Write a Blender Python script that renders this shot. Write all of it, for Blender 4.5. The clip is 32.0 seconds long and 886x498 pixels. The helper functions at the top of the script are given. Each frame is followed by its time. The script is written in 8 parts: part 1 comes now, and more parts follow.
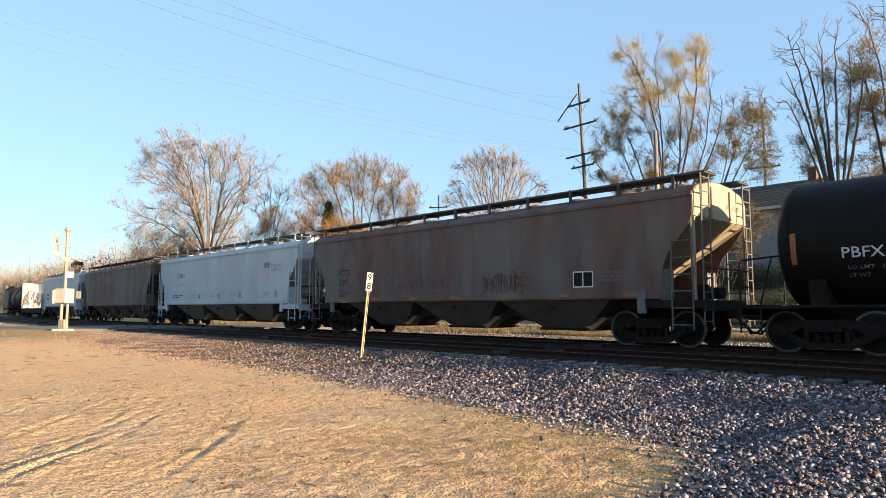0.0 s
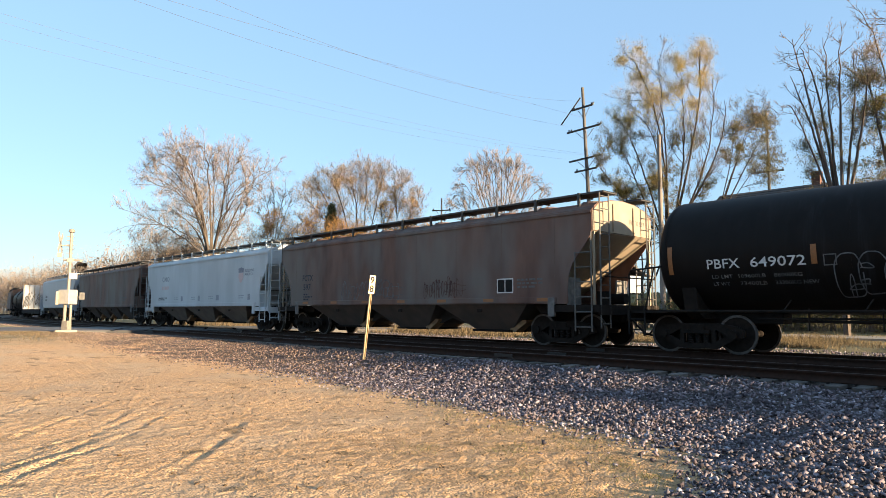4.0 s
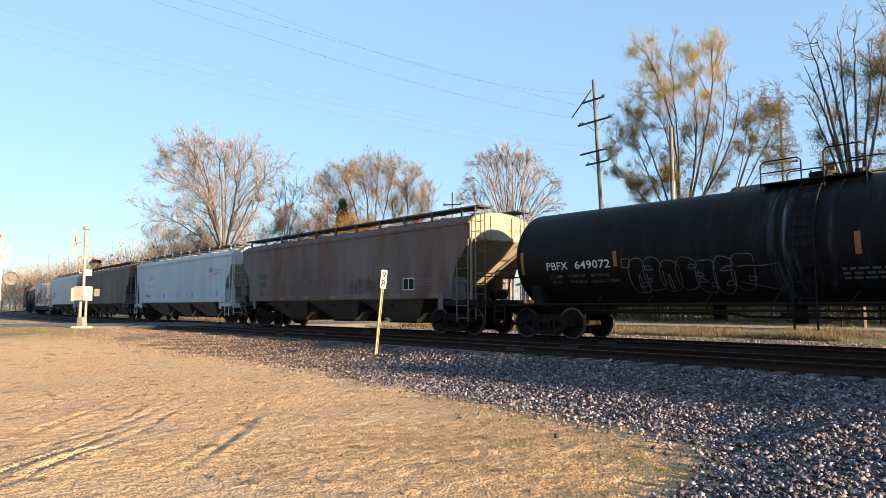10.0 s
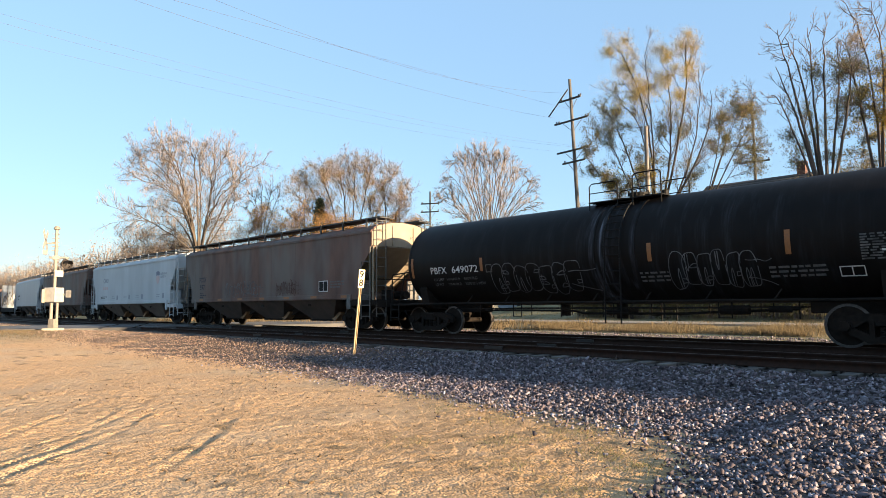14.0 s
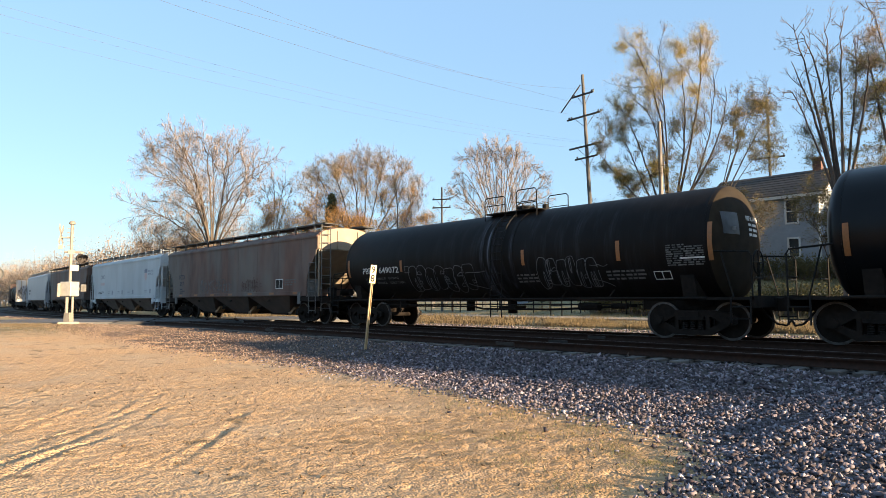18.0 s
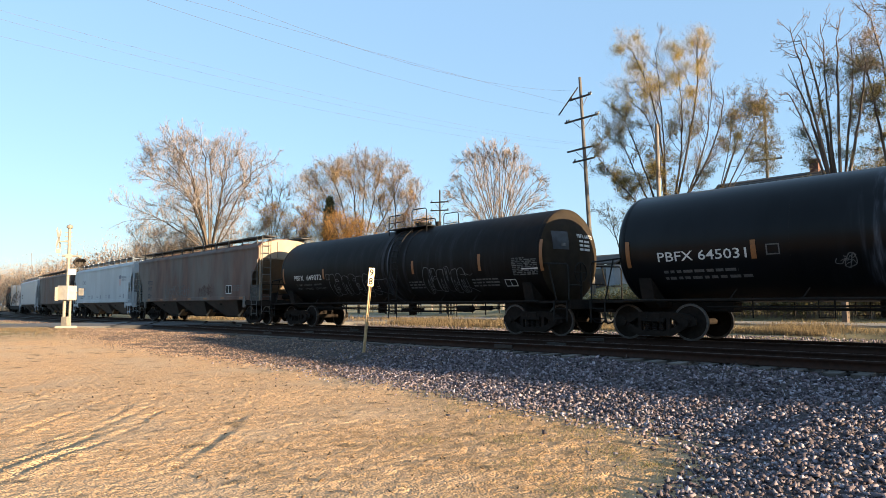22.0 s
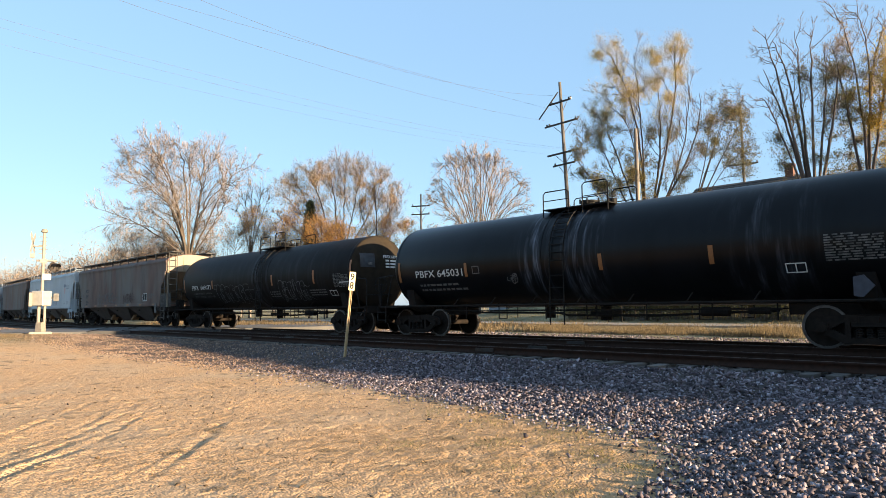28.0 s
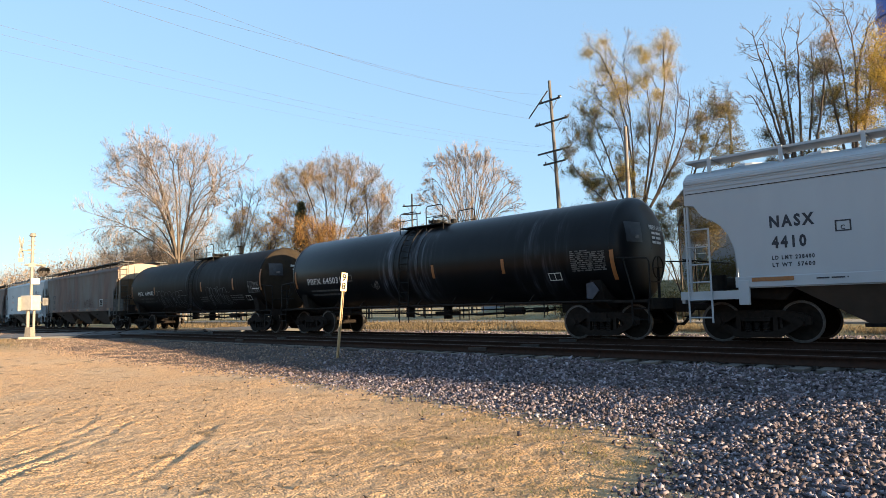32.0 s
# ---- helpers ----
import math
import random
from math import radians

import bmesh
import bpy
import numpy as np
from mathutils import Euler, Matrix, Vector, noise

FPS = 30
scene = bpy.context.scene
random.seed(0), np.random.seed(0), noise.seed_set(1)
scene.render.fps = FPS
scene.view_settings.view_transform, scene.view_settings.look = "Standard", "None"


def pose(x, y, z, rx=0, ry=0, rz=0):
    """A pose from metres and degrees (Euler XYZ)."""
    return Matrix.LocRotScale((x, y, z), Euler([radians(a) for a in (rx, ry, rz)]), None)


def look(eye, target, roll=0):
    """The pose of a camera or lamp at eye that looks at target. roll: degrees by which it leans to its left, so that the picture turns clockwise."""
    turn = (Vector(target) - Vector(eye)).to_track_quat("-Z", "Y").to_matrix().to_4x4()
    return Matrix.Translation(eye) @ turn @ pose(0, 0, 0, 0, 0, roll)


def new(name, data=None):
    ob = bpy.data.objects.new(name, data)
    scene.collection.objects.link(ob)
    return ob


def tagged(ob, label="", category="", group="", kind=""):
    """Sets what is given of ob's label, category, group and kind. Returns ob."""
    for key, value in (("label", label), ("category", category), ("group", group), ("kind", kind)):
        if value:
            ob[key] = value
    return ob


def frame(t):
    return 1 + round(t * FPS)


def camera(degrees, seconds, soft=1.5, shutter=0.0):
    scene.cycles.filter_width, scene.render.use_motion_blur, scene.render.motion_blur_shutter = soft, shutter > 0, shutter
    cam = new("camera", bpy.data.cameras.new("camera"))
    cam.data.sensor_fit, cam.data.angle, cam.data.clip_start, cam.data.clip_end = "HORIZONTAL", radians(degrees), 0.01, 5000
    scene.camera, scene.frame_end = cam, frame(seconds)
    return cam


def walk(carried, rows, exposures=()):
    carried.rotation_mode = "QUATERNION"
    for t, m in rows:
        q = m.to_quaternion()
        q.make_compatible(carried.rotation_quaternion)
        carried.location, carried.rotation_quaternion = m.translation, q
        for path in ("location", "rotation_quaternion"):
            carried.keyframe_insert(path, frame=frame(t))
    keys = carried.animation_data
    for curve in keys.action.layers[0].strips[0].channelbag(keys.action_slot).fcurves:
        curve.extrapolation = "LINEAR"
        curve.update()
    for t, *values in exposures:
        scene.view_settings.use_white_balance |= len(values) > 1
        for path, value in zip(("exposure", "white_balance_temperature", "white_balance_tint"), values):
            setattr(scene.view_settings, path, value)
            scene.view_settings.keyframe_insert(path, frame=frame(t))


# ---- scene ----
# ---- camera ----
EYE = (0.0, 0.0, 1.6)
LENS = 67.9
cam = camera(LENS, 32.0, soft=0.5)
CAMERA_ROWS = [
    (0, 95.250, -0.000, 46.540), (0.5, 95.275, -0.166, 46.539), (1, 95.306, -0.243, 46.517),
    (1.5, 95.324, -0.255, 46.539), (2, 95.335, -0.164, 46.556), (2.5, 95.362, -0.128, 46.541),
    (3, 95.413, -0.212, 46.595), (3.5, 95.471, -0.257, 46.667), (5.5, 95.608, -0.325, 47.064),
    (6, 95.590, -0.243, 47.183), (6.5, 95.591, -0.192, 47.310), (7, 95.520, -0.219, 47.417),
    (7.5, 95.411, -0.136, 47.516), (8, 95.339, -0.044, 47.601), (8.5, 95.202, 0.027, 47.685),
    (9, 95.121, -0.056, 47.737), (9.5, 95.047, -0.036, 47.773), (10, 95.013, 0.037, 47.764),
    (10.5, 94.971, 0.112, 47.711), (11, 94.958, 0.107, 47.649), (11.5, 94.964, 0.012, 47.465),
    (12, 94.967, -0.104, 46.437), (12.5, 94.967, 0.022, 45.795), (13, 94.952, 0.213, 45.628),
    (13.5, 94.949, 0.300, 45.635), (14, 94.917, 0.446, 45.872), (14.5, 94.855, 0.296, 46.152),
    (16.5, 94.649, 0.333, 46.675), (17, 94.581, 0.333, 46.712), (17.5, 94.565, 0.336, 46.807),
    (18, 94.556, 0.173, 46.858), (18.5, 94.570, 0.260, 46.906), (19, 94.547, 0.394, 46.994),
    (19.5, 94.593, 0.419, 47.022), (20, 94.577, 0.256, 47.048), (20.5, 94.653, 0.052, 46.919),
    (21, 94.713, 0.140, 46.827), (21.5, 94.739, 0.151, 46.790), (22, 94.794, 0.354, 46.709),
    (22.5, 94.844, 0.305, 46.545), (23, 94.903, 0.457, 46.505), (23.5, 94.957, 0.365, 46.452),
    (24, 94.966, 0.492, 46.452), (24.5, 94.981, 0.728, 46.486), (25, 94.969, 0.601, 46.445),
    (25.5, 94.983, 0.450, 46.364), (27.5, 95.072, 0.873, 45.366), (28, 95.118, 0.606, 45.084),
    (28.5, 95.209, 0.344, 44.309), (29, 95.261, 0.684, 43.939), (29.5, 95.306, 1.123, 43.805),
    (30, 95.308, 1.184, 43.746), (30.5, 95.232, 1.083, 43.793), (31, 95.206, 1.038, 43.949),
    (31.5, 95.177, 1.084, 44.139), (32, 95.067, 1.321, 44.418),
]

walk(cam, [(t, pose(*EYE, rx, ry, rz)) for t, rx, ry, rz in CAMERA_ROWS])

# ---- light ----
SUN_ELEVATION, SUN_AZIMUTH = 7.8, 9.5   # degrees above the ground, degrees from +x towards +y
scene.view_settings.exposure = 1.95


def make_light():
    world = bpy.data.worlds.new("sky")
    scene.world = world
    world.use_nodes = True
    nt = world.node_tree
    sky = nt.nodes.new("ShaderNodeTexSky")
    sky.sky_type, sky.sun_disc = "NISHITA", False
    sky.sun_elevation, sky.sun_rotation = radians(SUN_ELEVATION), radians(90 - SUN_AZIMUTH)
    sky.altitude, sky.air_density, sky.dust_density, sky.ozone_density = 200, 1.05, 0.85, 2.0
    back = nt.nodes["Background"]
    back.inputs["Strength"].default_value = 0.091
    haze = nt.nodes.new("ShaderNodeMix")   # an even veil of clear blue evens out the sky
    haze.data_type = "RGBA"
    haze.inputs["Factor"].default_value = 0.6
    haze.inputs[7].default_value = (1.30, 2.12, 3.2, 1)
    nt.links.new(sky.outputs[0], haze.inputs[6])
    nt.links.new(haze.outputs[2], back.inputs["Color"])
    sun = bpy.data.lights.new("sun", "SUN")
    sun.energy, sun.angle, sun.color = 5.0, radians(0.55), (1.0, 0.75, 0.47)
    ob = new("sun", sun)
    az, el = radians(SUN_AZIMUTH), radians(SUN_ELEVATION)
    way = Vector((math.cos(el) * math.cos(az), math.cos(el) * math.sin(az), math.sin(el)))
    ob.matrix_world = look(way * 100, (0, 0, 0))


make_light()


# ---- materials ----
def material(name, c1, c2=None, scale=4.0, rough=0.8, bump=0.0, bump_scale=40.0, metal=0.0, c3=None, scale3=0.7, mix3=0.5,
             stretch=(1, 1, 1), per_island=0.0, per_object=0.0, spec=0.5):
    """Two-scale noise material in object space: fine c1-c2 grain and broad c3 stains, with a fine bump."""
    m = bpy.data.materials.new(name)
    m.use_nodes = True
    nt = m.node_tree
    bsdf = nt.nodes["Principled BSDF"]
    bsdf.inputs["Roughness"].default_value, bsdf.inputs["Metallic"].default_value = rough, metal
    bsdf.inputs["Specular IOR Level"].default_value = spec
    co = nt.nodes.new("ShaderNodeTexCoord")
    mp = nt.nodes.new("ShaderNodeMapping")
    mp.inputs["Scale"].default_value = stretch
    nt.links.new(co.outputs["Object"], mp.inputs["Vector"])

    def noise_of(s, detail=4.0):
        n = nt.nodes.new("ShaderNodeTexNoise")
        n.inputs["Scale"].default_value, n.inputs["Detail"].default_value = s, detail
        nt.links.new(mp.outputs[0], n.inputs["Vector"])
        return n

    def ramp(fac, lo, hi):
        r = nt.nodes.new("ShaderNodeMapRange")
        r.inputs["From Min"].default_value, r.inputs["From Max"].default_value = lo, hi
        nt.links.new(fac, r.inputs["Value"])
        return r.outputs[0]

    def mix(fac, a, b):
        x = nt.nodes.new("ShaderNodeMix")
        x.data_type = "RGBA"
        if isinstance(fac, float):
            x.inputs["Factor"].default_value = fac
        else:
            nt.links.new(fac, x.inputs["Factor"])
        for slot, v in ((6, a), (7, b)):
            if isinstance(v, tuple):
                x.inputs[slot].default_value = (*v, 1)
            else:
                nt.links.new(v, x.inputs[slot])
        return x.outputs[2]

    colour = mix(ramp(noise_of(scale).outputs["Fac"], 0.35, 0.65), c1, c2 or tuple(v * 0.75 for v in c1))
    if c3:
        f = ramp(noise_of(scale3, 3.0).outputs["Fac"], 0.45, 0.65)
        g = nt.nodes.new("ShaderNodeMath")
        g.operation = "MULTIPLY"
        g.inputs[1].default_value = mix3
        nt.links.new(f, g.inputs[0])
        colour = mix(g.outputs[0], colour, c3)
    for amount, kind, out in ((per_island, "ShaderNodeNewGeometry", "Random Per Island"), (per_object, "ShaderNodeObjectInfo", "Random")):
        if amount:
            n = nt.nodes.new(kind)
            hsv = nt.nodes.new("ShaderNodeHueSaturation")
            r = nt.nodes.new("ShaderNodeMapRange")
            r.inputs["To Min"].default_value, r.inputs["To Max"].default_value = 1 - amount, 1 + amount
            nt.links.new(n.outputs[out], r.inputs["Value"])
            nt.links.new(r.outputs[0], hsv.inputs["Value"])
            nt.links.new(colour, hsv.inputs["Color"])
            colour = hsv.outputs[0]
    nt.links.new(colour, bsdf.inputs["Base Color"])
    if bump:
        b = nt.nodes.new("ShaderNodeBump")
        b.inputs["Strength"].default_value, b.inputs["Distance"].default_value = bump, 0.02
        nt.links.new(noise_of(bump_scale, 3.0).outputs["Fac"], b.inputs["Height"])
        nt.links.new(b.outputs[0], bsdf.inputs["Normal"])
    return m


def island_material(name, colours, rough=0.9, spec=0.3, through_light=0.0):
    """Loose pieces (stones, leaves, twigs): a colour picked per piece from a ramp."""
    m = bpy.data.materials.new(name)
    m.use_nodes = True
    nt = m.node_tree
    bsdf = nt.nodes["Principled BSDF"]
    bsdf.inputs["Roughness"].default_value, bsdf.inputs["Specular IOR Level"].default_value = rough, spec
    geo, r = nt.nodes.new("ShaderNodeNewGeometry"), nt.nodes.new("ShaderNodeValToRGB")
    while len(r.color_ramp.elements) < len(colours):
        r.color_ramp.elements.new(0.5)
    for i, (e, c) in enumerate(zip(r.color_ramp.elements, colours)):
        e.position, e.color = i / max(1, len(colours) - 1), (*c, 1)
    nt.links.new(geo.outputs["Random Per Island"], r.inputs[0])
    nt.links.new(r.outputs[0], bsdf.inputs["Base Color"])
    if through_light:
        tr, mx = nt.nodes.new("ShaderNodeBsdfTranslucent"), nt.nodes.new("ShaderNodeMixShader")
        nt.links.new(r.outputs[0], tr.inputs["Color"])
        mx.inputs[0].default_value = through_light
        nt.links.new(bsdf.outputs[0], mx.inputs[1])
        nt.links.new(tr.outputs[0], mx.inputs[2])
        nt.links.new(mx.outputs[0], nt.nodes["Material Output"].inputs["Surface"])
    return m




def smears(mat, bands, colour, strength=0.7):
    """Chalky runs of dried residue down a tank's side. bands: (middle along the tank, half width, weight)."""
    nt = mat.node_tree
    bsdf = nt.nodes["Principled BSDF"]
    old = bsdf.inputs["Base Color"].links[0].from_socket
    co, xyz = nt.nodes.new("ShaderNodeTexCoord"), nt.nodes.new("ShaderNodeSeparateXYZ")
    nt.links.new(co.outputs["Object"], xyz.inputs[0])

    def maths(op, a, b):
        n = nt.nodes.new("ShaderNodeMath")
        n.operation = op
        n.use_clamp = op == "SUBTRACT"
        for slot, v in ((0, a), (1, b)):
            if isinstance(v, (int, float)):
                n.inputs[slot].default_value = v
            else:
                nt.links.new(v, n.inputs[slot])
        return n.outputs[0]
    total = None
    for cx, w, k in bands:
        off = maths("ADD", xyz.outputs[0], -cx)
        hat = maths("SUBTRACT", 1.0, maths("MULTIPLY", maths("ABSOLUTE", off, 0), 1 / w))
        hat = maths("MULTIPLY", hat, k)
        total = hat if total is None else maths("ADD", total, hat)
    layers = []
    for stretch, lo, hi in (((5, 1.2, 0.55), 0.48, 0.72), ((22, 4, 1.6), 0.42, 0.7)):
        mp, n, r = nt.nodes.new("ShaderNodeMapping"), nt.nodes.new("ShaderNodeTexNoise"), nt.nodes.new("ShaderNodeMapRange")
        mp.inputs["Scale"].default_value = stretch
        n.inputs["Scale"].default_value, n.inputs["Detail"].default_value = 1.0, 3.0
        r.inputs["From Min"].default_value, r.inputs["From Max"].default_value = lo, hi
        nt.links.new(co.outputs["Object"], mp.inputs["Vector"])
        nt.links.new(mp.outputs[0], n.inputs["Vector"])
        nt.links.new(n.outputs["Fac"], r.inputs["Value"])
        layers.append(r.outputs[0])
    fac = maths("MULTIPLY", maths("MULTIPLY", total, strength), maths("MULTIPLY", layers[0], maths("ADD", maths("MULTIPLY", layers[1], 0.8), 0.2)))
    mix = nt.nodes.new("ShaderNodeMix")
    mix.data_type = "RGBA"
    nt.links.new(fac, mix.inputs["Factor"])
    nt.links.new(old, mix.inputs[6])
    mix.inputs[7].default_value = (*colour, 1)
    nt.links.new(mix.outputs[2], bsdf.inputs["Base Color"])


GRAVEL_TAN, GRAVEL_PALE = (0.47, 0.272, 0.124), (0.66, 0.424, 0.235)
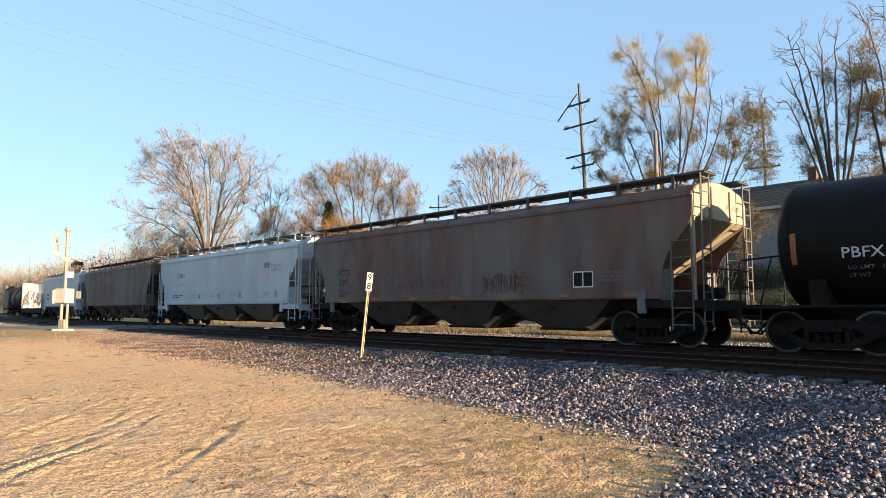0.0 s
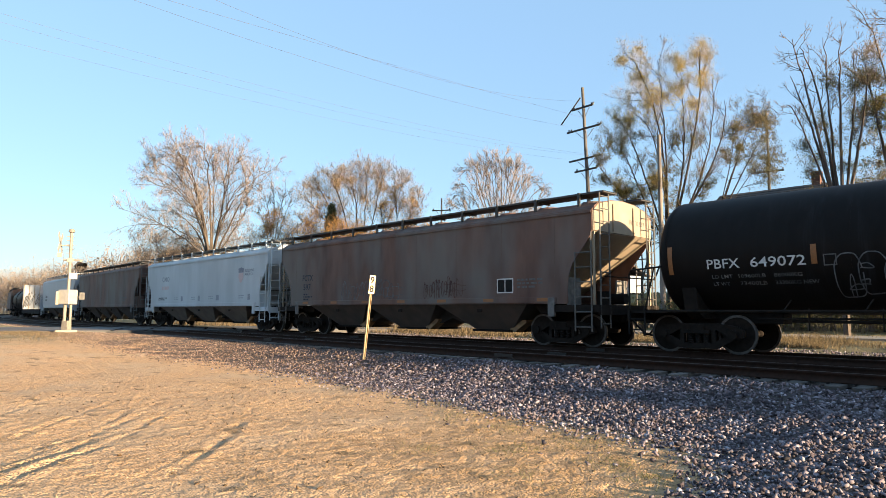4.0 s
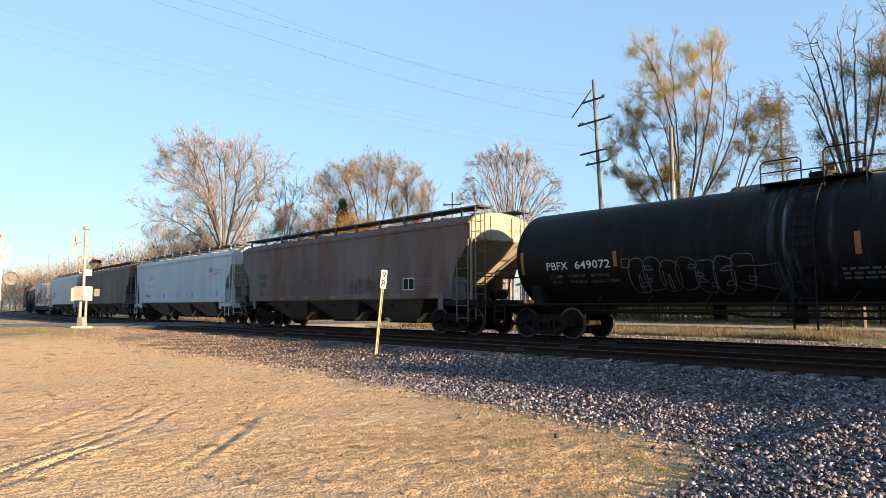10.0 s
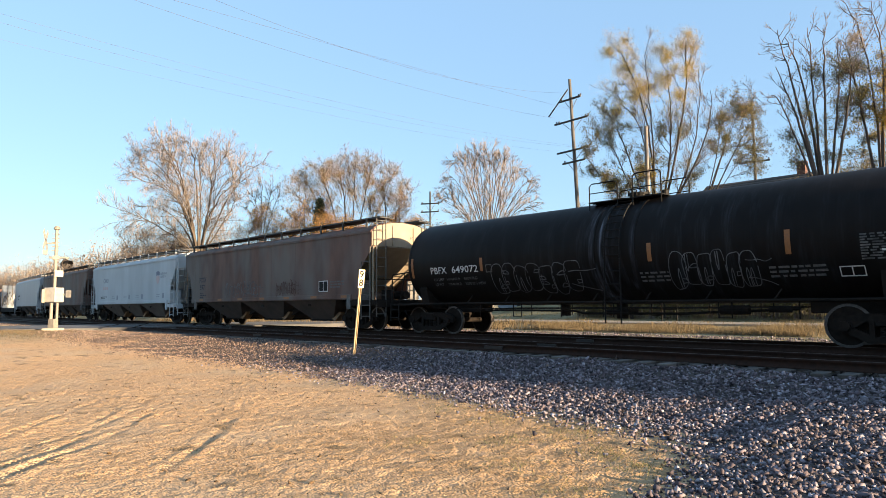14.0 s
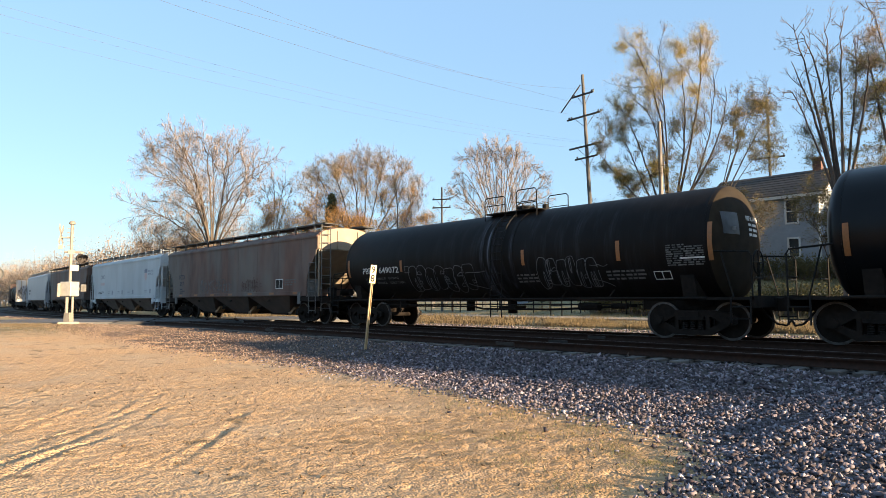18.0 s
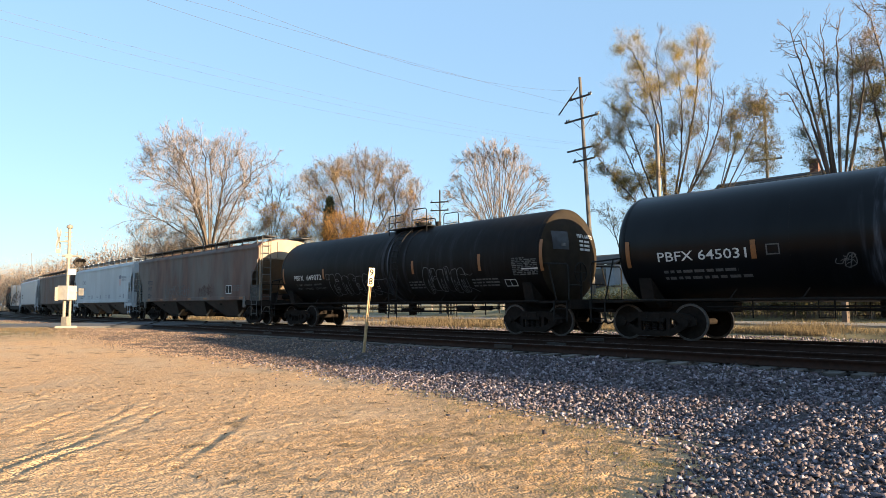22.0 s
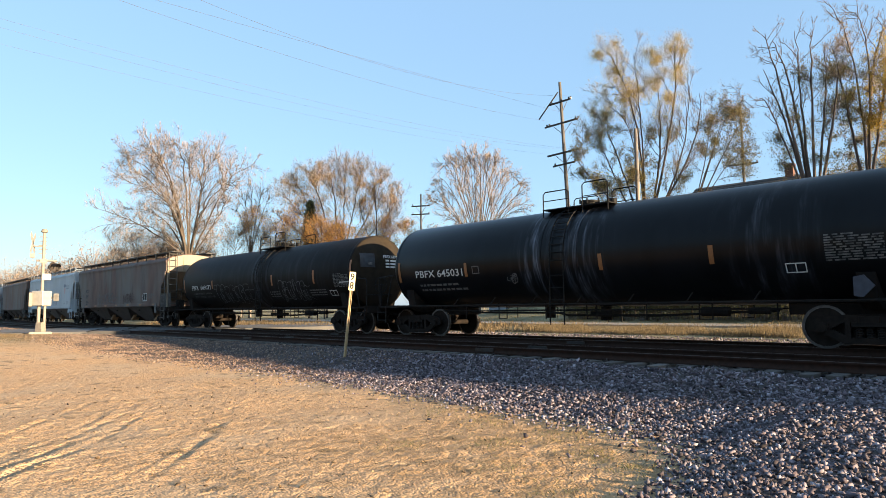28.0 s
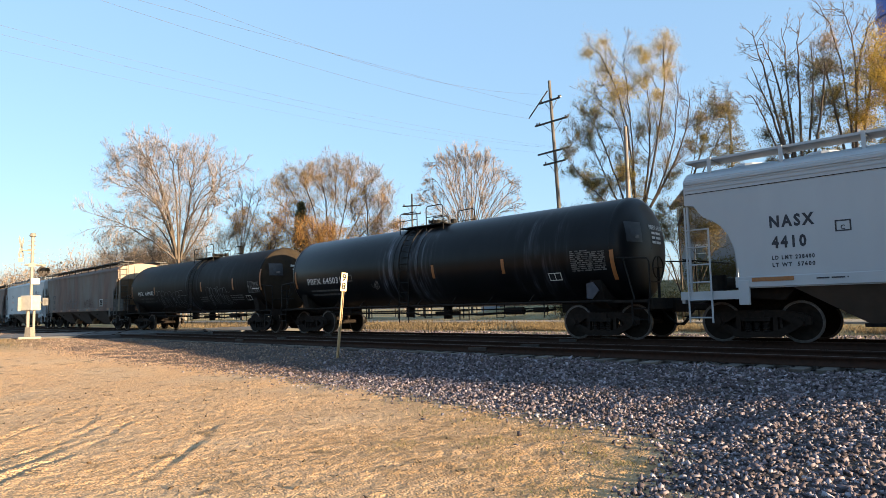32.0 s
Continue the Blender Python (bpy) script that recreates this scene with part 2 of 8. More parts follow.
M = {
    "ballast_bed": material("ballast_bed", (0.025, 0.018, 0.016), (0.06, 0.046, 0.04), 30, 0.95, 0.6, 25, c3=(0.08, 0.065, 0.056), scale3=0.5),
    "stone": island_material("ballast_stone", [(0.0152, 0.013, 0.015), (0.196, 0.157, 0.173), (0.0276, 0.0223, 0.0262), (0.279, 0.236, 0.26), (0.0588, 0.0403, 0.0447), (0.344, 0.306, 0.337), (0.0207, 0.0173, 0.0208), (0.126, 0.101, 0.114), (0.0415, 0.0338, 0.0393), (0.391, 0.361, 0.395)]),
    "dusty_stone": island_material("dusty_ballast_stone", [(0.04, 0.029, 0.023), (0.26, 0.178, 0.132), (0.07, 0.049, 0.038), (0.33, 0.236, 0.18), (0.115, 0.074, 0.056), (0.40, 0.30, 0.235), (0.055, 0.039, 0.031), (0.18, 0.127, 0.098)]),
    "shaded_stone": island_material("shaded_stone", [(0.012, 0.010, 0.009), (0.05, 0.042, 0.038), (0.02, 0.016, 0.014), (0.075, 0.062, 0.056)]),
    "pebble": island_material("gravel_pebble", [(0.26, 0.155, 0.08), (0.40, 0.27, 0.15), (0.31, 0.19, 0.10), (0.44, 0.31, 0.19), (0.36, 0.23, 0.12)]),
    "litter": island_material("leaf_litter", [(0.10, 0.06, 0.03), (0.17, 0.11, 0.06), (0.06, 0.045, 0.03)]),
    "asphalt": material("asphalt", (0.075, 0.073, 0.072), (0.11, 0.107, 0.104), 60, 0.9, 0.3, 80, c3=(0.145, 0.137, 0.128), scale3=0.4),
    "crossing_asphalt": material("dark_crossing_asphalt", (0.042, 0.041, 0.042), (0.064, 0.062, 0.062), 50, 0.9, 0.3, 80, c3=(0.06, 0.057, 0.054), scale3=0.6),
    "rail": material("rail_steel", (0.020, 0.010, 0.0065), (0.032, 0.0155, 0.0095), 12, 0.8, 0.2, 60, spec=0.2),
    "rail_head": material("rail_head", (0.05, 0.042, 0.038), (0.03, 0.024, 0.02), 6, 0.5, metal=0.3),
    "tie": material("tie_wood", (0.03, 0.024, 0.02), (0.065, 0.055, 0.048), 14, 0.95, 0.6, 30, c3=(0.15, 0.135, 0.12), scale3=1.2, stretch=(1, 0.2, 1), per_object=0.45),
    "black_paint": material("black_tank_paint", (0.0064, 0.0051, 0.0046), (0.0098, 0.0078, 0.007), 3, 0.55, 0.05, 20, spec=0.10, c3=(0.009, 0.0078, 0.0072), scale3=0.8, mix3=0.6, stretch=(1, 1, 0.4)),
    "black_worn": material("black_tank_paint_worn", (0.003, 0.0033, 0.004), (0.005, 0.0055, 0.0066), 3, 0.33, 0.03, 20, spec=0.16, c3=(0.007, 0.0077, 0.0095), scale3=0.9, mix3=0.5, stretch=(1, 1, 0.25)),
    "under_black": material("underframe_black", (0.009, 0.0078, 0.007), (0.016, 0.0125, 0.0105), 8, 0.9, 0.3, 30, spec=0.15, c3=(0.03, 0.022, 0.017), scale3=1.5),
    "truck_iron": material("truck_iron", (0.011, 0.0085, 0.007), (0.019, 0.014, 0.011), 9, 0.9, 0.3, 40, spec=0.15),
    "wheel_rim": material("wheel_rim_steel", (0.07, 0.062, 0.056), (0.03, 0.026, 0.023), 10, 0.45),
    "brown_hopper": material("weathered_hopper_paint", (0.140, 0.080, 0.060), (0.074, 0.039, 0.031), 1.3, 0.68, 0.08, 30, c3=(0.135, 0.124, 0.112), scale3=0.6, mix3=0.8, stretch=(1, 1, 0.35), spec=0.34),
    "tank_head": material("dusty_tank_head", (0.03, 0.023, 0.015), (0.02, 0.015, 0.011), 3, 0.8, spec=0.08, c3=(0.03, 0.026, 0.022), scale3=1.0),
    # lighter and tanner than the sides: low sun on the ends put into the colour
    "sunlit_tan": material("sunlit_tan_hopper_paint", (0.30, 0.238, 0.170), (0.25, 0.198, 0.142), 3, 0.7, 0.06, 30, c3=(0.23, 0.186, 0.14), scale3=1.2, mix3=0.6),
    "grey_hopper": material("pale_grey_hopper_paint", (0.46, 0.50, 0.52), (0.41, 0.45, 0.47), 1.5, 0.6, 0.04, 30, c3=(0.33, 0.35, 0.365), scale3=0.6, mix3=0.5, stretch=(1, 1, 0.3)),
    "white_hopper": material("off_white_hopper_paint", (0.335, 0.365, 0.395), (0.31, 0.338, 0.368), 1.5, 0.45, 0.03, 30, c3=(0.28, 0.30, 0.325), scale3=0.5, mix3=0.4, stretch=(1, 1, 0.3)),
    "hopper_bay": material("dusty_hopper_bay", (0.085, 0.062, 0.049), (0.06, 0.046, 0.037), 2, 0.85, 0.1, 30),
    # orange-tan of the sun patches drawn on the hopper bays
    "sunlit_bay": material("sunlit_bay_tan", (0.34, 0.20, 0.10), (0.25, 0.15, 0.08), 6, 0.8, 0.2, 30),
    "ridge_brown": material("grimy_ridge_sheet", (0.022, 0.017, 0.014), (0.035, 0.027, 0.022), 3, 0.9),
    "grate": material("galvanised_grate", (0.035, 0.034, 0.033), (0.06, 0.057, 0.054), 10, 0.6, metal=0.4),
    "orange_tape": material("orange_reflector", (0.26, 0.10, 0.025), (0.20, 0.08, 0.025), 20, 0.5),
    "white_mark": material("white_stencil", (0.62, 0.62, 0.60), (0.5, 0.5, 0.49), 12, 0.8),
    "table_mark": material("fine_grey_stencil", (0.14, 0.14, 0.135), (0.04, 0.04, 0.04), 9, 0.8),
    "rust_mark": material("dark_red_spray_paint", (0.05, 0.022, 0.018), (0.09, 0.04, 0.03), 6, 0.8),
    "pad_grey": material("scuffed_grey_pad_paint", (0.15, 0.145, 0.135), (0.09, 0.085, 0.08), 6, 0.8, 0.1, 30),
    "ladder_grey": material("grimy_grey_ladder_steel", (0.10, 0.098, 0.092), (0.07, 0.066, 0.06), 9, 0.7),
    "post_steel": material("rusty_yellowed_post_steel", (0.42, 0.31, 0.17), (0.33, 0.24, 0.13), 12, 0.7),
    "faint_mark": material("faded_stencil", (0.12, 0.115, 0.11), (0.07, 0.07, 0.07), 20, 0.8),
    "dark_mark": material("dark_stencil", (0.018, 0.02, 0.03), (0.03, 0.034, 0.045), 12, 0.8),
    "grey_mark": material("faded_grey_stencil", (0.22, 0.24, 0.28), (0.28, 0.30, 0.33), 12, 0.8),
    "placard": material("scuffed_placard_metal", (0.035, 0.042, 0.06), (0.02, 0.024, 0.036), 6, 0.6),
    "blue_panel": material("scuffed_blue_panel", (0.006, 0.008, 0.012), (0.02, 0.026, 0.036), 5, 0.45),
    "scrawl": material("grey_spray_paint", (0.13, 0.135, 0.14), (0.05, 0.05, 0.054), 6, 0.8),
    "red_paint": material("faded_red_paint", (0.52, 0.37, 0.355), (0.5, 0.39, 0.37), 9, 0.7),
    "bay_tan": material("dusty_tan_hopper_bay", (0.17, 0.135, 0.105), (0.13, 0.10, 0.08), 2, 0.85, 0.1, 30),
    "blue_paint": material("faded_blue_paint", (0.16, 0.18, 0.23), (0.2, 0.22, 0.27), 9, 0.7),
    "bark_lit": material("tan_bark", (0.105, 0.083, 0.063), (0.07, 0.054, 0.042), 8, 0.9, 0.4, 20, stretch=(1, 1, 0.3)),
    "bark_grey": material("grey_brown_bark", (0.10, 0.076, 0.062), (0.065, 0.05, 0.042), 8, 0.9, 0.4, 20, stretch=(1, 1, 0.3)),
    "bark_dark": material("dark_bark", (0.034, 0.027, 0.022), (0.055, 0.043, 0.034), 8, 0.9, 0.4, 20, stretch=(1, 1, 0.3)),
    "twig_tan": material("tan_twigs", (0.25, 0.205, 0.175), (0.20, 0.164, 0.14), 2, 0.9),
    "twig_dark": material("dark_twigs", (0.075, 0.06, 0.047), (0.05, 0.04, 0.032), 2, 0.9),
    "twig_brown": material("brown_twigs", (0.15, 0.115, 0.088), (0.11, 0.082, 0.064), 2, 0.9),
    "sky_screen": material("dark_sky_screen", (0.05, 0.042, 0.032), (0.10, 0.078, 0.055), 0.8, 1.0, 0.6, 2.0, c3=(0.07, 0.06, 0.035), scale3=0.12),
    "pole_wood": material("weathered_pole_wood", (0.12, 0.11, 0.10), (0.085, 0.078, 0.07), 6, 0.9, 0.3, 30, stretch=(1, 1, 0.1)),
    "pale_pole": material("bleached_pole_wood", (0.22, 0.19, 0.165), (0.16, 0.138, 0.12), 6, 0.9, 0.3, 30, stretch=(1, 1, 0.1)),
    "arm_wood": material("dark_crossarm_wood", (0.03, 0.026, 0.024), (0.045, 0.04, 0.035), 6, 0.9),
    "joint_bar": material("worn_joint_bar_steel", (0.03, 0.024, 0.02), (0.018, 0.013, 0.011), 12, 0.6, metal=0.2),
    "wire": material("dark_wire", (0.05, 0.05, 0.055), None, 6, 0.6),
    "insulator": material("glazed_insulator", (0.05, 0.04, 0.035), (0.07, 0.06, 0.05), 6, 0.3),
    "silver": material("galvanised_post", (0.27, 0.24, 0.20), (0.21, 0.185, 0.155), 10, 0.6, metal=0.2),
    "white_metal": material("white_painted_metal", (0.36, 0.345, 0.315), (0.30, 0.285, 0.26), 6, 0.5),
    "lamp_grey": material("grey_lamp_disc", (0.03, 0.025, 0.022), (0.05, 0.04, 0.034), 8, 0.6),
    "black_metal": material("black_metal", (0.006, 0.0056, 0.0054), (0.011, 0.0105, 0.010), 10, 0.6, spec=0.15),
    "street": material("worn_street", (0.24, 0.21, 0.17), (0.30, 0.26, 0.21), 8, 0.95, 0.3, 40),
    "concrete": material("pale_concrete", (0.36, 0.31, 0.24), (0.29, 0.25, 0.19), 10, 0.9, 0.3, 40),
    "sign_yellow": material("cream_sign_paint", (0.78, 0.66, 0.38), (0.70, 0.58, 0.32), 14, 0.6),
    "siding": material("grey_clapboard", (0.30, 0.325, 0.36), (0.26, 0.285, 0.315), 4, 0.8, c3=(0.23, 0.245, 0.265), scale3=0.4, mix3=0.4),
    "trim": material("white_trim_paint", (0.62, 0.61, 0.58), (0.55, 0.54, 0.51), 6, 0.7),
    "seam": material("weld_seam", (0.11, 0.075, 0.06), (0.09, 0.06, 0.045), 8, 0.8),
    "shingle": material("dark_roof_shingle", (0.045, 0.038, 0.034), (0.07, 0.06, 0.053), 8, 0.95, 0.4, 20, per_object=0.12),
    "brick": material("dark_red_brick", (0.085, 0.042, 0.033), (0.12, 0.062, 0.046), 5, 0.9, 0.3, 30),
    "glass": material("dark_window_glass", (0.03, 0.035, 0.04), (0.04, 0.045, 0.05), 2, 0.08),
}
smears(M["black_worn"], [(-1.45, 0.6, 1.3), (0.1, 0.5, 1.4), (0.75, 0.4, 0.5), (5.2, 1.4, 0.5), (-0.6, 2.2, 0.3)], (0.16, 0.175, 0.21))
smears(M["black_paint"], [(0.3, 0.5, 1.6), (1.15, 0.25, 0.7), (3.0, 5.0, 0.22), (-3.0, 3.5, 0.12)], (0.15, 0.165, 0.20))


# ---- mesh helpers ----
def part(name, bm, mat, parent=None, label="", smooth=False):
    """Links a bmesh as one mesh object, under a thing or a part."""
    me = bpy.data.meshes.new(name)
    bmesh.ops.recalc_face_normals(bm, faces=bm.faces[:])
    bm.to_mesh(me)
    bm.free()
    return link(name, me, mat, parent, label, smooth)


def link(name, me, mat, parent=None, label="", smooth=False):
    if mat is not None and not me.materials:
        me.materials.append(mat)
    if smooth:
        me.polygons.foreach_set("use_smooth", [True] * len(me.polygons))
        me.set_sharp_from_angle(angle=radians(40))
    ob = new(name, me)
    ob.parent = parent
    return tagged(ob, label)


def empty(name, m=None):
    ob = new(name)
    ob.empty_display_size = 0.3
    if m is not None:
        ob.matrix_world = m
    return ob


def box(bm, x0, x1, y0, y1, z0, z1, bevel=0.0):
    vs = [bm.verts.new((x, y, z)) for x in (x0, x1) for y in (y0, y1) for z in (z0, z1)]
    fs = [bm.faces.new([vs[i] for i in q]) for q in ((0, 1, 3, 2), (4, 6, 7, 5), (0, 4, 5, 1), (2, 3, 7, 6), (0, 2, 6, 4), (1, 5, 7, 3))]
    if bevel:
        es = {e for f in fs for e in f.edges}
        bmesh.ops.bevel(bm, geom=list(es), offset=bevel, segments=1, affect="EDGES")
    return bm


def prism(bm, pts, axis, d0, d1):
    """A flat outline, pulled from d0 to d1 along an axis; pts are the two other coordinates in order."""
    def at(p, d):
        q = list(p)
        q.insert("xyz".index(axis), d)
        return bm.verts.new(q)
    a, b = [at(p, d0) for p in pts], [at(p, d1) for p in pts]
    n = len(pts)
    bm.faces.new(a)
    bm.faces.new(b[::-1])
    for i in range(n):
        bm.faces.new((a[i], b[i], b[(i + 1) % n], a[(i + 1) % n]))
    return bm


def rod(bm, p, q, r0, r1=None, n=6):
    p, q = Vector(p), Vector(q)
    d = (q - p).normalized()
    u = d.orthogonal().normalized()
    v = d.cross(u)
    r1 = r0 if r1 is None else r1
    rings = [[bm.verts.new(c + r * (math.cos(2 * math.pi * k / n) * u + math.sin(2 * math.pi * k / n) * v)) for k in range(n)] for c, r in ((p, r0), (q, r1))]
    for k in range(n):
        bm.faces.new((rings[0][k], rings[0][(k + 1) % n], rings[1][(k + 1) % n], rings[1][k]))
    bm.faces.new(rings[0][::-1])
    bm.faces.new(rings[1])
    return bm


def pipe(bm, pts, r, n=6):
    """One continuous round tube along a line of points."""
    pts = [Vector(p) for p in pts]
    rings, u = [], None
    for i, p in enumerate(pts):
        d = (pts[min(i + 1, len(pts) - 1)] - pts[max(i - 1, 0)]).normalized()
        u = d.orthogonal().normalized() if u is None else (u - d * u.dot(d)).normalized()
        v = d.cross(u)
        rings.append([bm.verts.new(p + r * (math.cos(2 * math.pi * k / n) * u + math.sin(2 * math.pi * k / n) * v)) for k in range(n)])
    for a, b in zip(rings, rings[1:]):
        for k in range(n):
            bm.faces.new((a[k], a[(k + 1) % n], b[(k + 1) % n], b[k]))
    bm.faces.new(rings[0][::-1])
    bm.faces.new(rings[-1])
    return bm


def lathe(bm, profile, n=32, axis="y", ring=False):
    """Turns a profile of (radius, place along the axis) round the axis."""
    rings = []
    for r, d in profile:
        ring = []
        for k in range(n):
            a = 2 * math.pi * k / n
            u, v = r * math.cos(a), r * math.sin(a)
            ring.append(bm.verts.new({"y": (u, d, v), "x": (d, u, v), "z": (u, v, d)}[axis]))
        rings.append(ring)
    for a, b in zip(rings, rings[1:] + (rings[:1] if ring else [])):
        for k in range(n):
            bm.faces.new((a[k], a[(k + 1) % n], b[(k + 1) % n], b[k]))
    if not ring:
        bm.faces.new(rings[0][::-1])
        bm.faces.new(rings[-1])
    return bm


def B():
    return bmesh.new()


def mesh_from(name, verts, faces):
    """A mesh from numpy arrays of vertices and of equal-sided faces."""
    verts, faces = np.asarray(verts, dtype=np.float32), np.asarray(faces, dtype=np.int32)
    me = bpy.data.meshes.new(name)
    me.vertices.add(len(verts))
    me.vertices.foreach_set("co", verts.ravel())
    k = faces.shape[1]
    me.loops.add(faces.size)
    me.loops.foreach_set("vertex_index", faces.ravel())
    me.polygons.add(len(faces))
    me.polygons.foreach_set("loop_start", np.arange(0, faces.size, k, dtype=np.int32))
    me.update(calc_edges=True)
    return me


def smoothstep(v, a, b):
    t = np.clip((np.asarray(v, dtype=float) - a) / (b - a), 0, 1)
    return t * t * (3 - 2 * t)


# ---- plan: the two tracks, the ground ----
RAIL_Z = 0.635          # rail tops above the lot
TRACK_Y, NEAR_TRACK_Y = 17.2, 13.2
BEND_X, BEND_R = -35.0, 640.0
GAUGE = 0.7525


def bend(x):
    return np.minimum(np.asarray(x, dtype=float) - BEND_X, 0) ** 2 / (2 * BEND_R)


def heading(x):
    """Degrees by which the track has turned at x."""
    return math.degrees(math.atan2(min(x - BEND_X, 0), BEND_R))


def toe(x):
    """How far the loose ballast spreads towards the lot."""
    return np.interp(x, [-60, -42, -34, -25.5, -21.4, -18.6, -14, -10, -6.6, -4.6, -3.7, -3.2, -2.9, -1.8, 2, 8, 60], [9.4, 8.4, 7.2, 7.2, 7.7, 8.4, 8.8, 8.5, 7.9, 7.7, 7.3, 6.5, 5.1, 4.2, 3.4, 3.0, 3.0])


# tyre ruts: start, end, how far the middle bows out, depth beyond the shallowest
TYRE_LINES = [(-9.63, 1.67, -14.09, 4.77, -0.10, 0.022), (-12.08, 2.01, -14.74, 3.29, -0.09, 0.026), (-7.75, 1.31, -9.34, 2.70, -0.11, 0.036), (-7.19, 1.22, -8.51, 2.51, 0.03, 0.040),
              (-10.29, 3.14, -13.73, 4.71, -0.13, 0.018), (-9.82, 3.01, -13.04, 4.81, -0.14, 0.020), (-9.01, 2.91, -11.81, 4.62, -0.06, 0.026), (-6.77, 2.74, -9.55, 4.84, -0.09, 0.020),
              (-9.55, 4.84, -11.63, 6.01, -0.05, 0.014), (-6.96, 2.55, -7.93, 3.52, -0.04, -0.008), (-6.92, 2.75, -8.40, 4.02, -0.04, -0.004), (-11.39, 1.90, -16.42, 4.16, -0.17, 0.015),
              (-8.69, 2.23, -11.41, 3.75, -0.01, 0.018), (-18.00, 5.03, -13.73, 4.70, 0.26, 0.014), (-18.75, 3.08, -20.98, 4.16, -0.06, 0.020), (-8.88, 1.64, -9.51, 2.53, -0.14, 0.024)]
RUTS = [(x0 + 0.1 * k, y0 - 0.12 * k, x1 + 0.12 * k, y1 - 0.15 * k, sag, (0.6 * d + 0.017) * (1.0, 0.4, 0.3)[abs(k)]) for x0, y0, x1, y1, sag, d in TYRE_LINES for k in (-2, -1, 0, 1, 2)]
RNG = np.random.default_rng(7)
LUMPS = [(RNG.uniform(0.5, 3.2), RNG.uniform(0, 6.28), RNG.uniform(0, 6.28)) for _ in range(14)]
CLODS = [(RNG.uniform(8, 34), RNG.uniform(0, 6.28), RNG.uniform(0, 6.28)) for _ in range(22)]


def ground_height(x, y):
    x, y = np.asarray(x, dtype=float), np.asarray(y, dtype=float)
    z = 0.57 * smoothstep(-x, 16, 34) * (1 - smoothstep(-x, 60, 120) * 0.3)
    bed = smoothstep(y - bend(x), 9.4, 10.8) * (1 - smoothstep(y - bend(x), 20.5, 22.5))
    z = z * (1 - bed) + bed * 0.1
    back = smoothstep(y - bend(x), 21, 24)
    z = z * (1 - back) + back * (0.47 + 0.2 * smoothstep(y, 24, 28) + 2.4 * smoothstep(y, 32, 43) * smoothstep(x, -40, -24))
    near = (1 - smoothstep(np.hypot(x + 7, y - 5), 14, 24))
    for k, a, b in LUMPS:
        z = z + near * 0.0035 * np.sin(k * (x * math.cos(a) + y * math.sin(a)) + b)
    trodden = near * (0.013 + 0.010 * np.exp(-((x + 4.6) ** 2 + (y - 5.0) ** 2) / 5.0))
    for k, a, b in CLODS:
        z = z + trodden / k * np.sin(k * (x * math.cos(a) + y * math.sin(a)) + b + 1.5 * np.sin(x * 1.7 + 2 * b) + 1.5 * np.sin(y * 1.9 - 3 * b))
    for x0, y0, x1, y1, sag, depth in RUTS:
        dx, dy = x1 - x0, y1 - y0
        length = math.hypot(dx, dy)
        u = ((x - x0) * dx + (y - y0) * dy) / length
        v = ((y - y0) * dx - (x - x0) * dy) / length - 4 * sag * u * (length - u) / length ** 2 + 0.008 * np.sin(u * 6 + x0 * 5)
        on = smoothstep(u, -0.5, 0.3) * (1 - smoothstep(u, length - 0.5, length + 0.3))
        z = z + on * depth * 0.78 * (-np.exp(-(v / 0.042) ** 2) + 0.75 * np.exp(-((np.abs(v) - 0.09) / 0.04) ** 2)) * (0.6 + 0.45 * np.sin(u * 7 + x0 * 3) * np.sin(u * 3.3 + y0))
    return z


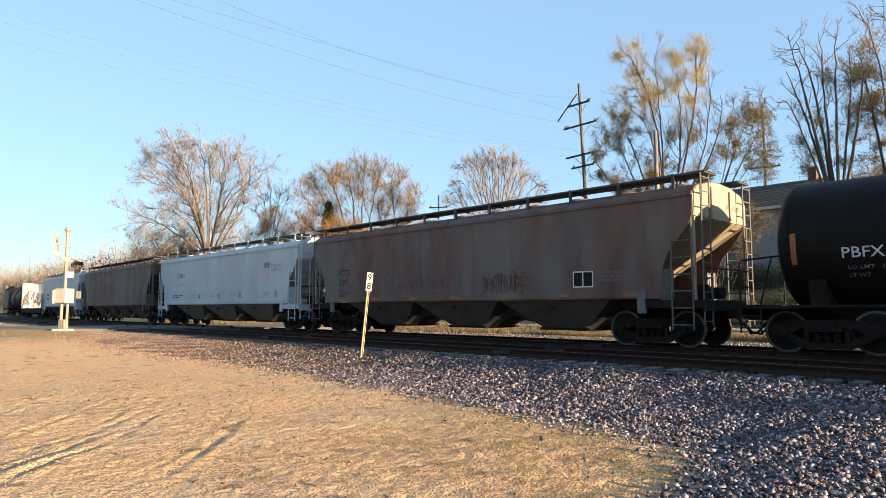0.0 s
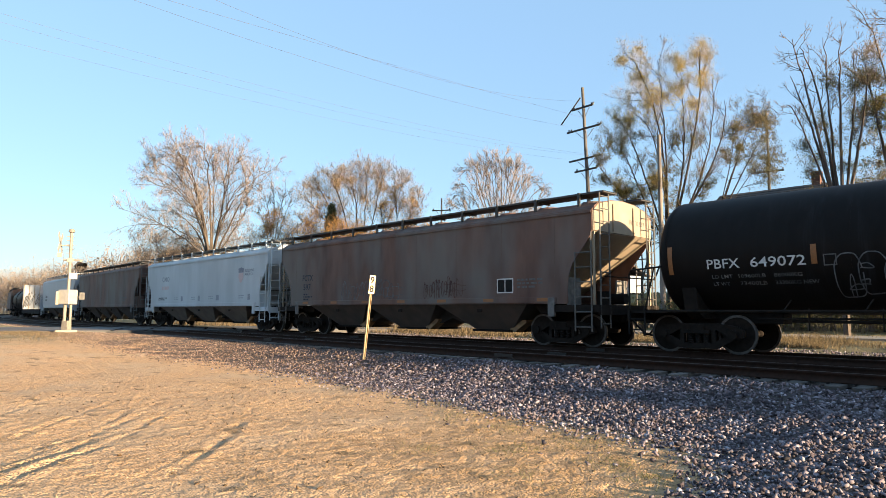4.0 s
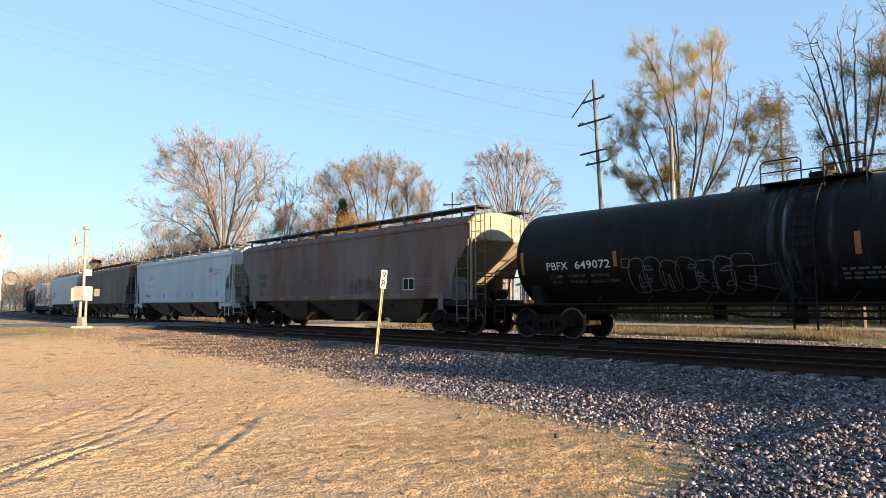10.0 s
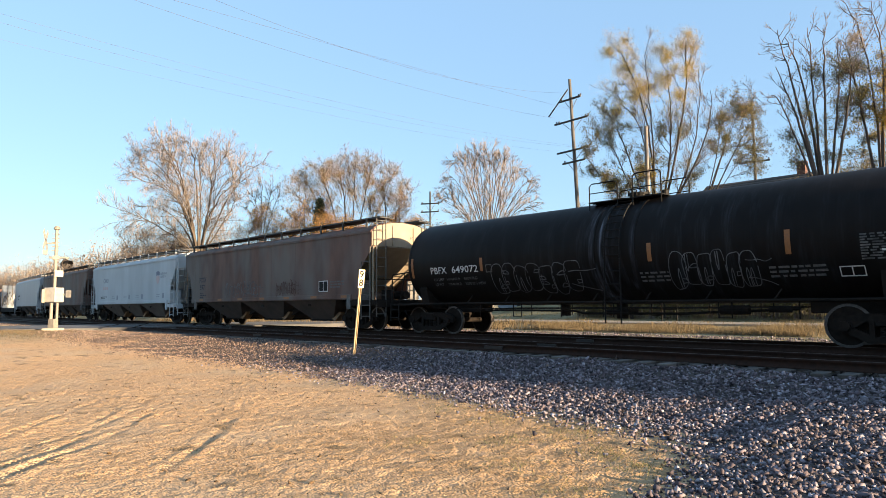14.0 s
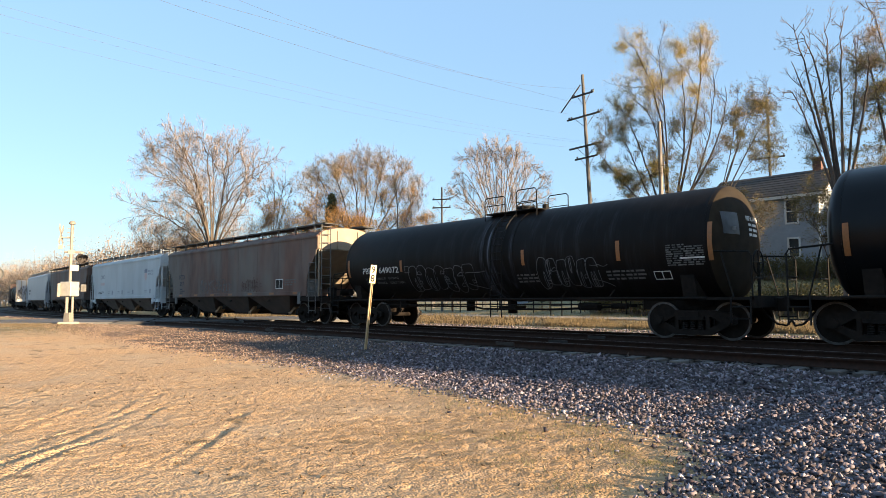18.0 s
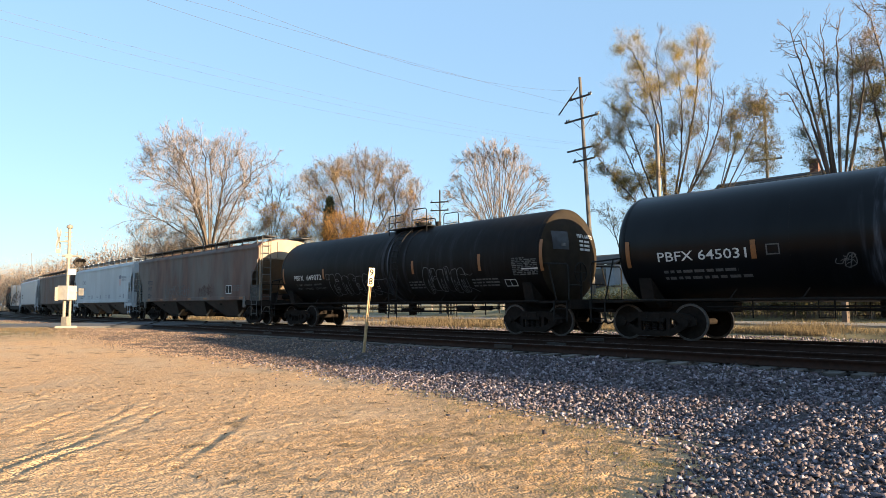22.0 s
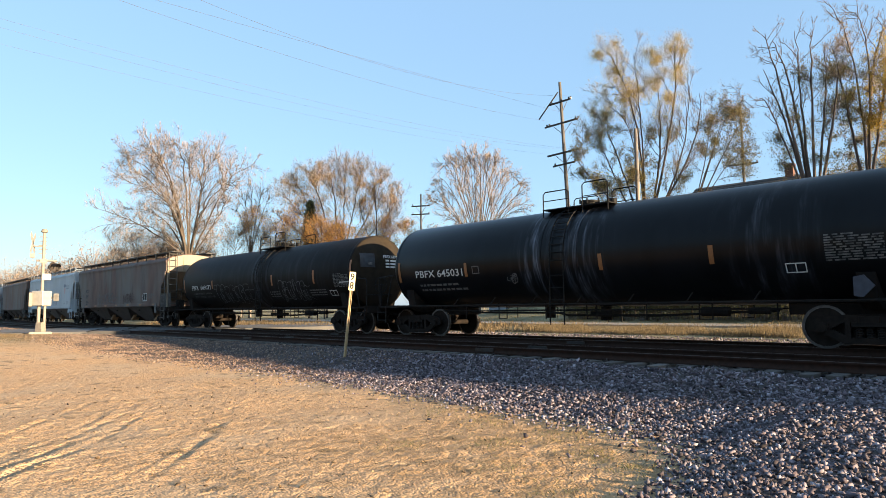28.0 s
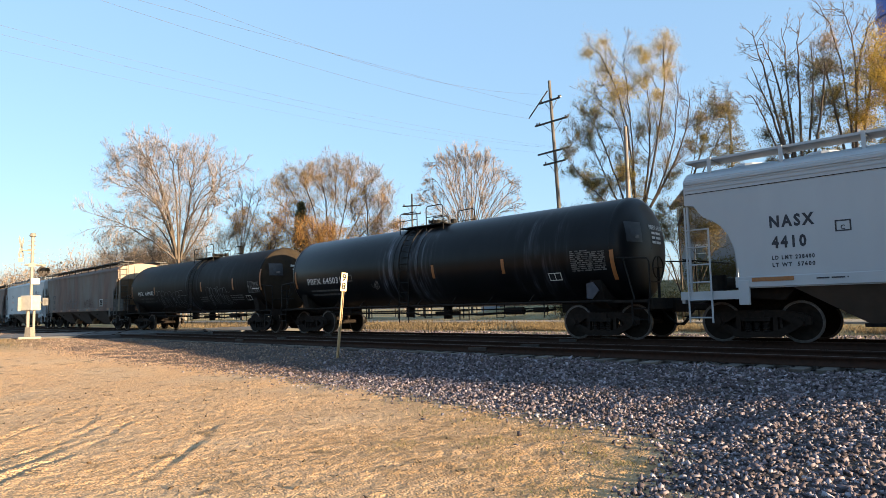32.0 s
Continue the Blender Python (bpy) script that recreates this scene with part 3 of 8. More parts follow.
def ground_material():
    m = bpy.data.materials.new("ground")
    m.use_nodes = True
    nt = m.node_tree
    bsdf = nt.nodes["Principled BSDF"]
    bsdf.inputs["Roughness"].default_value, bsdf.inputs["Specular IOR Level"].default_value = 0.95, 0.2
    co, sep = nt.nodes.new("ShaderNodeTexCoord"), nt.nodes.new("ShaderNodeSeparateXYZ")
    nt.links.new(co.outputs["Object"], sep.inputs[0])

    def noise_of(s, detail=4.0, out="Fac"):
        n = nt.nodes.new("ShaderNodeTexNoise")
        n.inputs["Scale"].default_value, n.inputs["Detail"].default_value = s, detail
        nt.links.new(co.outputs["Object"], n.inputs["Vector"])
        return n.outputs[out]

    def ramp(fac, lo, hi, a=0.0, b=1.0):
        r = nt.nodes.new("ShaderNodeMapRange")
        for k, v in (("From Min", lo), ("From Max", hi), ("To Min", a), ("To Max", b)):
            r.inputs[k].default_value = v
        nt.links.new(fac, r.inputs["Value"])
        return r.outputs[0]

    def mix(fac, a, b):
        x = nt.nodes.new("ShaderNodeMix")
        x.data_type = "RGBA"
        nt.links.new(fac, x.inputs["Factor"])
        for slot, v in ((6, a), (7, b)):
            if isinstance(v, tuple):
                x.inputs[slot].default_value = (*v, 1)
            else:
                nt.links.new(v, x.inputs[slot])
        return x.outputs[2]

    def add(a, b, op="ADD"):
        n = nt.nodes.new("ShaderNodeMath")
        n.operation = op
        nt.links.new(a, n.inputs[0])
        if isinstance(b, float):
            n.inputs[1].default_value = b
        else:
            nt.links.new(b, n.inputs[1])
        return n.outputs[0]

    gravel = mix(ramp(noise_of(45), 0.35, 0.65), GRAVEL_TAN, GRAVEL_PALE)
    cell = nt.nodes.new("ShaderNodeTexVoronoi")      # single pebbles
    cell.inputs["Scale"].default_value = 38
    nt.links.new(co.outputs["Object"], cell.inputs["Vector"])
    tone = nt.nodes.new("ShaderNodeSeparateColor")
    nt.links.new(cell.outputs["Color"], tone.inputs[0])
    gravel = mix(ramp(tone.outputs[0], 0.5, 1.0, 0, 0.75), gravel, (0.29, 0.18, 0.095))
    gravel = mix(ramp(tone.outputs[1], 0.7, 1.0, 0, 0.6), gravel, (0.70, 0.485, 0.30))
    gravel = mix(ramp(noise_of(0.55, 5), 0.45, 0.68, 0, 0.7), gravel, (0.49, 0.352, 0.22))
    gravel = mix(ramp(noise_of(1.4, 6), 0.58, 0.75, 0, 0.6), gravel, (0.26, 0.165, 0.08))
    gravel = mix(ramp(noise_of(2.3, 6), 0.60, 0.69, 0, 0.7), gravel, (0.10, 0.078, 0.045))
    # trodden, weedy soil where the lot meets the stones
    far = nt.nodes.new("ShaderNodeVectorMath")
    far.operation = "DISTANCE"
    far.inputs[1].default_value = (-5.0, 6.4, 0.0)
    nt.links.new(co.outputs["Object"], far.inputs[0])
    soil = ramp(add(far.outputs["Value"], ramp(noise_of(1.1, 5), 0.3, 0.7, -1.2, 1.2)), 4.0, 1.6, 0, 0.6)
    gravel = mix(add(soil, ramp(noise_of(4.0, 5), 0.35, 0.65, 0.15, 1.0), "MULTIPLY"), gravel, (0.215, 0.130, 0.056))
    grass = mix(ramp(noise_of(3.0, 6), 0.35, 0.65), (0.20, 0.16, 0.085), (0.14, 0.122, 0.06))
    grass = mix(ramp(noise_of(0.3, 4), 0.4, 0.62), grass, (0.30, 0.25, 0.14))
    back = ramp(add(sep.outputs["Y"], ramp(noise_of(0.8), 0, 1, -1.5, 1.5)), 20.0, 21.5)
    left = ramp(add(sep.outputs["X"], ramp(noise_of(0.9), 0, 1, -3.0, 3.0)), -27.0, -31.0)
    colour = mix(left, gravel, mix(ramp(noise_of(1.0, 5), 0.4, 0.6), (0.40, 0.29, 0.16), grass))
    colour = mix(back, colour, grass)
    nt.links.new(colour, bsdf.inputs["Base Color"])
    b = nt.nodes.new("ShaderNodeBump")
    b.inputs["Strength"].default_value, b.inputs["Distance"].default_value = 1.0, 0.017
    nt.links.new(add(add(noise_of(24, 3), ramp(noise_of(8, 4), 0.3, 0.7, 0.0, 2.0)), ramp(cell.outputs["Distance"], 0.0, 0.7, 0.75, 0.0)), b.inputs["Height"])
    nt.links.new(b.outputs[0], bsdf.inputs["Normal"])
    return m


def grid_mesh(name, xs, ys, height):
    X, Y = np.meshgrid(xs, ys, indexing="ij")
    Z = height(X, Y)
    n, k = len(xs), len(ys)
    idx = np.arange(n * k).reshape(n, k)
    quads = np.stack([idx[:-1, :-1], idx[1:, :-1], idx[1:, 1:], idx[:-1, 1:]], -1).reshape(-1, 4)
    return mesh_from(name, np.stack([X, Y, Z], -1).reshape(-1, 3), quads)


def make_ground():
    xs = np.unique(np.concatenate([[-3000, -1500, -800, -450, -300], np.arange(-220, -40, 6), np.arange(-40, -18, 0.5), np.arange(-18, 2, 0.056),
                                   np.arange(3, 40, 1.5), [50, 70, 100, 160, 300, 600, 1500, 3000]]).round(3))
    ys = np.unique(np.concatenate([[-3000, -1200, -500, -200, -80, -30, -12], np.arange(-6, 0.6, 1), np.arange(0.6, 9, 0.056), np.arange(9, 26, 0.5),
                                   np.arange(26, 60, 1.5), np.arange(60, 160, 10), [200, 300, 600, 1500, 3000]]).round(3))
    ob = link("ground", grid_mesh("ground", xs, ys, ground_height), ground_material(), smooth=True)
    tagged(ob, "gravel lot with tyre ruts, dry grass beyond the tracks", "ground", kind="structure")


make_ground()


# ---- ballast, ties, rails ----
def ballast_height(x, y):
    """The ballast bed, from its toe on the lot over both tracks to its far toe."""
    x, y = np.asarray(x, dtype=float), np.asarray(y, dtype=float)
    yy = y - bend(x)
    t = toe(x)
    g = ground_height(x, np.minimum(y, 9.0))
    up = np.clip((yy - t) / np.maximum(11.8 - t, 0.5), 0, 1)
    z = g - 0.03 + (RAIL_Z - 0.22 - g) * np.where(up < 1, up ** 2.2, 1) + 0.03 * np.minimum(up * 6, 1)
    far = np.clip((yy - 18.9) / 2.2, 0, 1)
    return z * (1 - far) + far * 0.44 + 0.02 * np.sin(x * 2.1 + y) * up * (1 - far) + 0.015 * np.sin(x * 4.7 - 2 * y)


def make_ballast():
    xs = np.unique(np.concatenate([np.arange(-300, -60, 8), np.arange(-60, -25, 1.0), np.arange(-25, 6, 0.25), np.arange(6, 80, 3.0)]))
    vs = np.linspace(0, 1, 60)
    X = np.repeat(xs[:, None], len(vs), 1)
    t = toe(xs)[:, None] - 0.3
    Y = t + (21.4 - t) * vs[None, :] + bend(xs)[:, None]
    Z = ballast_height(X, Y)
    n, k = X.shape
    idx = np.arange(n * k).reshape(n, k)
    quads = np.stack([idx[:-1, :-1], idx[1:, :-1], idx[1:, 1:], idx[:-1, 1:]], -1).reshape(-1, 4)
    ob = link("ballast_bed", mesh_from("ballast_bed", np.stack([X, Y, Z], -1).reshape(-1, 3), quads), M["ballast_bed"], smooth=True)
    tagged(ob, "bed of crushed grey and pink stone under two tracks", "ballast", kind="structure")


make_ballast()

CUBE_V = np.array([[sx, sy, sz] for sx in (-1, 1) for sy in (-1, 1) for sz in (-1, 1)], dtype=float)
CUBE_Q = np.array([[0, 1, 3, 2], [4, 6, 7, 5], [0, 4, 5, 1], [2, 3, 7, 6], [0, 2, 6, 4], [1, 5, 7, 3]])
OCTA_V = np.array([[1, 0, 0], [-1, 0, 0], [0, 1, 0], [0, -1, 0], [0, 0, 1], [0, 0, -1]], dtype=float)
OCTA_F = np.array([[0, 2, 4], [2, 1, 4], [1, 3, 4], [3, 0, 4], [2, 0, 5], [1, 2, 5], [3, 1, 5], [0, 3, 5]])


def scattered(name, base_v, base_f, places, sizes, rng, flat=0.7, jitter=0.42):
    """Many loose stones in one mesh, each with its own shape, size and turn."""
    n, k = len(places), len(base_v)
    v = base_v[None] * (1 + rng.uniform(-jitter, jitter, (n, k, 3)))
    v = v * np.stack([rng.uniform(0.85, 1.8, n), rng.uniform(0.6, 1.1, n), rng.uniform(0.42, 0.85, n) * flat / 0.7], -1)[:, None, :] * (sizes / 2)[:, None, None]
    q = rng.normal(size=(n, 4))
    q[:, 1:3] *= 0.4
    q /= np.linalg.norm(q, axis=1)[:, None]
    w, x, y, z = q.T
    R = np.stack([1 - 2 * (y * y + z * z), 2 * (x * y - z * w), 2 * (x * z + y * w), 2 * (x * y + z * w), 1 - 2 * (x * x + z * z), 2 * (y * z - x * w),
                  2 * (x * z - y * w), 2 * (y * z + x * w), 1 - 2 * (x * x + y * y)], -1).reshape(n, 3, 3)
    v = np.einsum("nij,nkj->nki", R, v) + places[:, None, :]
    f = base_f[None] + (np.arange(n) * k)[:, None, None]
    return mesh_from(name, v.reshape(-1, 3), f.reshape(-1, base_f.shape[1]))


def make_stones():
    rng = np.random.default_rng(3)

    def spread(n, x0, x1, y0, y1, keep=None):
        x = rng.uniform(x0, x1, n)
        y = rng.uniform(y0, y1, n)
        k = keep(x, y) if keep else np.ones(n, bool)
        return x[k], y[k]

    # crushed stone on the shoulder and where it spreads over the lot
    xs, ys = [], []
    for n, x0, x1, y0, y1 in ((98000, -14, 3, 3, 11.9), (34000, -34, -14, 6.0, 11.9), (6000, -60, -34, 6.5, 12), (9000, 3, 11, 2.6, 11.9)):
        x, y = spread(n, x0, x1, y0, y1, lambda x, y: y - bend(x) > toe(x) + rng.normal(0, 0.34, len(x)) - 0.8 * (rng.uniform(0, 1, len(x)) < 0.02) * rng.gamma(1.5, 0.6, len(x)))
        xs.append(x), ys.append(y)
    x, y = np.concatenate(xs), np.concatenate(ys)
    size = (0.028 + 0.046 * rng.uniform(0, 1, len(x)) ** 1.7) * (1 - 0.2 * smoothstep(-x, 12, 20))
    places = np.stack([x, y, np.maximum(ballast_height(x, y), ground_height(x, y)) + size * rng.uniform(-0.3, 0.45, len(x))], -1)
    dusty = x + rng.normal(0, 2.5, len(x)) < -15.5
    near = (x > -8.5) & (x < 3) & (y < 10.2)
    for keep, base_v, base_f, mat, label in ((near, CUBE_V * 0.62, CUBE_Q, "stone", "loose crushed grey and pink ballast stones"), (~dusty & ~near, OCTA_V * 1.12, OCTA_F, "stone", "loose crushed grey and pink ballast stones"),
                                             (dusty & ~near, OCTA_V * 1.12, OCTA_F, "dusty_stone", "dusty tan ballast stones towards the road crossing")):
        ob = link("ballast_stones", scattered("ballast_stones", base_v, base_f, places[keep], size[keep], rng, 0.62, 0.58 if len(base_v) == 8 else 0.4), M[mat])
        tagged(ob, label, "stones", kind="stuff")
    # between the rails and beyond
    x, y = spread(9000, -40, 6, 12.0, 19.2)
    size = rng.uniform(0.05, 0.09, len(x))
    places = np.stack([x, y + bend(x), ballast_height(x, y + bend(x)) + size * 0.15], -1)
    # darker stone colour carries the shade under and beside the train
    ob = link("track_stones", scattered("track_stones", OCTA_V * 1.1, OCTA_F, places, size, rng), M["shaded_stone"])
    tagged(ob, "crushed stone between the rails, its shade put into a darker colour", "stones", kind="stuff")
    # far shoulder
    x, y = spread(9000, -40, 6, 19.0, 23.4)
    size = rng.uniform(0.04, 0.075, len(x))
    places = np.stack([x, y + bend(x), np.maximum(ballast_height(x, y + bend(x)), ground_height(x, y + bend(x))) + size * 0.15], -1)
    ob = link("shoulder_stones", scattered("shoulder_stones", OCTA_V * 1.1, OCTA_F, places, size, rng), M["stone"])
    tagged(ob, "loose crushed stone on the far shoulder", "stones", kind="stuff")
    # small gravel on the lot
    x, y = spread(36000, -17, 0.5, 0.6, 9.2, lambda x, y: (y < toe(x) + 0.3) & (np.hypot(x, y) > 3.4) & (y > -x * 0.1) & (rng.uniform(0, 1, len(x)) < np.clip(1.25 - np.hypot(x, y) / 15, 0.05, 1)))
    size = 0.006 + 0.012 * rng.uniform(0, 1, len(x)) ** 2.0 + 0.014 * (rng.uniform(0, 1, len(x)) > 0.985)
    places = np.stack([x, y, ground_height(x, y) + size * 0.1], -1)
    ob = link("lot_gravel", scattered("lot_gravel", OCTA_V, OCTA_F, places, size, rng), M["pebble"])
    tagged(ob, "fine tan gravel lying loose on the lot", "gravel", kind="stuff")


make_stones()


def make_litter():
    """Dark fallen leaves and bits of bark on the lot."""
    rng = np.random.default_rng(15)
    n = 1300
    x, y = rng.uniform(-15, 0.5, n), rng.uniform(2.5, 10, n)
    k = y < toe(x)
    x, y = x[k], y[k]
    size = rng.uniform(0.02, 0.055, len(x))
    ob = link("fallen_leaves", scattered("fallen_leaves", OCTA_V * np.array([1, 0.7, 0.12]), OCTA_F, np.stack([x, y, ground_height(x, y) + 0.006], -1), size, rng), M["litter"])
    tagged(ob, "dark fallen leaves scattered on the gravel", "leaves", kind="stuff")


make_litter()

RAIL_SECTION = [(-0.07, -0.17), (0.07, -0.17), (0.07, -0.155), (0.012, -0.135), (0.012, -0.045), (0.036, -0.035), (0.036, -0.006), (0.028, 0.0),
                (-0.028, 0.0), (-0.036, -0.006), (-0.036, -0.035), (-0.012, -0.045), (-0.012, -0.135), (-0.07, -0.155)]


def make_track(name, y0, label):
    track = tagged(empty(name), label, "railway track", kind="structure")
    xs = np.concatenate([np.arange(-300, -40, 4.0), np.arange(-40, 80, 10.0)])
    for side in (-GAUGE, GAUGE):
        n, k = len(xs), len(RAIL_SECTION)
        v = np.array([(x, y0 + side + float(bend(x)) + a, RAIL_Z + b) for x in xs for a, b in RAIL_SECTION])
        f = [(i * k + j, i * k + (j + 1) % k, (i + 1) * k + (j + 1) % k, (i + 1) * k + j) for i in range(n - 1) for j in range(k)]
        me = mesh_from("rail", v, f)
        me.materials.append(M["rail"])
        me.materials.append(M["rail_head"])
        me.polygons.foreach_set("material_index", [1 if j == 7 else 0 for i in range(n - 1) for j in range(k)])
        link("rail", me, None, track)
    for k, jx in enumerate((-22.9, -11.0, 0.9)):
        for side in (-GAUGE, GAUGE):
            bm = box(B(), jx - 0.3 + 0.5 * (side > 0), jx + 0.3 + 0.5 * (side > 0), y0 + side - 0.05, y0 + side - 0.013, RAIL_Z - 0.13, RAIL_Z - 0.045, 0.004)
            part("joint_bar", bm, M["joint_bar"], track)
    bm = B()
    box(bm, -0.115, 0.115, -1.3, 1.3, -0.36, -0.172, 0.012)
    tie_mesh = bpy.data.meshes.new("tie")
    bm.to_mesh(tie_mesh)
    bm.free()
    tie_mesh.materials.append(M["tie"])
    rng = random.Random(int(y0 * 10))
    x = 12.0
    while x > -70:
        ob = new("tie", tie_mesh)
        ob.parent = track
        ob.matrix_world = pose(x + rng.uniform(-0.03, 0.03), y0 + float(bend(x)) + rng.uniform(-0.05, 0.05), RAIL_Z + rng.uniform(-0.012, 0.0), 0, rng.uniform(-0.4, 0.4), heading(x) + rng.uniform(-1.2, 1.2))
        x -= 0.52
    return track


make_track("near_track", NEAR_TRACK_Y, "empty near track of rusty rails on timber ties")
make_track("train_track", TRACK_Y, "far track of rusty rails on timber ties, under the train")


# ---- the train ----
def text_mesh(body, size, width=None, bold=0.022, spread=1.0):
    """Words as a mesh in the x-z plane, start at the origin, reading along +x and facing -y."""
    cu = bpy.data.curves.new("words", "FONT")
    cu.body, cu.size, cu.resolution_u, cu.offset = body, size, 2, size * bold
    cu.space_character = spread
    ob = bpy.data.objects.new("words", cu)
    scene.collection.objects.link(ob)
    bpy.context.view_layer.update()
    me = bpy.data.meshes.new_from_object(ob.evaluated_get(bpy.context.evaluated_depsgraph_get()))
    bpy.data.objects.remove(ob)
    v = np.zeros(len(me.vertices) * 3, dtype=np.float32)
    me.vertices.foreach_get("co", v)
    v = v.reshape(-1, 3)
    wide = v[:, 0].max() - v[:, 0].min()
    k = (width / wide) if width else 1.0
    out = np.stack([(v[:, 0] - v[:, 0].min()) * k, np.zeros(len(v)), v[:, 1]], -1)
    me.vertices.foreach_set("co", out.astype(np.float32).ravel())
    me.update()
    return me


def wrap(me, x, z, y_at):
    """Moves a flat x-z mesh to (x, z) and lays it on the surface y = y_at(x, z)."""
    v = np.zeros(len(me.vertices) * 3, dtype=np.float32)
    me.vertices.foreach_get("co", v)
    v = v.reshape(-1, 3)
    v[:, 0] += x
    v[:, 2] += z
    v[:, 1] = [y_at(a, c) for a, c in zip(v[:, 0], v[:, 2])]
    me.vertices.foreach_set("co", v.ravel())
    me.update()
    return me


def words(name, body, size, x, z, y_at, mat, parent, width=None, label="", bold=0.022, spread=1.0):
    return link(name, wrap(text_mesh(body, size, width, bold, spread), x, z, y_at), mat, parent, label)


def bars(name, x, z, rows, y_at, mat, parent, seed=1, height=0.06, gap=0.11, label=""):
    """Small print that cannot be read: rows of short bars. rows: their lengths."""
    rng, v, f = random.Random(seed), [], []
    for i, length in enumerate(rows):
        a = 0.0
        while a < length:
            w = min(rng.uniform(0.08, 0.26), length - a)
            z0 = -i * gap
            n = len(v)
            v += [(a, 0, z0), (a + w, 0, z0), (a + w, 0, z0 + height), (a, 0, z0 + height)]
            f.append((n, n + 1, n + 2, n + 3))
            a += w + rng.uniform(0.03, 0.07)
    return link(name, wrap(mesh_from(name, v, f), x, z, y_at), mat, parent, label)


def stroke(pts, width):
    """A flat ribbon in the x-z plane along a smooth line through pts."""
    P = [Vector((a, 0, b)) for a, b in pts]
    fine = []
    for i in range(len(P) - 1):
        p0, p1, p2, p3 = P[max(i - 1, 0)], P[i], P[i + 1], P[min(i + 2, len(P) - 1)]
        for k in range(6):
            t = k / 6
            fine.append(0.5 * ((2 * p1) + (p2 - p0) * t + (2 * p0 - 5 * p1 + 4 * p2 - p3) * t * t + (3 * p1 - p0 - 3 * p2 + p3) * t ** 3))
    fine.append(P[-1])
    v, f = [], []
    for i, p in enumerate(fine):
        d = (fine[min(i + 1, len(fine) - 1)] - fine[max(i - 1, 0)])
        d = d.normalized() if d.length > 1e-6 else Vector((1, 0, 0))
        nrm = Vector((-d.z, 0, d.x)) * width / 2
        v += [tuple(p + nrm), tuple(p - nrm)]
        if i:
            n = 2 * i
            f.append((n - 2, n - 1, n + 1, n))
    return v, f


def scrawl(name, x, z, width, height, loops, y_at, mat, parent, seed, line=0.035, label=""):
    """Sprayed loops and bubbles that spell nothing."""
    rng, V, F = random.Random(seed), [], []
    def put(pts, line):
        v, f = stroke(pts, line)
        n0 = len(V)
        V.extend(v)
        F.extend(tuple(k + n0 for k in g) for g in f)

    skew = rng.uniform(-0.15, 0.3)
    for i in range(loops):
        cx, w, h = width * (i + 0.5 + rng.uniform(-0.2, 0.2)) / loops, width / loops * rng.uniform(0.4, 0.75), height * rng.uniform(0.3, 0.56)
        cz = height / 2 + rng.uniform(-0.16, 0.16) * height
        turn, n = rng.uniform(0, 6.28), rng.choice((5, 6, 8))
        sweep = rng.choice((3.6, 4.8, 6.5))
        pts = []
        for k in range(n + 1):
            a, r = turn + sweep * k / n, rng.uniform(0.5, 1.2)
            pts.append((cx + w * math.cos(a) * r + skew * h * math.sin(a), cz + h * math.sin(a) * (0.7 + 0.4 * r)))
        put(pts, line * rng.uniform(0.7, 1.1))
        if rng.random() < 0.6:     # stem of a letter
            x0 = cx + rng.uniform(-0.4, 0.4) * w
            put([(x0 - skew * h, cz - h), (x0 + rng.uniform(-0.1, 0.1) * w, cz), (x0 + skew * h, cz + h * rng.uniform(0.8, 1.2)), (x0 + w * 0.5 + skew * h, cz + h * rng.uniform(0.5, 0.9))], line)
        if rng.random() < 0.45:    # drip or crossing tail
            put([(cx, cz + rng.uniform(-0.2, 0.2) * h), (cx + w * 0.8, cz + rng.uniform(-0.5, 0.5) * h), (cx + w * 1.5, cz + rng.uniform(-0.9, 0.2) * h)], line * 0.7)
    for g in range(2):
        v, f = stroke([(width * 0.55 + k * width * 0.13, height * (0.3 + 0.35 * g) + rng.uniform(-0.06, 0.06)) for k in range(5)], line * 0.7)
        n0 = len(V)
        V += v
        F += [tuple(k + n0 for k in h) for h in f]
    return link(name, wrap(mesh_from(name, V, F), x, z, y_at), mat, parent, label)


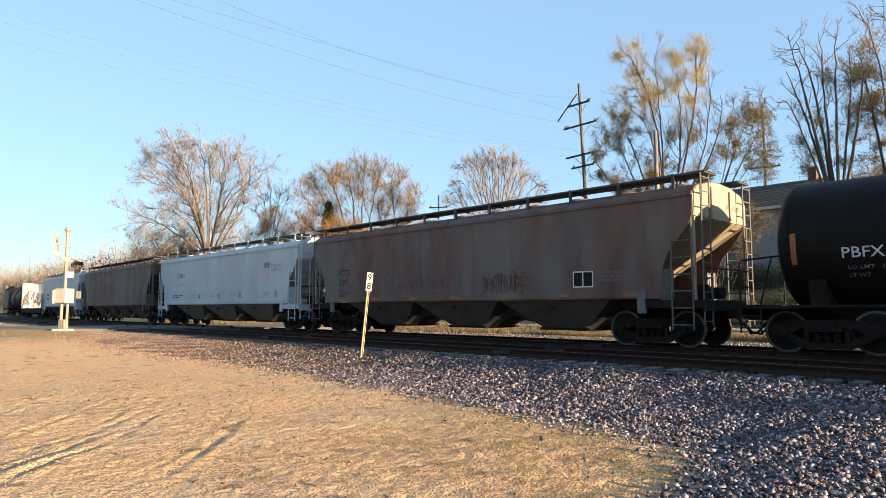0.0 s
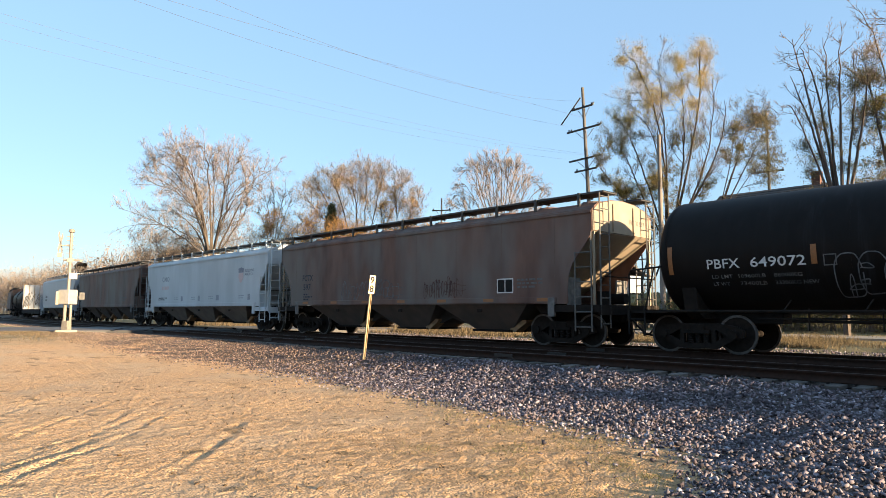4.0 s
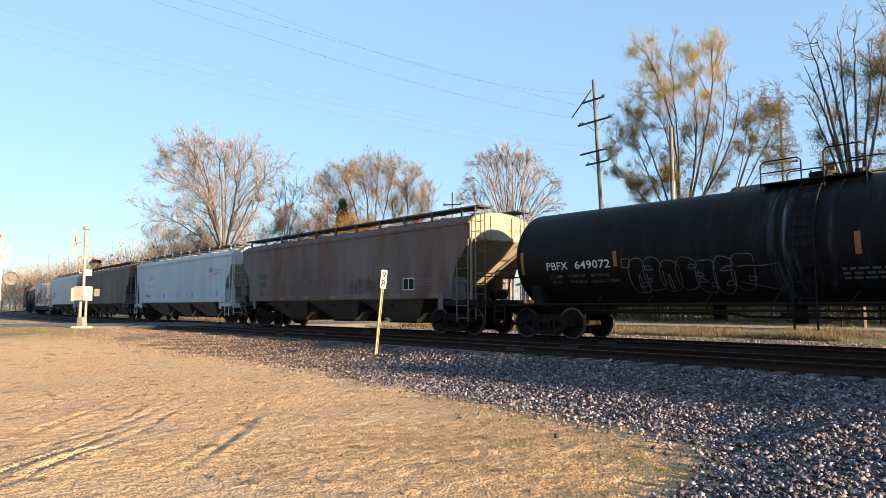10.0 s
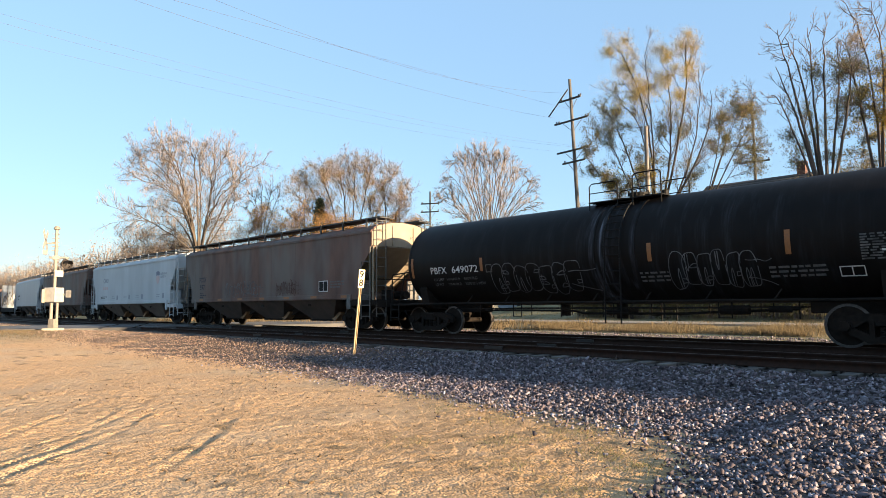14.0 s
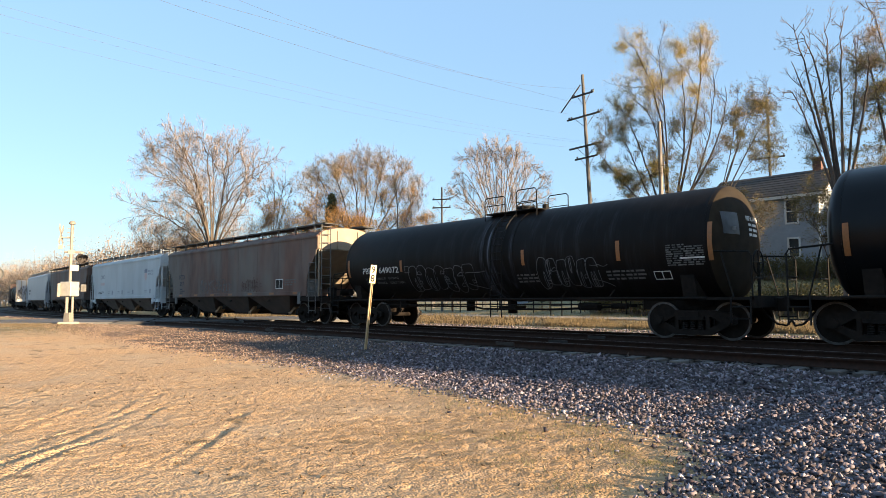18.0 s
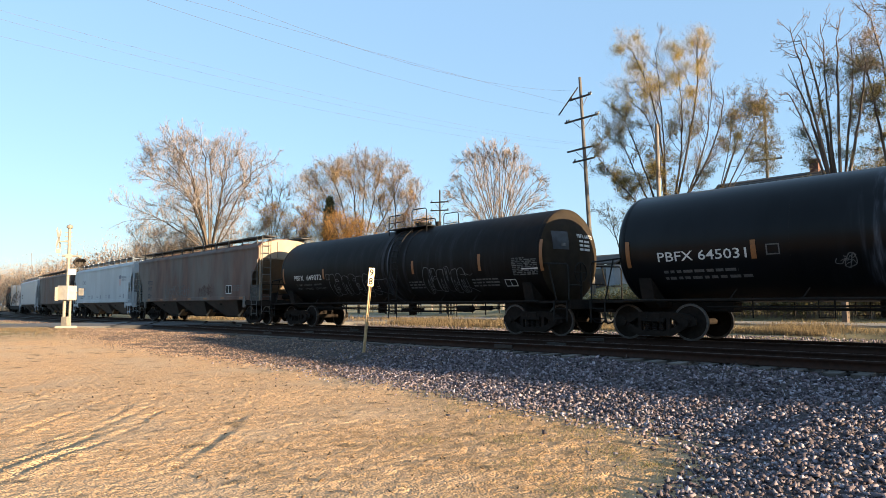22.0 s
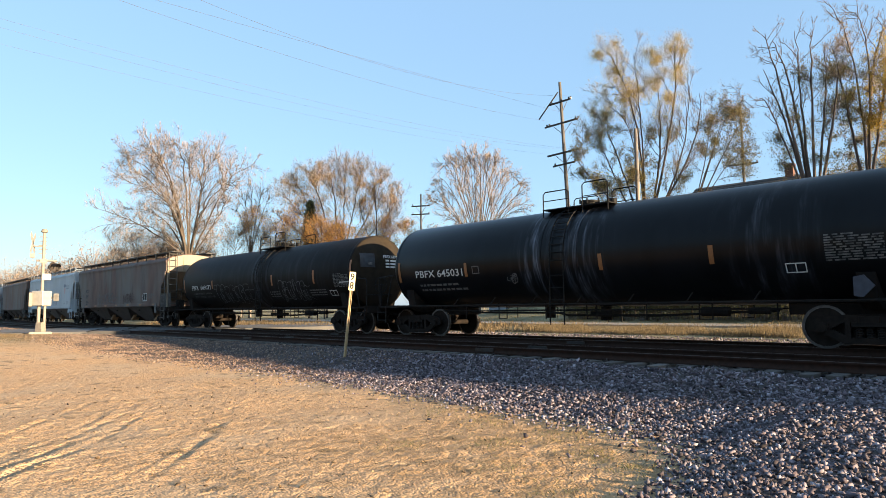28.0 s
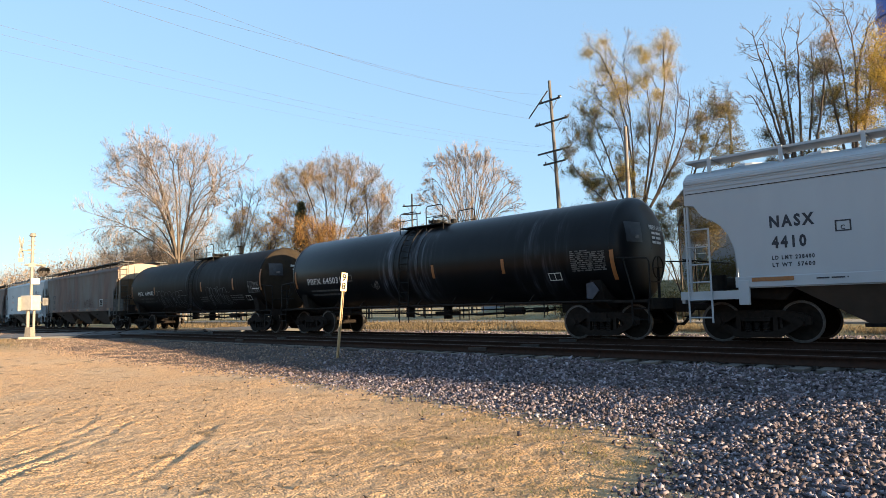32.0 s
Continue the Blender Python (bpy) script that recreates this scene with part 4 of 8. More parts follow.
def bubbles(name, x, z, width, height, count, y_at, mat, parent, seed, line=0.02, label=""):
    """A row of sprayed outlines like fat letters that spell nothing."""
    rng, V, F = random.Random(seed), [], []

    def spray():
        link(name, wrap(mesh_from(name, V, F), x, z, y_at), mat, parent, label)
        V.clear(), F.clear()

    def put(pts):
        v, f = stroke(pts, line * rng.uniform(0.75, 1.1))
        n0 = len(V)
        V.extend(v)
        F.extend(tuple(k + n0 for k in g) for g in f)

    def power(v, e):
        return math.copysign(abs(v) ** e, v)

    pitch = width * 0.84 / count
    for i in range(count):
        cx, cz = pitch * (i + 0.6), height * (0.5 + rng.uniform(-0.05, 0.05))
        w, h, p, lean = pitch * rng.uniform(0.5, 0.6), height * rng.uniform(0.42, 0.52), rng.uniform(0, 6.28), rng.uniform(0.0, 0.1)
        def at(u, v):
            return cx + w * u + lean * h * v, cz + h * v
        put([at(power(math.cos(a), 0.6) * (1 + 0.1 * math.sin(2 * a + p)), power(math.sin(a), 0.65) * (1 + 0.06 * math.sin(3 * a + p))) for a in [0.25 + 6.1 * k / 28 for k in range(29)]])
        notches = [(rng.uniform(-0.5, 0.3), rng.uniform(-0.6, 0.6), rng.choice((-1, 1, 0))) for _ in range(rng.choice((1, 2, 2, 3)))]
        for u, v, way in notches:
            if way:      # a cut from one side
                put([at(way * 0.95, v + 0.08), at(way * 0.4, v + 0.12), at(-u * way, v - 0.1), at(way * 0.4, v - 0.12), at(way * 0.95, v - 0.08)])
            else:        # a slot from the top or from below
                v = math.copysign(1.0, v)
                put([at(u - 0.14, v * 0.95), at(u - 0.16, v * 0.3), at(u, -v * 0.1), at(u + 0.16, v * 0.3), at(u + 0.14, v * 0.95)])
        spray()
    for g in range(2):
        put([(width * (0.76 + 0.06 * k), height * (0.25 + 0.42 * g) + rng.uniform(-0.03, 0.03) - 0.05 * k * (1 - g) * height) for k in range(5)])
    spray()


WHEEL_R = 0.457
WHEELSETS = []


def wheel_meshes():
    rim = [(WHEEL_R - 0.032, 0.055), (WHEEL_R - 0.004, 0.06), (WHEEL_R, 0.045), (WHEEL_R, -0.04), (WHEEL_R + 0.025, -0.052), (WHEEL_R + 0.025, -0.07), (WHEEL_R - 0.032, -0.072)]
    tread = lathe(B(), rim, 36, ring=True)
    plate = lathe(B(), [(0.02, 0.09), (0.105, 0.09), (0.115, 0.05), (0.2, 0.01), (0.3, -0.02), (WHEEL_R - 0.075, 0.04), (WHEEL_R - 0.03, 0.05), (WHEEL_R - 0.03, -0.06), (0.25, -0.05), (0.12, -0.05), (0.1, -0.11), (0.02, -0.11)], 28)
    axle = lathe(B(), [(0.07, -1.05), (0.075, -0.7), (0.085, -0.6), (0.08, 0), (0.085, 0.6), (0.075, 0.7), (0.07, 1.05)], 12)
    made = {}
    for name, bm, mat in (("tread", tread, "wheel_rim"), ("plate", plate, "truck_iron"), ("axle", axle, "truck_iron")):
        bmesh.ops.recalc_face_normals(bm, faces=bm.faces[:])
        me = bpy.data.meshes.new(name)
        bm.to_mesh(me)
        bm.free()
        me.materials.append(M[mat])
        me.polygons.foreach_set("use_smooth", [True] * len(me.polygons))
        me.set_sharp_from_angle(angle=radians(35))
        me.polygons.foreach_set("material_index", [1 if name == "tread" else 0] * len(me.polygons))
        made[name] = me
    joined = B()
    for side in (-1, 1):
        for name in ("tread", "plate"):
            n0 = len(joined.verts)
            joined.from_mesh(made[name])
            joined.verts.ensure_lookup_table()
            for v in joined.verts[n0:]:
                v.co.y = -side * v.co.y + side * 0.735 if side < 0 else v.co.y * 1 + 0.735
    n0 = len(joined.faces)
    joined.from_mesh(made["axle"])
    me = bpy.data.meshes.new("wheelset")
    joined.to_mesh(me)
    joined.free()
    me.materials.append(M["truck_iron"])
    me.materials.append(M["wheel_rim"])
    me.set_sharp_from_angle(angle=radians(35))
    return me


WHEELSET_MESH = wheel_meshes()


def side_frame_bm():
    """One cast side frame on the -y side."""
    bm, y0, y1 = B(), -1.06, -0.96
    prism(bm, [(-1.16, 0.56), (-0.98, 0.66), (-0.5, 0.73), (0.5, 0.73), (0.98, 0.66), (1.16, 0.56), (1.16, 0.40), (0.98, 0.36), (0.74, 0.42), (0.5, 0.56), (-0.5, 0.56), (-0.74, 0.42), (-0.98, 0.36), (-1.16, 0.40)], "y", y0, y1)
    prism(bm, [(-0.97, 0.358), (-0.73, 0.415), (-0.36, 0.235), (0.36, 0.235), (0.73, 0.415), (0.97, 0.358), (0.48, 0.10), (-0.48, 0.10)], "y", y0 + 0.003, y1 - 0.003)
    box(bm, -0.36, 0.36, -0.9, -0.82, 0.2, 0.56)
    for s in (-1, 1):
        box(bm, *sorted((s * 0.36, s * 0.46)), y0, y1, 0.14, 0.56)
        lathe_at(bm, (s * 0.9, -1.06, 0.457), 0.11, 0.07)
        prism(bm, [(s * 0.74, 0.36), (s * 0.78, 0.56), (s * 1.02, 0.56), (s * 1.06, 0.36)], "y", y0 - 0.02, y1 + 0.02)
    return bm


def lathe_at(bm, c, r, h):
    rod(bm, (c[0], c[1] - h, c[2]), (c[0], c[1] + h, c[2]), r, n=12)


def spring_bm():
    """The spring nest of one side frame."""
    bm = B()
    for k in range(3):
        lathe(bm, [(0.06 + 0.024 * (i % 2), 0.225 + i * 0.025) for i in range(11)], 8, "z")
        bmesh.ops.translate(bm, verts=bm.verts[-88:], vec=(-0.2 + 0.2 * k, -1.0, 0))
    box(bm, -0.33, 0.33, -1.12, -0.88, 0.475, 0.56)
    return bm


def shared(name, bm, mat):
    bmesh.ops.recalc_face_normals(bm, faces=bm.faces[:])
    me = bpy.data.meshes.new(name)
    bm.to_mesh(me)
    bm.free()
    me.materials.append(M[mat])
    return me


FRAME_MESH = shared("side_frame", side_frame_bm(), "truck_iron")
SPRING_MESH = shared("springs", spring_bm(), "under_black")
BOLSTER_MESH = shared("bolster", box(box(B(), -0.2, 0.2, -1.1, 1.1, 0.5, 0.7, 0.02), -0.3, 0.3, -0.3, 0.3, 0.68, 0.86), "truck_iron")


def truck(parent, x):
    """A two-axle truck under a car: bolster, side frames, springs and two wheelsets that roll."""
    t = link("truck", BOLSTER_MESH, None, parent)
    t.location = (x, 0, 0)
    for turn in (0, 180):
        for name, me in (("side_frame", FRAME_MESH), ("spring_nest", SPRING_MESH)):
            link(name, me, None, t).rotation_euler = (0, 0, radians(turn))
    for s in (-0.9, 0.9):
        w = link("wheelset", WHEELSET_MESH, None, t)
        w.location = (s, 0, WHEEL_R)
        WHEELSETS.append((w, s))
    return t


def coupler(parent, x, s):
    bm = B()
    box(bm, *sorted((x, x + s * 0.7)), -0.11, 0.11, 0.74, 0.98, 0.02)
    prism(bm, [(x + s * 0.62, -0.14), (x + s * 0.95, -0.17), (x + s * 1.0, -0.02), (x + s * 0.86, 0.05), (x + s * 0.9, 0.17), (x + s * 0.62, 0.16)], "z", 0.7, 1.02)
    part("coupler", bm, M["truck_iron"], parent)
    bm = B()
    pipe(bm, [(x + s * 0.35, -0.3, 0.8), (x + s * 0.5, -0.3, 0.62), (x + s * 0.72, -0.25, 0.40), (x + s * 0.92, -0.2, 0.36), (x + s * 1.02, -0.12, 0.5)], 0.028)
    part("air_hose", bm, M["black_metal"], parent)


def ladder_bm(bm, x0, x1, y, z0, z1, step=0.36, r=0.018, start=0.12):
    rod(bm, (x0, y, z0), (x0, y, z1), r * 1.3)
    rod(bm, (x1, y, z0), (x1, y, z1), r * 1.3)
    z = z0 + start
    while z < z1:
        rod(bm, (x0, y, z), (x1, y, z), r)
        z += step
    return bm


def end_ladder_bm(bm, x, y0, y1, z0, z1, step=0.36, r=0.018):
    rod(bm, (x, y0, z0), (x, y0, z1), r * 1.3)
    rod(bm, (x, y1, z0), (x, y1, z1), r * 1.3)
    z = z0 + 0.12
    while z < z1:
        rod(bm, (x, y0, z), (x, y1, z), r)
        z += step
    return bm


def flat_side(y):
    return lambda a, c: y


def covered_hopper(name, half, skin, end_skin, bays, label, cutaway=1.3, grate="grate", sill=None, tall=True, bay="hopper_bay", truck_x=7.07, overhang=0.25):
    """A covered hopper car, its origin on the rail tops at mid-length. half: half its length over the end sheets."""
    car = tagged(empty(name), label, "freight car", group="cars of the train")
    # side sheets and end slopes
    bm = B()
    cut = cutaway
    if tall:      # straight slope under the end, side plates with a curved edge beside it
        foot = cut * 1.9
        edge = [(0.0, 3.92), (0.0, 3.3), (foot, 1.6), (foot, 1.24)]
        curve = [(0.0, 3.3), (0.07, 3.1), (0.18, 2.9), (0.29, 2.73), (0.40, 2.55), (0.49, 2.4), (0.56, 2.2), (0.61, 1.97), (0.63, 1.7), (0.63, 1.24)]
    else:
        edge = [(d * cut / 1.2, z) for d, z in ((0.0, 3.92), (0.0, 3.3), (0.2, 3.27), (0.3, 3.12), (0.42, 2.97), (0.62, 2.88), (0.82, 2.72), (0.98, 2.5), (1.1, 2.2), (1.15, 1.85), (1.2, 1.24))]
    outline = [(half - d, z) for d, z in edge] + [(d - half, z) for d, z in edge[::-1]]
    prism(bm, outline, "y", -1.6, 1.6)
    body = part("body", bm, M[skin], car)
    for s in (-1, 1):
        bm = B()
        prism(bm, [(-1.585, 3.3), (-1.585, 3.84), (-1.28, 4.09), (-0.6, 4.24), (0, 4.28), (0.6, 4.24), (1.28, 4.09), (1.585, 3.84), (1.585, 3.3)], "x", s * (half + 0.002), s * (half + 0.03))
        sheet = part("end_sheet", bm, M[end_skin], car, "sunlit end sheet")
        for k in (-0.55, 0.55):
            bm = B()
            box(bm, *sorted((s * (half + 0.03), s * (half + 0.075))), k - 0.04, k + 0.04, 3.35, 4.14)
            part("stiffener", bm, M[end_skin], sheet)
        if tall:
            sheet_line = [(s * (half - 0.01), 3.29), (s * (half - foot + 0.01), 1.59), (s * (half - foot + 0.05), 1.585), (s * (half + 0.02), 3.27)]
            part("slope_sheet", prism(B(), sheet_line, "y", -1.575, 1.575), M[end_skin], car)
            for y in (-1.602, 1.577):
                plate = [(s * (half - d * cut), z) for d, z in curve] + [(s * (half - foot), 1.24), (s * (half - foot), 1.6)]
                part("side_plate", prism(B(), plate, "y", y, y + 0.025), M[skin], body)
            for y in (-1.57, 0.95):
                part("shear_plate", box(B(), *sorted((s * (half - cut * 0.66), s * (half - cut * 0.63))), y, y + 0.62, 1.12, 2.0), M["pad_grey" if end_skin == "sunlit_tan" else end_skin], car)
        # posts under the end sheet
        for y in (-1.5, 1.5):
            bm = prism(B(), [(s * (half - 0.03), 3.28), (s * (half + 0.02), 3.28), (s * (half + 0.02), 1.12), (s * (half - 0.03), 1.12)], "y", y - 0.03, y + 0.03)
            part("corner_post", bm, M[end_skin], car)
    # roof
    bm = B()
    arc = [(-1.62, 3.82), (-1.62, 3.88), (-1.5, 4.0), (-1.3, 4.12), (-0.6, 4.26), (0, 4.3), (0.6, 4.26), (1.3, 4.12), (1.5, 4.0), (1.62, 3.88), (1.62, 3.82)]
    prism(bm, arc, "x", -half - 0.02, half + 0.02)
    roof = part("roof", bm, M[skin], car)
    for y in (-1.64, 1.62):
        part("top_chord", box(B(), -half, half, y, y + 0.02, 3.80, 3.87), M[skin], car)
    if skin == "brown_hopper":
        for k in range(8):
            x = -half + 1.3 + k * (2 * half - 2.6) / 7
            part("weld_seam", box(B(), x - 0.008, x + 0.008, -1.603, -1.596, 1.3, 3.8), M["seam"], body)
    # running boards on brackets, hatch row
    for y0 in (-1.36, 0.66):
        comb = [(y0, 4.38), (y0 + 0.7, 4.38)]
        for k in range(6, -1, -1):
            comb += [(y0 + 0.03 + k * 0.1067, 4.435), (y0 + k * 0.1067, 4.435)] + ([(y0 + k * 0.1067, 4.412), (y0 + k * 0.1067 - 0.0767, 4.412)] if k else [])
        bm = prism(B(), comb, "x", -half - overhang, half + overhang)
        part("running_board", bm, M[grate], car)
    bracket = shared("bracket", box(box(B(), -0.04, 0.04, -1.42, -1.37, 4.0, 4.44), -0.03, 0.03, -1.37, -0.7, 4.33, 4.375), skin if skin != "brown_hopper" else "grate")
    n = 11
    for k in range(n):
        x = -half + 0.56 + (2 * half - 1.12) * k / (n - 1)
        for turn in (0, 180):
            ob = link("bracket", bracket, None, car)
            ob.matrix_basis = pose(x, 0, 0, 0, 0, turn)
    for k in range(10):
        bm = B()
        rod(bm, (-half + 1.0 + (2 * half - 2) * k / 9, 0, 4.27), (-half + 1.0 + (2 * half - 2) * k / 9, 0, 4.37), 0.4, 0.36, 14)
        part("hatch", bm, M[skin], roof)
    # side sill, jacking pads, end decks
    for y in (-1.63, 1.55):
        bm = B()
        box(bm, -half + cut - 0.1, half - cut + 0.1, y, y + 0.08, 1.26, 1.5 if end_skin == "white_hopper" else 1.44, 0.01)
        part("side_sill", bm, M[sill or skin], car)
    for s in (-1, 1):
        bm = B()
        for y in (-1.62, 1.56):
            box(bm, *sorted((s * (half - cut), s * (half + 0.22))), y, y + 0.06, 1.0, 1.2)
        box(bm, *sorted((s * (half + 0.14), s * (half + 0.22))), -1.56, 1.56, 0.92, 1.2)
        box(bm, *sorted((s * (half - cut), s * (half + 0.14))), -1.5, 1.5, 1.08, 1.12)
        part("end_deck", bm, M["under_black" if skin == "brown_hopper" else sill or skin], car)
        for y in (-1.62, 1.56):
            part("jacking_pad", box(B(), *sorted((s * (half - cut - 0.2), s * (half - cut + 0.04))), y - 0.02, y + 0.06, 0.86, 1.42, 0.01), M["pad_grey" if skin == "brown_hopper" else sill or skin], car)
        # ladders and handrails
        rungs = M["ladder_grey"] if skin == "brown_hopper" else M[end_skin]
        for y in (-1.66, 1.66):
            bm = ladder_bm(B(), s * (half - 0.55), s * half, y, 0.46, 2.7, 0.42)
            rod(bm, (s * half, y, 2.7), (s * half, y, 3.25), 0.023)
            part("side_ladder", bm, rungs, car)
        if tall:
            for y0 in (-1.5, 1.02):
                bm = end_ladder_bm(B(), s * (half + 0.2), y0, y0 + 0.46, 0.55, 4.36)
                part("end_ladder", bm, rungs, car)
        bm = B()
        pipe(bm, [(s * (half + 0.2), -1.45, 2.0), (s * (half + 0.2), 1.45, 2.0)], 0.02)
        part("crossover_rail", bm, M["under_black"], car)
        bm = B()
        rod(bm, (s * (half - 0.3), -0.6, 1.12), (s * (half - 0.3), -0.6, 1.6), 0.2, 0.2, 12)
        part("brake_valve", bm, M["under_black"], car)
        bm = rod(B(), (s * (half - 0.75), 0.3, 1.4), (s * (half - 0.1), 0.3, 1.4), 0.16, 0.16, 12)
        part("air_reservoir", bm, M["under_black"], car)
        coupler(car, s * (half + 0.1), s)
    # centre sill and hopper bays
    bm = B()
    box(bm, -half - 0.1, half + 0.1, -0.26, 0.26, 0.72, 1.1)
    part("centre_sill", bm, M["under_black"], car)
    span = 2 * (half - cut - 1.05)
    w = span / bays
    for k in range(bays):
        x = -span / 2 + w * (k + 0.5)
        bm = B()
        a, b = w / 2 - 0.02, w * 0.2
        top = [bm.verts.new((x + i * a, j * 1.52, 1.24)) for i, j in ((-1, -1), (1, -1), (1, 1), (-1, 1))]
        low = [bm.verts.new((x + i * b, j * 0.8, 0.42)) for i, j in ((-1, -1), (1, -1), (1, 1), (-1, 1))]
        for i in range(4):
            bm.faces.new((top[i], top[(i + 1) % 4], low[(i + 1) % 4], low[i]))
        bm.faces.new(low)
        hop = part("hopper_bay", bm, M[bay], car)
        bm = B()
        box(bm, x - b - 0.08, x + b + 0.08, -0.86, 0.86, 0.34, 0.42)
        part("outlet_gate", bm, M["under_black"], hop)
        # tan wedge that stands in for a sunlit patch on the bay's slope
        bm = prism(B(), [(x + b - 0.05, 0.35), (x + b + 0.16, 0.35), (x + b + 0.62, 0.66), (x + b + 0.62, 0.74), (x + b + 0.42, 0.74), (x + b - 0.05, 0.45)], "y", -0.86, -0.46)
        part("gate_rack", bm, M["sunlit_bay"], hop)
        bm = box(B(), x - 0.1, x + 0.1, -1.49, -1.46, 0.98, 1.08)
        part("bay_plate", bm, M["under_black"], hop)
        if k < bays - 1:
            xm = x + w / 2
            bm = prism(B(), [(xm - w * 0.26, 0.55), (xm - w * 0.13, 0.6), (xm, 0.78), (xm + w * 0.13, 0.6), (xm + w * 0.26, 0.55), (xm + w * 0.05, 1.24), (xm - w * 0.05, 1.24)], "y", -0.7, 0.7)
            part("ridge_sheet", bm, M["ridge_brown"], hop)
    # slope to the trucks
    for s in (-1, 1):
        bm = B()
        prism(bm, [(s * (span / 2 - 0.02), 1.24), (s * (half - cut), 1.24), (s * (half - cut), 1.02), (s * (span / 2 + 0.25), 0.95)], "y", -1.2, 1.2)
        part("bolster_cover", bm, M["under_black"], car)
    truck(car, -truck_x)
    truck(car, truck_x)
    return car


def tank_skin(zc, r):
    return lambda a, c: -math.sqrt(max(r * r - (c - zc) ** 2, 0.01)) - 0.014


TANK_Z, TANK_R, TANK_HALF, TANK_HEAD = 2.46, 1.5, 7.62, 0.44


def tank_car(name, skin, label, ladder_x, dome_x):
    car = tagged(empty(name), label, "freight car", group="cars of the train")
    r, zc, h = TANK_R, TANK_Z, TANK_HALF
    bm = B()
    prof = [(0.02, -h - TANK_HEAD)] + [(r * math.sin(a), -h - TANK_HEAD * math.cos(a)) for a in (0.25, 0.5, 0.8, 1.05, 1.25, 1.42)]
    prof += [(r, -h)] + [(r, x) for x in (-h / 2, 0, h / 2)] + [(r, h)] + [(p, -d) for p, d in prof[::-1][0:]]
    lathe(bm, prof, 72, "x")
    bmesh.ops.translate(bm, verts=bm.verts[:], vec=(0, 0, zc))
    tank = part("tank", bm, M[skin], car, smooth=True)
    if skin == "black_paint":
        bm = lathe(B(), [(0.02, h + TANK_HEAD + 0.006)] + [((r + 0.004) * math.sin(a), h + (TANK_HEAD + 0.006) * math.cos(a)) for a in (0.25, 0.5, 0.8, 1.05, 1.25, 1.42)], 56, "x")
        bmesh.ops.translate(bm, verts=bm.verts[:], vec=(0, 0, zc))
        part("tank_head", bm, M["tank_head"], car, "dusty domed tank end", smooth=True)
    # weld rings and jacket bands round the middle
    for x, w, t in ((-h + 0.05, 0.05, 0.006), (h - 0.05, 0.05, 0.006), (ladder_x - 0.62, 0.06, 0.012), (ladder_x - 0.3, 0.04, 0.008), (ladder_x + 0.62, 0.06, 0.012), (-3.4, 0.02, 0.002), (3.9, 0.02, 0.002)):
        bm = lathe(B(), [(r - 0.02, x - w / 2), (r + t, x - w / 2), (r + t, x + w / 2), (r - 0.02, x + w / 2)], 64, "x", ring=True)
        bmesh.ops.translate(bm, verts=bm.verts[:], vec=(0, 0, zc))
        part("band", bm, M[skin], tank, smooth=True)
    # stub sills, saddles, decks
    for s in (-1, 1):
        bm = B()
        box(bm, *sorted((s * 5.2, s * 8.75)), -0.28, 0.28, 0.72, 1.05, 0.015)
        part("stub_sill", bm, M["under_black"], car)
        bm = B()
        prism(bm, [(-1.35, 1.62), (-1.2, 1.0), (-0.9, 0.84), (0.9, 0.84), (1.2, 1.0), (1.35, 1.62), (0.9, 1.28), (0, 1.02), (-0.9, 1.28)], "x", s * 7.05 - 0.18, s * 7.05 + 0.18)
        part("saddle", bm, M["under_black"], car)
        bm = B()
        box(bm, *sorted((s * 7.5, s * 8.72)), -1.45, 1.45, 0.98, 1.05)
        box(bm, *sorted((s * 8.64, s * 8.74)), -1.45, 1.45, 0.8, 1.08)
        part("end_deck", bm, M["under_black"], car)
        for y in (-1.42, 1.42):
            bm = B()
            pipe(bm, [(s * 8.68, y, 1.0), (s * 8.68, y, 2.02), (s * 8.62, y, 2.12), (s * 7.7, y, 2.18), (s * 7.5, y, 2.14)], 0.024)
            pipe(bm, [(s * 7.95, y, 2.16), (s * 8.25, y, 1.0)], 0.02)
            pipe(bm, [(s * 8.68, y, 1.5), (s * 8.68, y * 0.56, 1.5)], 0.018)
            part("end_handrail", bm, M["black_metal"], car)
        for y in (-1.5, 1.5):
            bm = B()
            ladder_bm(bm, s * 8.2, s * 8.66, y, 0.42, 1.06, 0.28)
            part("sill_step", bm, M["black_metal"], car)
        coupler(car, s * 8.05, s)
    bm = B()
    for k in range(20):
        a, b = 2 * math.pi * k / 20, 2 * math.pi * (k + 1) / 20
        rod(bm, (8.5, -0.55 + 0.3 * math.cos(a), 1.9 + 0.3 * math.sin(a)), (8.5, -0.55 + 0.3 * math.cos(b), 1.9 + 0.3 * math.sin(b)), 0.02)
    for k in range(4):
        a = math.pi * k / 2
        rod(bm, (8.5, -0.55, 1.9), (8.5, -0.55 + 0.3 * math.cos(a), 1.9 + 0.3 * math.sin(a)), 0.015)
    rod(bm, (8.5, -0.55, 1.05), (8.5, -0.55, 1.9), 0.04)
    part("brake_wheel", bm, M["black_metal"], car)
    # side rail along the tank's foot, with hangers
    for y in (-1.46, 1.46):
        bm = B()
        rod(bm, (-7.6, y, 1.03), (7.6, y, 1.03), 0.035)
        part("side_rail", bm, M["under_black"], car)
        part("safety_rail", rod(B(), (-5.4, y * 0.92, 0.86), (5.4, y * 0.92, 0.86), 0.018), M["under_black"], car)
        for k in range(7):
            x = -4.8 + 1.6 * k
